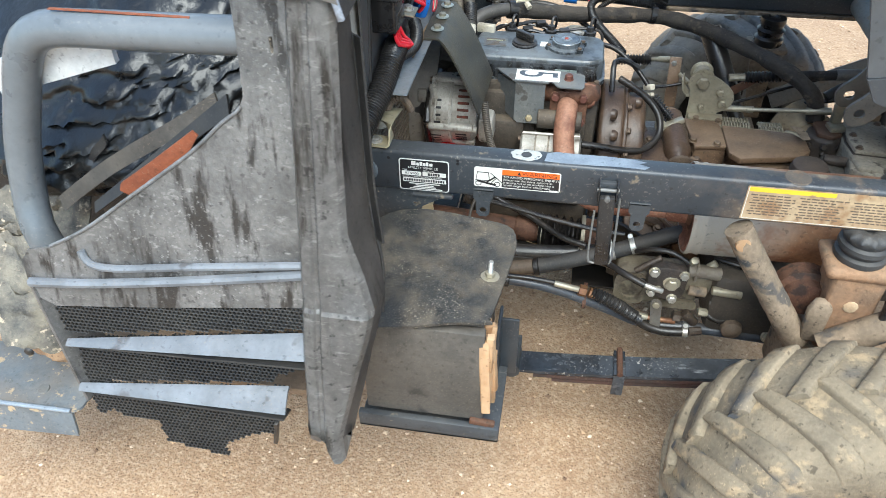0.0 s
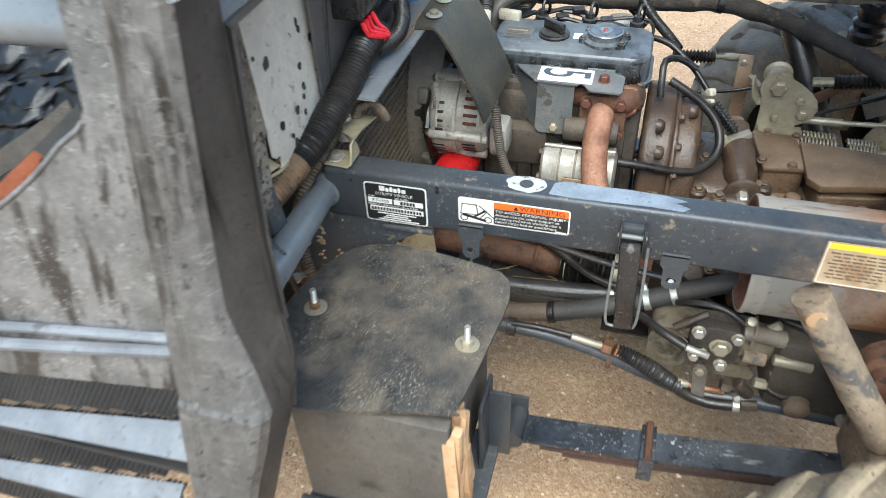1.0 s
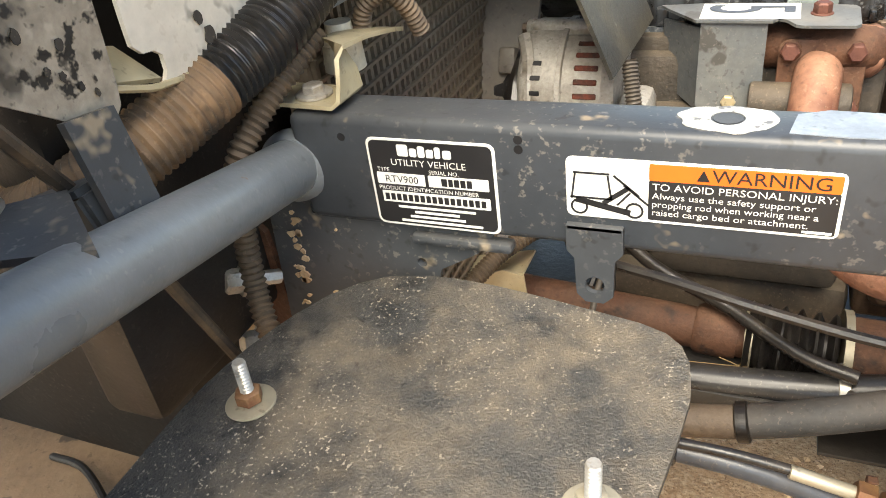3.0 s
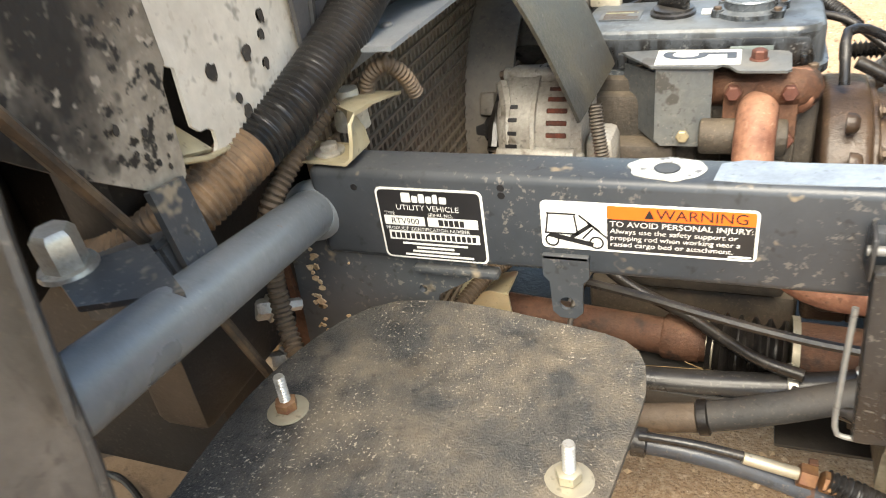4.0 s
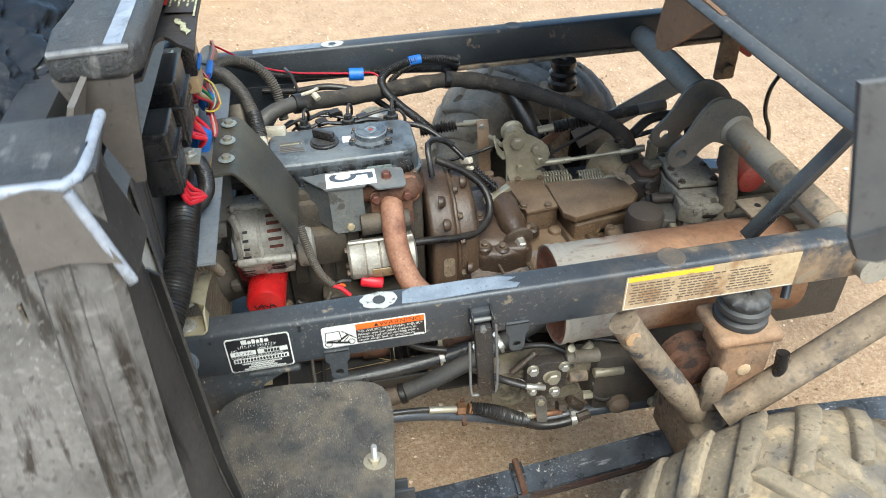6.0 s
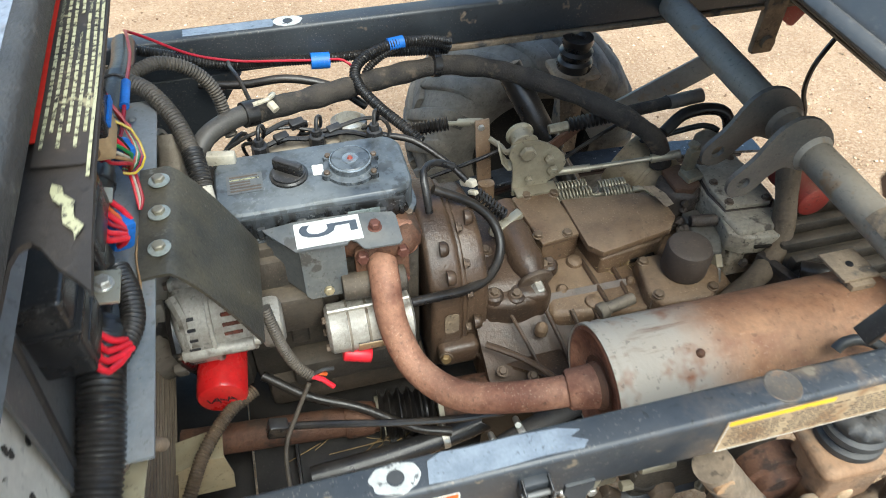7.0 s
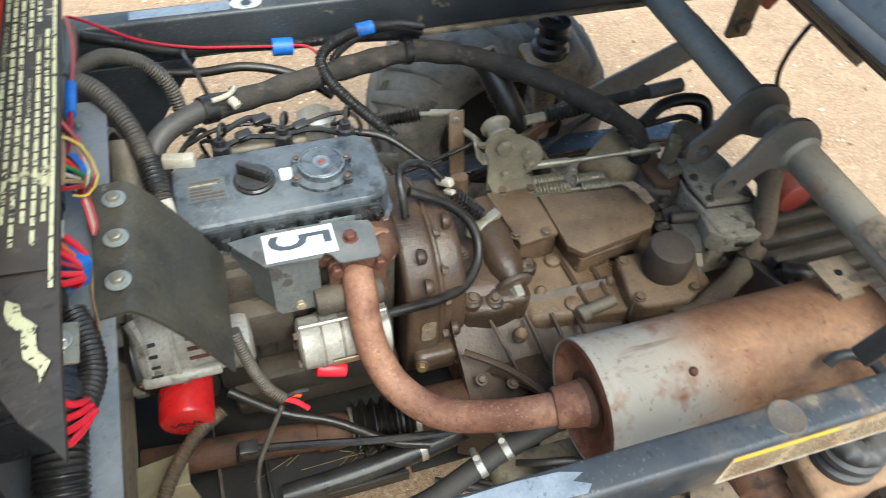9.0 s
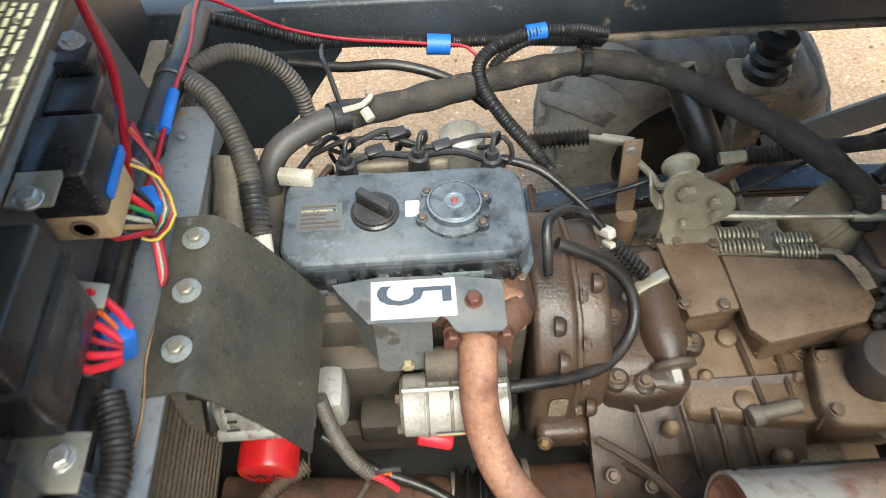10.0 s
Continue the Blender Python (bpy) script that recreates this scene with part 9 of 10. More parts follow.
    for pts, r in (([(0.12, 0.05, 0.425), (0.18, 0.02, 0.428), (0.22, -0.015, 0.432), (0.262, -0.034, 0.424)], 0.0075), ([(0.15, 0.06, 0.40), (0.20, 0.03, 0.41), (0.25, 0.0, 0.415), (0.28, -0.02, 0.405)], 0.006), ([(0.345, -0.01, 0.475), (0.31, 0.0, 0.49), (0.27, 0.01, 0.485), (0.24, 0.03, 0.46)], 0.0055), ([(0.40, -0.02, 0.35), (0.43, -0.03, 0.338), (0.47, -0.01, 0.35), (0.51, 0.02, 0.38)], 0.006), ([(0.40, 0.02, 0.47), (0.44, 0.0, 0.475), (0.49, 0.0, 0.45), (0.53, 0.02, 0.40)], 0.005)):
        part("pilot_hose", tube(B(), [(a, y + b, e) for a, b, e in pts], r, 10), HOSE, t)
    d = thing("final_drive", "dusty casting with a rusty flange behind the brace", "gear casing", (0.48, 0.16, 0.35))
    bm = B()
    lathe(bm, (0.526, 0.045, 0.535), (0.526, -1, 0.535), [(0, 0.05), (0.03, 0.05), (0.034, 0.038), (0.05, 0.036), (0.052, 0.02)], 28)
    part("flange", bm, RUST_DARK, d)
    bm = B()
    span(bm, (0.40, 0.12, 0.30), (0.66, 0.34, 0.46), 0.02)
    part("case", bm, BLOCK, d)


VALVE = surface("tan_dusted_valve_casting", (128, 118, 98), (98, 90, 76), 12, 0.5, 0.1, 0.4, (140, 124, 102), 0.3, 12, spots=(58, 50, 42), spot_size=26, spot_edge=(0.56, 0.68), fine=0.4)
STEEL_BRK = surface("muddy_bracket_steel", (116, 112, 106), (92, 86, 78), 18, 0.45, 0.1, 0.35, (140, 122, 100), 0.2, 10, spots=(70, 60, 52), spot_size=30, spot_edge=(0.58, 0.68))
build_valve()


# ---- radiator, angle strip, rubber flap ----
def build_radiator():
    t = thing("radiator", "dusty finned radiator core in front of the engine", "radiator", (-0.30, 0.35, 0.42))
    bm = B()
    span(bm, (-0.325, 0.06, 0.42), (-0.30, 0.80, 0.84), 0.003)
    part("core", bm, RADIATOR, t)
    first = part("fin", span(B(), (-0.300, 0.065, 0.425), (-0.2955, 0.070, 0.835)), RADIATOR, t)
    for k in range(1, 64):
        fin = new("fin", first.data)
        fin.parent, fin.location = t, (0, k * 0.0115, 0)
    for k in range(26):
        bm = B()
        span(bm, (-0.2965, 0.062, 0.432 + k * 0.0156), (-0.2925, 0.80, 0.435 + k * 0.0156))
        part("core_rib", bm, RADIATOR, t)
    s = thing("fan_shroud", "grey plastic fan shroud ring round the engine fan", "shroud", (-0.28, 0.58, 0.42))
    bm = B()
    lathe(bm, (-0.294, 0.60, 0.60), (1, 0.60, 0.60), [(0, 0.21), (0.04, 0.20), (0.06, 0.195), (0.06, 0.188), (0.0, 0.19)], 48, False)
    part("ring", bm, SHROUD, s)
    for a in (100, 160, 200, 250):
        q = Vector((-0.262, 0.60 + 0.2 * math.cos(radians(a)), 0.60 + 0.2 * math.sin(radians(a))))
        part("mount_lug", box(B(), q, (0.02, 0.03, 0.03), (a, 0, 0), 0.004), SHROUD, s)
    w = thing("washer_bottle_mount", "small clear-white plastic nipple on a bracket", "fitting", (-0.265, 0.05, 0.78))
    bm = B()
    lathe(bm, (-0.275, 0.075, 0.785), (-0.275, 0.075, 1), [(0, 0.016), (0.02, 0.015), (0.022, 0.011), (0.035, 0.010)], 16)
    part("nipple", bm, WIRE_WHITE, w)


SHROUD = surface("grey_shroud", (120, 114, 104), (100, 95, 88), 12, 0.6, 0.0, 0.3, relief=0.1)
build_radiator()


FLAP_RUBBER = surface("brown_dusted_rubber", (50, 51, 50), (88, 81, 66), 9, 0.42, 0.0, 0.4, (112, 102, 84), 0.25, 18, spots=(128, 124, 114), spot_size=34, spot_edge=(0.66, 0.72), fine=0.5, specks=0.5)
WASHER = surface("pale_zinc_washer", (182, 186, 178), (158, 162, 154), 40, 0.4, 0.25, 0.0, relief=0.05)


WIRE_PURPLE = surface("purple_wire", (120, 52, 96), (104, 44, 84), 20, 0.4, relief=0.0)
WIRE_TAN = surface("tan_wire", (176, 140, 96), (150, 116, 78), 30, 0.6, relief=0.0)


def build_strip():
    t = thing("angle_strip", "scratched grey steel angle strip across the bay front", "bracket", (-0.245, 0.38, 0.84))
    bm = B()
    z = lambda y: 0.856 - 0.02 * (y - 0.3)
    skin(bm, lambda u, v: (-0.274 + 0.056 * v, 0.06 + 0.60 * u, z(0.06 + 0.62 * u)), 10, 2, 0.004)
    skin(bm, lambda u, v: (-0.278, 0.06 + 0.62 * u, z(0.06 + 0.62 * u) - 0.03 + 0.03 * v), 10, 2, 0.004)
    part("strip", bm, STRIP, t)
    part("stray_wire", tube(B(), [(-0.236, 0.20, 0.8625), (-0.232, 0.27, 0.8615), (-0.238, 0.33, 0.861), (-0.232, 0.40, 0.860), (-0.236, 0.46, 0.859)], 0.0014, 6), WIRE_TAN, t, "loose tan wire along the strip")
    for y in (0.12, 0.60):
        part("rivet", lathe(B(), (-0.248, y, 0.8605), (-0.248, y, 2), [(0, 0.006), (0.002, 0.005), (0.003, 0.002)], 12), STEEL, t)
    f = thing("rubber_deflector_flap", "brown-black rubber flap fixed with three bolts and washers", "rubber flap", (-0.2, 0.38, 0.70))
    bm = B()
    def flap(u, v):
        y0, y1 = 0.482 - 0.195 * v, 0.487 - 0.19 * v
        s = u
        x = -0.236 + 0.125 * s
        drop = 0.0 if s < 0.28 else 0.168 * ((s - 0.28) / 0.72) ** 1.35
        return (x + 0.012 * math.sin(3.1 * s) * 0 - 0.008 * v * s, y0 + (y1 - y0) * s, 0.862 - drop)
    skin(bm, flap, 20, 8, 0.004)
    part("flap", bm, FLAP_RUBBER, f)
    for y in (0.451, 0.390, 0.329):
        x = -0.211
        bm = B()
        lathe(bm, (x, y, 0.8655), (x, y, 2), [(0, 0.0135), (0.0014, 0.0132), (0.0018, 0.012), (0.0022, 0.005)], 28)
        w = part("washer", bm, WASHER, f, "bright plated washer")
        bm = B()
        lathe(bm, (x, y, 0.868), (x, y, 2), [(-0.0005, 0.0078), (0.0045, 0.0078), (0.0056, 0.0062)], 6)
        part("bolt_head", bm, ZINC, w)


STRIP = surface("scratched_grey_paint", (122, 129, 135), (142, 147, 151), 10, 0.4, 0.05, 0.3, (166, 152, 132), 0.06, 14, spots=(150, 112, 74), spot_size=18, spot_edge=(0.64, 0.72))
build_strip()


# ---- electrical board ----
BOARD_PLATE = surface("satin_black_board", (74, 74, 76), (92, 90, 88), 8, 0.3, 0.0, 0.3, (120, 112, 100), 0.08, 14, specks=0.5)


def build_board():
    t = thing("electrical_panel", "black panel carrying relays and fuse boxes above the bay", "electrical panel", (-0.29, 0.28, 0.86))
    bm = B()
    out = [(0.035, 0.845), (0.66, 0.845), (0.60, 1.03), (0.05, 1.09), (0.035, 1.075)]
    plate(bm, out, 0.004, pose(-0.286, 0, 0) @ Matrix(((0, 0, 1, 0), (1, 0, 0, 0), (0, 1, 0, 0), (0, 0, 0, 1))), [(0.44, 0.93, 0.008), (0.10, 0.88, 0.005)])
    part("backplate", bm, BOARD_PLATE, t)
    for c, s, name, mat in (((-0.262, 0.133, 1.000), (0.044, 0.074, 0.096), "fuse_box", BLACK), ((-0.260, 0.262, 1.012), (0.046, 0.104, 0.105), "fuse_box", BLACK)):
        bm = B()
        box(bm, c, s, (0, 0, 0), 0.005, 3)
        b = part(name, bm, mat, t, "glossy black fuse box")
        bm = B()
        box(bm, (c[0] + 0.004, c[1], c[2] + 0.012), (s[0] + 0.002, s[1] + 0.006, 0.006), (0, 0, 0), 0.002)
        part("lid_rim", bm, BLACK, b)
        bm = B()
        box(bm, (c[0] + 0.016, c[1], c[2] - 0.03), (0.016, s[1] * 0.7, 0.03), (0, 0, 0), 0.003)
        part("socket", bm, BLACK, b)
    r = part("relay", box(B(), (-0.258, 0.405, 1.020), (0.056, 0.064, 0.050), (0, 0, 0), 0.004, 3), BLACK, t, "black relay on a clear tan base")
    part("relay_base", box(B(), (-0.257, 0.405, 0.981), (0.052, 0.060, 0.034), (0, 0, 0), 0.005, 3), TAN, r, "tan relay base")
    part("blue_band", box(B(), (-0.2295, 0.412, 1.004), (0.0044, 0.050, 0.010), (0, 0, 0), 0.001), WIRE_BLUE, r)
    part("socket_ring", lathe(B(), (-0.255, 0.3755, 0.98), (-0.255, -1, 0.98), [(0, 0.011), (0.002, 0.011), (0.002, 0.008), (0.0005, 0.008)], 20), TAN_DARK, r)
    part("small_relay", box(B(), (-0.262, 0.468, 1.018), (0.040, 0.042, 0.042), (0, 0, 0), 0.004, 2), BLACK, t)
    part("small_relay", box(B(), (-0.266, 0.505, 1.035), (0.030, 0.026, 0.032), (0, 0, 0), 0.003, 2), BLACK, t)
    for p, s, a in (((-0.262, 0.362, 1.043), (0.034, 0.034, 0.004), 0), ((-0.250, 0.195, 0.956), (0.05, 0.042, 0.004), 8), ((-0.250, 0.325, 0.962), (0.03, 0.022, 0.004), 20)):
        part("metal_tab", box(B(), p, s, (0, a, 0), 0.001), ZINC, t, "zinc mounting tab")
    for p in ((-0.262, 0.350, 1.0455), (-0.240, 0.196, 0.9585), (-0.268, 0.515, 1.052)):
        bolt(t, p, (0.1, 0, 1), 0.008, 0.007, BOLT_BRIGHT, 0.0105, BOLT_BRIGHT)
    part("panel_slot", box(B(), (-0.2815, 0.14, 1.075), (0.0016, 0.05, 0.008), (-6, 0, 0), 0.0005), INK, t, "narrow slot in the panel")
    for a, b in (((0.055, 0.87), (0.085, 1.03)), ((0.50, 0.90), (0.54, 0.99))):
        bm = B()
        p, q = Vector((-0.2815, *a)), Vector((-0.2815, *b))
        rod(bm, p, q, 0.004, seg=8)
        part("pressed_rib", bm, PLASTIC_DARK, t)
    # bright wires below the fuse boxes
    w = thing("fuse_box_wires", "bright red wires with tan, white and green strands", "wires", (-0.25, 0.2, 0.88))
    rng = random.Random(9)
    for y0, z0, yj, zj, mats in ((0.133, 0.945, 0.175, 0.895, (PINK, PINK, PINK, PINK)), (0.285, 0.965, 0.30, 0.915, (PINK, PINK, WIRE_RED, PINK, WIRE_ORANGE, PINK)), (0.40, 0.975, 0.44, 0.90, (WIRE_RED, WIRE_TAN, WIRE_WHITE, WIRE_GREEN, PINK, BLACK))):
        for k, mat in enumerate(mats):
            y = y0 - 0.02 + 0.012 * k
            bm = B()
            tube(bm, [(-0.247, y, z0), (-0.243 + 0.004 * rng.random(), y + 0.004, z0 - 0.02), (-0.232 + 0.008 * rng.random(), (y + yj) / 2, (z0 + zj) / 2 - 0.008), (-0.24, yj + 0.004 * k - 0.01, zj), (-0.245, yj + 0.03, zj - 0.015)], 0.0034 if mat is PINK else 0.0024, 8)
            part("wire", bm, mat, w)
    for p, s in (((-0.240, 0.312, 0.918), (0.026, 0.030, 0.040)), ((-0.240, 0.452, 0.915), (0.02, 0.028, 0.034))):
        bm = B()
        box(bm, p, s, (10, 15, 30), 0.006)
        part("blue_tape", bm, WIRE_BLUE, w)
    # looped bundle of thin wires over the blue tape, and two loose ends below it
    for k, mat in enumerate((PINK, WIRE_TAN, WIRE_WHITE, WIRE_GREEN, BLACK, WIRE_RED, WIRE_PURPLE, WIRE_YELLOW)):
        d = 0.0035 * k
        part("thin_wire", tube(B(), [(-0.246, 0.475 - 0.3 * d, 0.955), (-0.232 + 0.3 * d, 0.468 - 0.2 * d, 0.940), (-0.226 + 0.4 * d, 0.452 - 0.3 * d, 0.918 - 0.3 * d), (-0.232 + 0.2 * d, 0.432 - 0.6 * d, 0.905 + 0.2 * d), (-0.240, 0.425 - 0.4 * d, 0.915)], 0.0017, 6), mat, w)
    for k, mat in enumerate((PINK, WIRE_WHITE, WIRE_RED)):
        part("wire_stub", tube(B(), [(-0.236 + 0.003 * k, 0.428, 0.905), (-0.233 + 0.003 * k, 0.413, 0.895), (-0.232 + 0.003 * k, 0.40, 0.882), (-0.231, 0.392, 0.874)], 0.0022, 8), mat, w)
    for k, mat in enumerate((WIRE_RED, WIRE_ORANGE, WIRE_PURPLE, WIRE_RED)):
        part("thin_wire", tube(B(), [(-0.25, 0.50 + 0.004 * k, 0.965), (-0.238, 0.492, 0.945 - 0.004 * k), (-0.230, 0.478 + 0.003 * k, 0.930), (-0.228, 0.462, 0.915 + 0.003 * k)], 0.0022, 6), mat, w)


TAN_DARK = surface("dark_tan_ring", (132, 106, 78), (112, 90, 66), 20, 0.5, relief=0.0)
TAN = surface("tan_label", (190, 160, 120), (176, 146, 106), 20, 0.5, relief=0.0)
build_board()


SHEET_BLACK = surface("dark_brown_sheet", (60, 54, 49), (42, 38, 35), 8, 0.55, 0.0, 0.12, (84, 74, 62), 0.3, 14)


def build_sticker_panel():
    t = thing("cab_warning_panel", "brown-black sheet with a scuffed red and cream warning sticker", "panel", (-0.17, 0.2, 1.25))
    def at(u, v):
        # u along y from the torn tip, v from the free edge back under the ledge
        y = -0.066 + 0.79 * u
        return Vector((-0.1615 - 0.058 * v, y, 1.219 - 0.004 * (1 - v) ** 2 + 0.0015 * noise.noise(Vector((y * 9, v * 3, 0)))))
    bm = B()
    # arched cut-out over the fuse boxes leaves a narrow strip beside the ledge
    plate(bm, [(-0.1605, 0.72), (-0.1605, 0.04), (-0.159, -0.02), (-0.157, -0.060), (-0.164, -0.05), (-0.175, -0.038), (-0.184, -0.022), (-0.190, -0.016), (-0.196, -0.02), (-0.199, -0.03), (-0.2005, -0.11), (-0.214, -0.118), (-0.221, -0.09), (-0.221, 0.72)], 0.004, pose(0, 0, 1.211))
    part("sheet", bm, SHEET_BLACK, t)
    def strip(name, u0, u1, v0, v1, mat, lift, label=""):
        n = max(1, round((u1 - u0) / 0.03))
        return part(name, skin(B(), lambda a, b: at(u0 + (u1 - u0) * a, v0 + (v1 - v0) * b) + Vector((0, 0, lift)), n, 1, 0.0003), mat, t, label)
    strip("sticker_field", 0.135, 1.0, 0.015, 0.56, STICKER, 0.0008)
    strip("red_band", 0.165, 0.52, 0.56, 0.76, DECAL_RED, 0.0008, "scuffed red heading band")
    strip("orange_patch", 0.525, 0.60, 0.56, 0.78, ORANGE, 0.0008, "orange warning patch")
    strip("edge_line", 0.12, 1.0, 0.01, 0.045, CREAM, 0.0013)
    strip("divider_line", 0.497, 0.501, 0.05, 0.55, CREAM, 0.0013)
    rng = random.Random(12)
    words = {0: ((0.355, "FROM A MACHINE RUNAWAY:"),), 3: ((0.30, "range shift lever in neutral"),), 4: ((0.38, "(if equipped)"),)}
    for k in range(6):
        v0 = 0.475 - k * 0.080
        u, stop = 0.155 + 0.02 * (k % 2), 0.49 - (0.10 if k == 5 else 0.0)
        while u < stop:
            at_word = [(a, w) for a, w in words.get(k, ()) if abs(u - a) < 0.02]
            if at_word:
                p = at(u, v0)
                letters("lettering", at_word[0][1], 0.0034, pose(p.x, p.y, p.z + 0.0016, 0, 0, 90), CREAM, t)
                u += 0.0026 * len(at_word[0][1]) + 0.006
                words[k] = ()
                continue
            w = rng.uniform(0.004, 0.016)
            strip("text_bar", u, min(u + w, stop), v0, v0 + 0.036, CREAM, 0.0013)
            u += w + rng.uniform(0.0018, 0.003)
    for k, text in ((0, "TO AV"), (1, "1. Do not"), (2, "2. Do not"), (3, "position")):
        p = at(0.515, 0.46 - k * 0.085)
        letters("lettering", text, 0.0042 if k == 0 else 0.0034, pose(p.x, p.y, p.z + 0.0016, 0, 0, 90), CREAM, t)
        for j in range(4):
            u = 0.545 + 0.028 * j + rng.uniform(0, 0.004)
            strip("text_bar", u, u + rng.uniform(0.012, 0.022), 0.46 - k * 0.085, 0.498 - k * 0.085, CREAM, 0.0013)
    for k in range(7):
        strip("heading_bar", 0.30 + k * 0.026, 0.318 + k * 0.026, 0.61, 0.70, CREAM, 0.0013)
    # torn scrap of the backing paper
    rng = random.Random(5)
    left = [(-0.182 + 0.017 * k / 7 - 0.004 * math.sin(k) ** 2, 0.026 - 0.048 * k / 7) for k in range(8)]
    right = [(x + 0.003 + 0.0035 * rng.random(), y + 0.003) for x, y in reversed(left[1:-1])]
    bm = B()
    plate(bm, left + right, 0.0006, pose(0, 0, 1.2168))
    part("torn_scrap", bm, CREAM, t, "torn scrap of cream sticker")


STICKER = surface("worn_sticker_black", (52, 46, 40), (70, 60, 50), 14, 0.5, relief=0.05, spots=(150, 140, 110), spot_size=40, spot_edge=(0.64, 0.68))
build_sticker_panel()


# ---- conduits and wiring ----
HOSE_DUST = surface("dust_caked_hose", (86, 74, 60), (112, 97, 80), 14, 0.85, 0.0, 0.4, (140, 122, 100), 0.4, 10, spots=(44, 38, 33), spot_size=20, spot_edge=(0.58, 0.68))
CONDUIT_GREY = surface("grey_dusty_conduit", (50, 48, 46), (78, 72, 65), 16, 0.45, 0.0, 0.4, (132, 118, 100), 0.1, 8)
ELBOW = surface("dull_dark_pipe", (62, 60, 57), (84, 80, 75), 16, 0.4, 0.1, 0.3, (120, 110, 98), 0.1, 8)
CONDUIT_MUD = surface("mud_browned_conduit", (134, 106, 78), (42, 39, 36), 26, 0.65, 0.0, 0.35, (156, 128, 98), 0.2, 8, spots=(26, 25, 25), spot_size=22, spot_edge=(0.52, 0.62))


def build_wiring():
    def loom(name, label, pts, r, mat, pitch=0.0, depth=0.0, seg=14, category="conduit", part_name="sleeve"):
        t = thing(name, label, category, pts[len(pts) // 2])
        bm = B()
        tube(bm, pts, r, seg, pitch=pitch, depth=depth)
        part(part_name, bm, mat, t)
        return t
    # thick corrugated loom: one line, black above and browned with mud below
    way = smooth_line([(-0.262, 0.20, 0.885), (-0.257, 0.165, 0.900), (-0.256, 0.12, 0.898), (-0.263, 0.06, 0.869), (-0.278, 0.0, 0.838), (-0.290, -0.04, 0.824), (-0.302, -0.08, 0.811), (-0.318, -0.115, 0.798), (-0.345, -0.135, 0.782), (-0.375, -0.14, 0.77), (-0.41, -0.14, 0.765)], 0.001)
    cut_at = min(range(len(way)), key=lambda k: abs(way[k].y + 0.05))
    t = thing("corrugated_conduit", "thick shiny black corrugated conduit beside the heat shield", "conduit", (-0.278, 0.0, 0.81))
    part("sleeve", tube(B(), way[:cut_at + 1], 0.0225, 20, pitch=0.0052, depth=0.0024, straight=True), CONDUIT, t)
    part("muddy_end", tube(B(), way[cut_at:], 0.0224, 20, pitch=0.0052, depth=0.002, straight=True), CONDUIT_MUD, t, "mud-browned lower length")
    loom("corrugated_conduit", "short black corrugated conduit loop by the fuse box", [(-0.245, 0.27, 0.90), (-0.235, 0.24, 0.895), (-0.232, 0.21, 0.888), (-0.238, 0.185, 0.885), (-0.25, 0.16, 0.885)], 0.013, CONDUIT, 0.005, 0.002)
    loom("corrugated_conduit", "thin dusty conduit hanging behind the outrigger tube", [(-0.268, 0.035, 0.825), (-0.278, 0.0, 0.806), (-0.288, -0.024, 0.787), (-0.299, -0.043, 0.762), (-0.312, -0.04, 0.72), (-0.31, -0.05, 0.66), (-0.285, -0.075, 0.625), (-0.262, -0.09, 0.612)], 0.0092, CONDUIT_DUSTY, 0.005, 0.002)
    loom("corrugated_conduit", "thin conduit end with a loose plug on the bracket", [(-0.262, 0.085, 0.81), (-0.255, 0.083, 0.828), (-0.238, 0.085, 0.838), (-0.228, 0.095, 0.825), (-0.224, 0.107, 0.803)], 0.0075, CONDUIT_DUSTY, 0.004, 0.0016)
    # taped trunk along the panel and the branches into the bay
    trunk = loom("taped_loom", "black taped wiring trunk along the electrical panel", [(-0.272, 0.16, 0.886), (-0.276, 0.30, 0.882), (-0.280, 0.42, 0.880), (-0.280, 0.55, 0.876), (-0.272, 0.66, 0.868), (-0.268, 0.76, 0.85), (-0.275, 0.86, 0.83)], 0.019, HOSE, category="wiring")
    for q, d in (((-0.276, 0.30, 0.882), (0, 1, -0.02)), ((-0.280, 0.45, 0.8795), (0, 1, -0.02)), ((-0.278, 0.58, 0.8745), (0, 1, -0.04)), ((-0.270, 0.69, 0.865), (0.04, 1, -0.1))):
        q, d = Vector(q), Vector(d).normalized()
        part("tape_band", lathe(B(), q - d * 0.011, q + d, [(0, 0.0192), (0.002, 0.0208), (0.020, 0.0208), (0.022, 0.0192)], 18), BLACK, trunk)
    t = loom("corrugated_conduit", "grey corrugated conduit dropping to the engine front", [(-0.258, 0.69, 0.868), (-0.225, 0.66, 0.862), (-0.195, 0.61, 0.845), (-0.178, 0.56, 0.825), (-0.170, 0.525, 0.81), (-0.167, 0.50, 0.797)], 0.0135, CONDUIT_GREY, 0.0055, 0.0022)
    bm = B()
    rod(bm, (-0.167, 0.502, 0.799), (-0.162, 0.482, 0.784), 0.012, 0.009, 12)
    part("white_tape", bm, WIRE_WHITE, t)
    bm = B()
    tube(bm, [(-0.176, 0.555, 0.823), (-0.172, 0.53, 0.813), (-0.169, 0.51, 0.802)], 0.0155, 14, pitch=0.0055, depth=0.002)
    part("black_length", bm, CONDUIT, t)
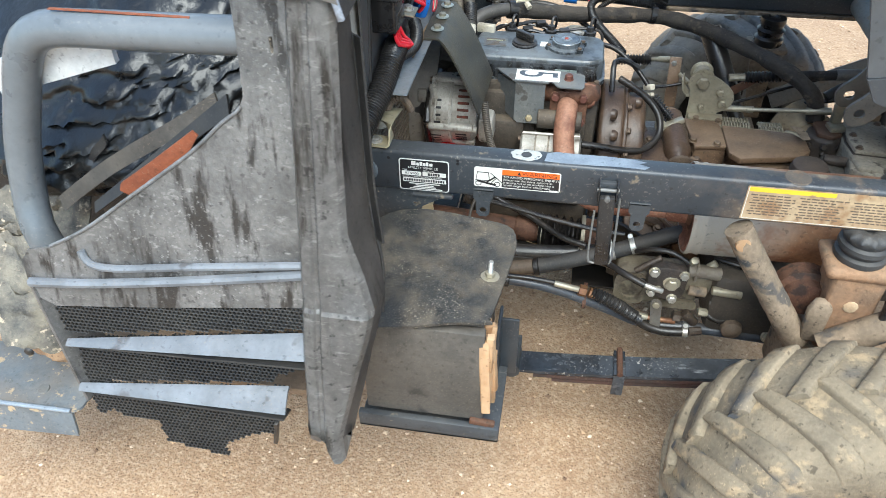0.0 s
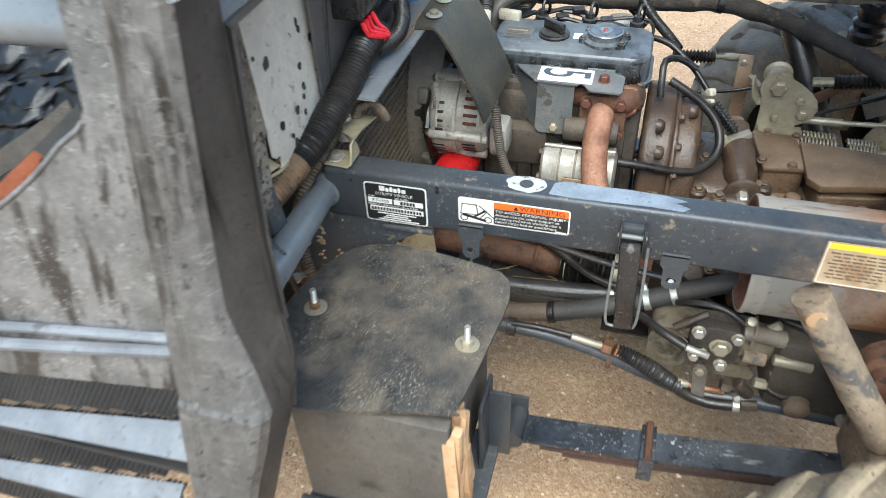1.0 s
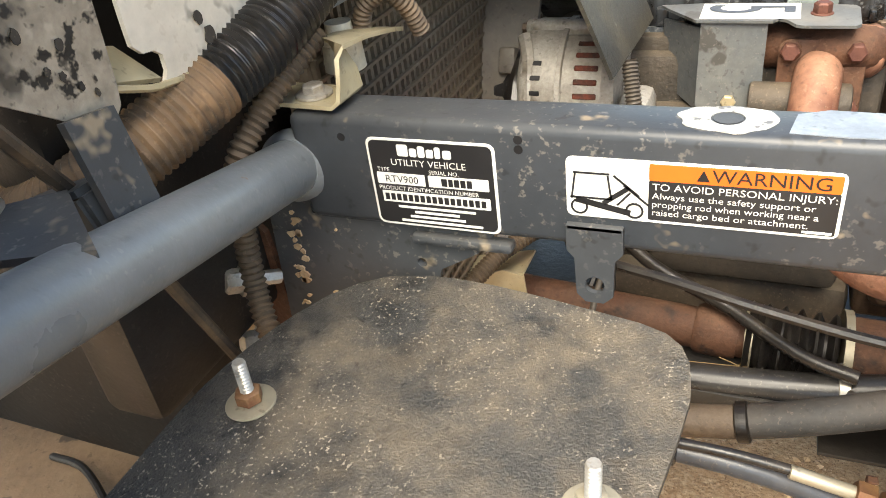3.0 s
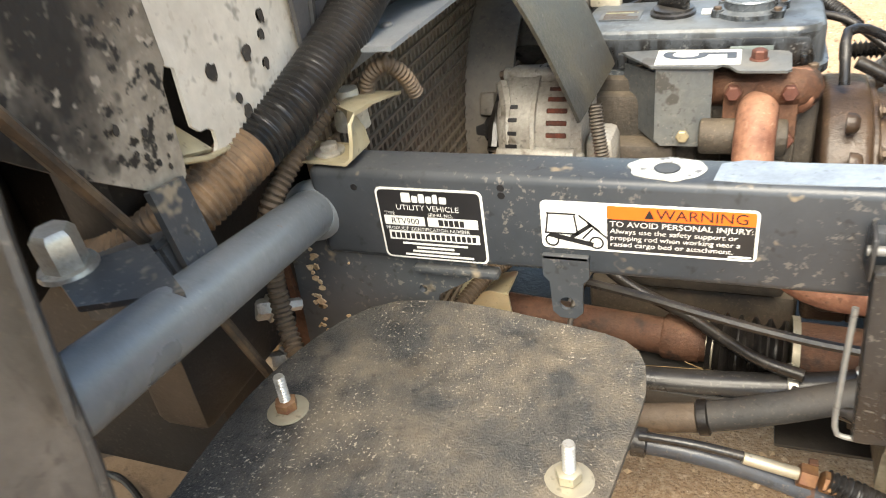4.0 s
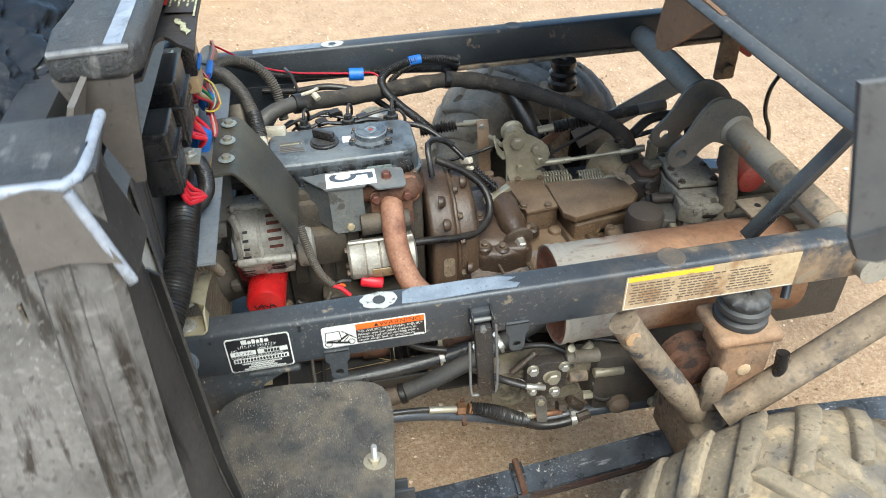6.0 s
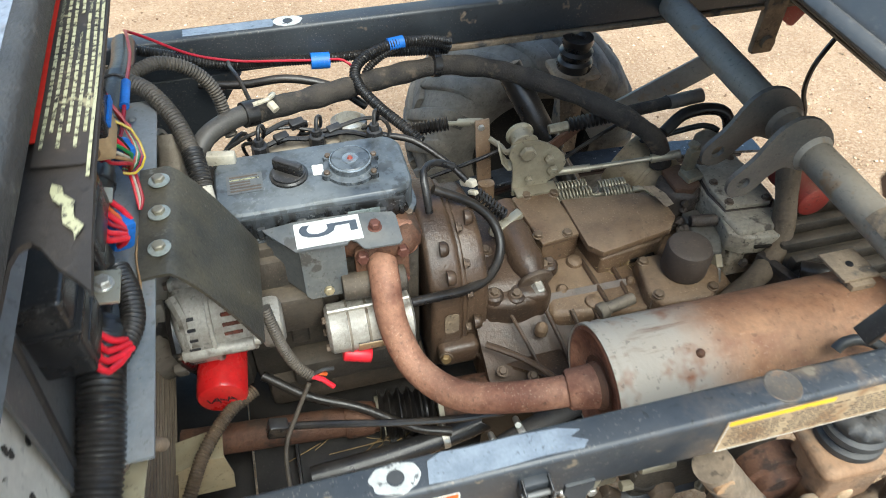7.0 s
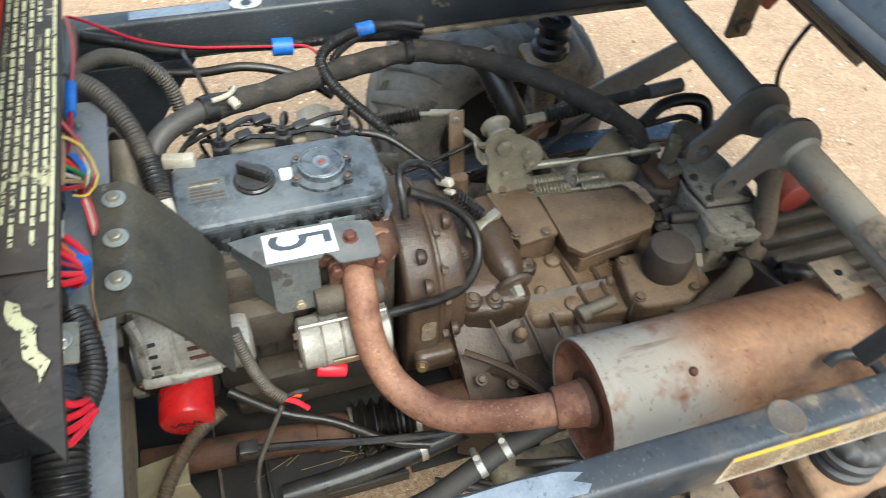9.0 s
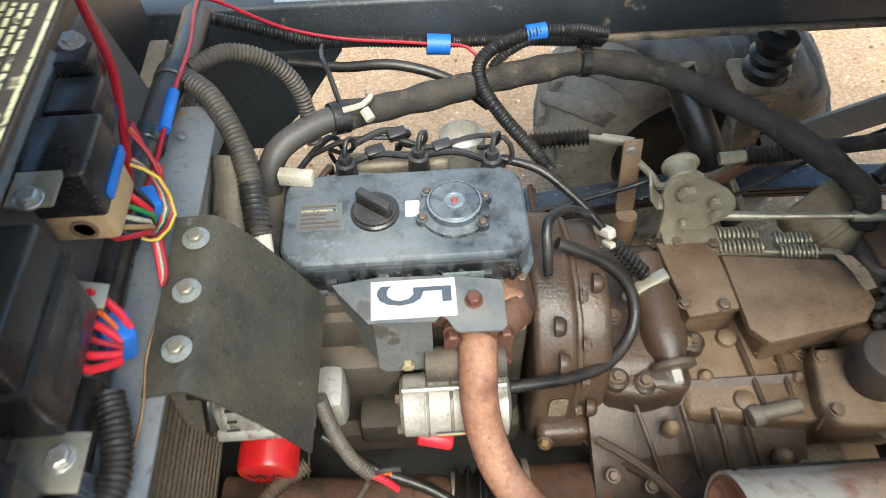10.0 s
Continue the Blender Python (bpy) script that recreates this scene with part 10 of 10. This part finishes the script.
    loom("corrugated_conduit", "second corrugated conduit curving behind the engine", [(-0.255, 0.71, 0.862), (-0.215, 0.74, 0.86), (-0.17, 0.75, 0.835), (-0.14, 0.745, 0.79), (-0.13, 0.72, 0.72)], 0.0115, CONDUIT_GREY, 0.005, 0.002)
    # wrapped hose across the bay with its metal elbow
    t = loom("wrapped_hose", "long cloth-wrapped black hose crossing the engine bay", [(-0.105, 0.735, 0.748), (-0.03, 0.77, 0.732), (0.06, 0.82, 0.71), (0.16, 0.865, 0.695), (0.27, 0.892, 0.688), (0.34, 0.889, 0.678), (0.415, 0.868, 0.665), (0.50, 0.81, 0.652), (0.56, 0.755, 0.642), (0.62, 0.70, 0.624), (0.66, 0.675, 0.59), (0.675, 0.668, 0.54)], lambda s: 0.0195 + 0.0012 * math.sin(s * 95) + 0.0012 * math.sin(s * 41 + 1), WRAP, seg=18, category="hose", part_name="hose")
    bm = B()
    tube(bm, [(-0.19, 0.66, 0.68), (-0.188, 0.665, 0.715), (-0.175, 0.685, 0.740), (-0.145, 0.71, 0.749), (-0.10, 0.737, 0.748)], 0.0165, 16)
    part("metal_elbow", bm, ELBOW, t, "dull dark elbow pipe")
    bm = B()
    lathe(bm, (-0.105, 0.733, 0.748), (0.0, 0.78, 0.73), [(0, 0.0215), (0.022, 0.0225)], 20)
    part("end_band", bm, HOSE, t)
    bm = B()
    lathe(bm, (0.258, 0.889, 0.694), (0.30, 0.893, 0.687), [(0, 0.0215), (0.001, 0.0245), (0.015, 0.0245), (0.016, 0.0215)], 24)
    part("black_clip", bm, BLACK, t, "shiny black hose clip")
    bm = B()
    tube(bm, [(-0.085, 0.72, 0.775), (-0.06, 0.725, 0.778), (-0.05, 0.75, 0.77), (-0.055, 0.77, 0.755)], 0.004, 8)
    rod(bm, (-0.058, 0.722, 0.772), (-0.05, 0.71, 0.765), 0.007, seg=8)
    part("white_cable_tie", bm, WIRE_WHITE, t)
    bm = B()
    tube(bm, [(-0.09, 0.735, 0.775), (-0.10, 0.76, 0.80), (-0.112, 0.80, 0.80), (-0.115, 0.84, 0.785)], 0.0035, 8)
    part("hanger_strap", bm, HOSE, t)
    # wiring clipped along the far rail
    loom("far_rail_loom", "black corrugated wiring along the far rail", [(-0.28, 0.90, 0.80), (-0.22, 0.905, 0.775), (-0.14, 0.92, 0.735), (-0.06, 0.928, 0.722), (0.06, 0.925, 0.715), (0.16, 0.925, 0.712), (0.30, 0.925, 0.70)], 0.010, CONDUIT, 0.005, 0.002, category="wiring")
    loom("fuel_line", "thin dark fuel line under the far rail", [(-0.18, 0.915, 0.70), (-0.10, 0.90, 0.698), (-0.02, 0.89, 0.705), (0.06, 0.875, 0.685), (0.12, 0.86, 0.64)], 0.008, HOSE, category="pipe")
    w = loom("red_wire", "thin red wire strung along the far rail", [(-0.262, 0.43, 0.925), (-0.252, 0.46, 0.912), (-0.245, 0.50, 0.912), (-0.242, 0.54, 0.916), (-0.24, 0.60, 0.918), (-0.242, 0.70, 0.902), (-0.255, 0.80, 0.882), (-0.268, 0.875, 0.845), (-0.25, 0.90, 0.82), (-0.18, 0.915, 0.765), (-0.10, 0.917, 0.738), (-0.02, 0.915, 0.728), (0.04, 0.912, 0.722), (0.09, 0.90, 0.722), (0.115, 0.875, 0.70)], 0.0026, WIRE_RED, seg=8, category="wire", part_name="insulation")
    loom("red_wire", "thicker dark red wire dropping from the deck to the trunk", [(-0.255, 0.54, 1.15), (-0.256, 0.535, 1.08), (-0.25, 0.525, 1.03), (-0.252, 0.52, 1.0), (-0.258, 0.50, 0.95), (-0.262, 0.465, 0.905)], 0.0042, WIRE_RED, seg=8, category="wire", part_name="insulation")
    for p, q in (((0.03, 0.918, 0.718), (0.065, 0.918, 0.715)),):
        bm = B()
        rod(bm, p, q, 0.0155, seg=14)
        part("blue_tape", bm, WIRE_BLUE, w)
    bm = B()
    rod(bm, (-0.2415, 0.55, 0.9165), (-0.2405, 0.605, 0.9175), 0.0065, seg=10)
    part("blue_sleeve", bm, WIRE_BLUE, w)
    t = loom("engine_loom", "corrugated wiring loom looping over the wrapped hose", [(0.30, 0.915, 0.715), (0.26, 0.905, 0.735), (0.20, 0.895, 0.748), (0.14, 0.88, 0.742), (0.105, 0.855, 0.73), (0.105, 0.82, 0.715), (0.13, 0.77, 0.70), (0.165, 0.72, 0.685), (0.19, 0.69, 0.67)], 0.0105, CONDUIT, 0.005, 0.002, category="wiring")
    bm = B()
    rod(bm, (0.175, 0.893, 0.746), (0.205, 0.897, 0.747), 0.0125, seg=14)
    part("blue_tape", bm, WIRE_BLUE, t)
    loom("engine_loom", "second thin loom beside the wrapped hose", [(0.30, 0.905, 0.73), (0.24, 0.90, 0.745), (0.17, 0.885, 0.735), (0.13, 0.87, 0.715), (0.12, 0.85, 0.70)], 0.008, CONDUIT, 0.005, 0.0018, category="wiring")
    # black battery cable looped over the bell housing
    t = loom("starter_cable", "glossy black starter cable looped over the bell housing", [(0.105, 0.418, 0.567), (0.15, 0.425, 0.560), (0.20, 0.437, 0.548), (0.245, 0.458, 0.540), (0.277, 0.49, 0.547), (0.288, 0.52, 0.567), (0.278, 0.545, 0.595), (0.250, 0.56, 0.622), (0.215, 0.565, 0.645), (0.18, 0.57, 0.663)], 0.0085, HOSE, category="cable", part_name="cable")
    loom("throttle_cable", "thin black throttle cable over the valve cover end", [(0.12, 0.70, 0.69), (0.17, 0.68, 0.685), (0.215, 0.65, 0.66), (0.24, 0.63, 0.64), (0.257, 0.617, 0.622)], 0.006, HOSE, category="cable", part_name="cable")
    c = thing("cable_connector", "cream plastic cable joint on the throttle cable", "connector", (0.257, 0.617, 0.61))
    bm = B()
    box(bm, (0.257, 0.617, 0.622), (0.014, 0.034, 0.014), (-25, 0, 30), 0.003)
    box(bm, (0.262, 0.603, 0.61), (0.01, 0.02, 0.008), (-25, 0, 30), 0.002)
    part("block", bm, WIRE_WHITE, c)
    t = loom("dipstick_hook", "bent black bracket hook at the valve cover end", [(0.165, 0.535, 0.645), (0.163, 0.55, 0.68), (0.165, 0.575, 0.70), (0.19, 0.60, 0.695), (0.225, 0.605, 0.675)], 0.0065, BLACK, category="hook", part_name="hook")
    loom("selector_rod", "thin black selector cable behind the levers", [(0.15, 0.70, 0.56), (0.30, 0.735, 0.565), (0.36, 0.745, 0.575)], 0.004, HOSE, category="cable", part_name="cable")
    loom("selector_rod", "thin black cable running back from the lever plate", [(0.45, 0.72, 0.525), (0.60, 0.77, 0.56), (0.74, 0.80, 0.60)], 0.004, HOSE, category="cable", part_name="cable")
    loom("return_hose", "brown dusty rubber hose bending down beside the pump", [(0.838, 0.52, 0.63), (0.830, 0.50, 0.610), (0.823, 0.470, 0.566), (0.812, 0.44, 0.512), (0.780, 0.412, 0.485), (0.735, 0.388, 0.474), (0.69, 0.368, 0.465), (0.65, 0.355, 0.45)], lambda q: 0.021 + 0.0012 * math.sin(q * 70), HOSE_DUST, category="hose", part_name="hose")
    # alternator plug with frayed wires
    t = loom("alternator_lead", "grey taped alternator lead with frayed red wires", [(-0.115, 0.36, 0.69), (-0.108, 0.345, 0.655), (-0.10, 0.335, 0.62), (-0.088, 0.325, 0.59), (-0.07, 0.315, 0.57)], 0.0088, CONDUIT_GREY, 0.004, 0.0015, category="wiring")
    for k, (mat, d) in enumerate(((PINK, (0.03, -0.012, -0.02)), (PINK, (0.024, -0.004, -0.024)), (WIRE_ORANGE, (0.022, 0.004, -0.008)), (BLACK, (0.034, 0.004, 0.002)))):
        bm = B()
        p = Vector((-0.07, 0.315, 0.57))
        tube(bm, [p, p + Vector(d) * 0.5 + Vector((0, 0, 0.006)), p + Vector(d)], 0.0032 if k else 0.004, 8)
        part("frayed_wire", bm, mat, t)
    loom("earth_lead", "thin grey lead hanging beside the oil filter", [(-0.075, 0.31, 0.56), (-0.10, 0.29, 0.52), (-0.125, 0.26, 0.48), (-0.13, 0.22, 0.42), (-0.12, 0.19, 0.35)], 0.0035, CONDUIT_GREY, category="wire", part_name="lead")
    loom("drain_conduit", "grey ribbed conduit beside the zinc guard", [(-0.16, 0.36, 0.50), (-0.20, 0.33, 0.50), (-0.24, 0.28, 0.49), (-0.27, 0.22, 0.47)], 0.011, CONDUIT_DUSTY, 0.0048, 0.002)
    loom("coolant_hose", "dusty hose crossing above the drive shaft", [(-0.15, 0.42, 0.45), (-0.08, 0.38, 0.42), (0.0, 0.35, 0.40), (0.08, 0.30, 0.385), (0.14, 0.28, 0.38)], 0.008, HOSE, category="hose", part_name="hose")
    c = thing("wire_connector", "cream wire connector behind the engine", "connector", (-0.15, 0.64, 0.72))
    bm = B()
    box(bm, (-0.148, 0.645, 0.735), (0.045, 0.016, 0.02), (0, 0, -10), 0.003)
    part("block", bm, WIRE_WHITE, c)


build_wiring()


# ---- raised cargo bed and prop rod ----
def build_bed():
    # the bed is tipped up about its rear hinge: u runs down its slope, w is its normal
    tip = 35.4
    c, s = math.cos(math.radians(tip)), math.sin(math.radians(tip))

    def at(u, y, w):
        return (0.8 + u * c + w * s, y, 0.9 - u * s + w * c)

    def slab(bm, u0, u1, y0, y1, w0, w1, bev=0.002):
        box(bm, at((u0 + u1) / 2, (y0 + y1) / 2, (w0 + w1) / 2), (u1 - u0, y1 - y0, w1 - w0), (0, tip, 0), bev)

    t = thing("cargo_bed", "blue-grey steel cargo bed tipped up behind the bay", "cargo bed", at(0.95, 0.3, 0.0))
    bm = B()
    slab(bm, -0.555, 0.70, 0.25, 1.02, 0.048, 0.056)
    part("floor", bm, BED_UNDER, t, "dusty dark underside sheet")
    bm = B()
    slab(bm, -0.562, -0.556, -0.42, 1.02, 0.004, 0.15)
    slab(bm, -0.574, -0.562, -0.42, 1.02, 0.0, 0.012, 0.004)
    part("front_wall", bm, BED_PAINT, t, "dusty blue-grey front wall with a folded lip")
    for y in (0.098, 0.862):
        bm = B()
        slab(bm, -0.545, 0.70, y, y + 0.05, 0.0, 0.007)
        slab(bm, -0.545, 0.70, y, y + 0.006, 0.007, 0.047)
        slab(bm, -0.545, 0.70, y + 0.044, y + 0.05, 0.007, 0.047)
        part("floor_beam", bm, PLASTIC_DARK, t, "black folded floor beam")
    for u in (-0.2, 0.2, 0.6):
        bm = B()
        slab(bm, u, u + 0.05, 0.15, 0.86, 0.018, 0.047)
        part("floor_rib", bm, BED_UNDER, t)
    bm = B()
    m = pose(0.338, 0, 0) @ Matrix(((0, 0, 1, 0), (1, 0, 0, 0), (0, 1, 0, 0), (0, 0, 0, 1)))
    plate(bm, [(-0.167, 1.241), (-0.045, 1.245), (-0.05, 1.222), (-0.042, 1.19), (-0.038, 1.167), (-0.046, 1.158), (-0.062, 1.16)], 0.005, m)
    part("gusset", bm, BROWN_SHEET, t, "rust-brown gusset plate")
    m = Matrix(((1, 0, 0, 0), (0, 0, -1, -0.42), (0, 1, 0, 0), (0, 0, 0, 1)))
    bm = B()
    plate(bm, [(0.319, 1.177), (0.50, 1.206), (0.50, 1.30), (0.284, 1.30)], 0.005, m)
    part("side_wall", bm, BED_PAINT, t, "dusty blue-grey side wall")
    bm = B()
    plate(bm, [(0.319, 1.176), (0.331, 1.155), (0.349, 1.149), (0.473, 1.167), (0.50, 1.172), (0.50, 1.205)], 0.007, m)
    part("side_flange", bm, FRAME, t, "dark lower side flange")
    bm = B()
    span(bm, (1.02, 0.93, 0.578), (1.075, 0.95, 0.80), 0.006)
    rod(bm, (1.048, 0.932, 0.61), (1.048, 0.918, 0.61), 0.016, None, 12)
    part("hinge_arm", bm, DIRT_CLAD, t, "grey hinge arm with a bolt")
    r = thing("marker_lamp", "small red plastic marker lamp under the bed", "lamp", (1.115, 0.968, 0.69))
    bm = B()
    box(bm, (1.115, 0.968, 0.664), (0.06, 0.04, 0.06), (0, tip, 0), 0.008)
    part("lens", bm, RED_DARK, r)
    w = thing("bed_cable", "thin black cable hanging from the cargo bed", "cable", (1.21, 0.9, 0.62))
    bm = B()
    tube(bm, [(1.21, 0.90, 0.62), (1.163, 0.88, 0.571), (1.158, 0.88, 0.52), (1.167, 0.88, 0.478), (1.19, 0.88, 0.43), (1.205, 0.885, 0.36), (1.21, 0.89, 0.30)], 0.006, 8)
    part("cable", bm, HOSE, w)
    p = thing("prop_rod", "flat black prop rod rising beside the muffler to the bed", "prop rod", (0.615, 0.079, 0.75))
    bm = B()
    box(bm, (0.691, 0.079, 0.856), (0.012, 0.028, 0.27), (0, 35.8, 0), 0.002)
    part("bar", bm, BLACK, p)


BROWN_SHEET = surface("brown_dusty_sheet", (124, 92, 66), (102, 76, 56), 7, 0.6, 0.0, 0.3, (136, 108, 82), 0.2, 14, fine=0.3)
BED_UNDER = surface("dusty_bed_underside", (84, 84, 82), (104, 100, 94), 6, 0.7, 0.0, 0.35, (128, 116, 100), 0.1, 12, spots=(70, 62, 54), spot_size=7, spot_edge=(0.6, 0.7))
BED_PAINT = surface("blue_grey_bed_paint", (62, 67, 73), (80, 84, 88), 6, 0.35, 0.05, 0.35, (156, 146, 130), 0.05, 12, spots=(128, 100, 76), spot_size=6, spot_edge=(0.62, 0.7))
build_bed()


# ---- beyond the vehicle: a second tyre and lumber on the yard ----
def build_yard():
    for c, r, w in (((-0.55, 3.75, 0.28), 0.28, 0.11), ((0.62, 3.95, 0.27), 0.27, 0.12)):
        t = thing("yard_tyre", "weathered tyre standing in the yard", "tyre", (c[0], c[1], 0), "tyres in the yard")
        bm = B()
        lathe(bm, (c[0], c[1] - w, c[2]), (c[0], c[1] + 1, c[2]), [(0.02, r * 0.55), (0.0, r * 0.75), (0.02, r * 0.93), (0.05, r), (2 * w - 0.05, r), (2 * w - 0.02, r * 0.93), (2 * w, r * 0.75), (2 * w - 0.02, r * 0.55)], 40, False)
        part("tyre", bm, TYRE_DARK, t)
        bm = B()
        lathe(bm, (c[0], c[1] - w + 0.02, c[2]), (c[0], c[1] + 1, c[2]), [(0, r * 0.56), (0.02, r * 0.5), (0.03, r * 0.2), (0.02, r * 0.05)], 30)
        part("rim", bm, DIRT_CLAD, t)


build_yard()
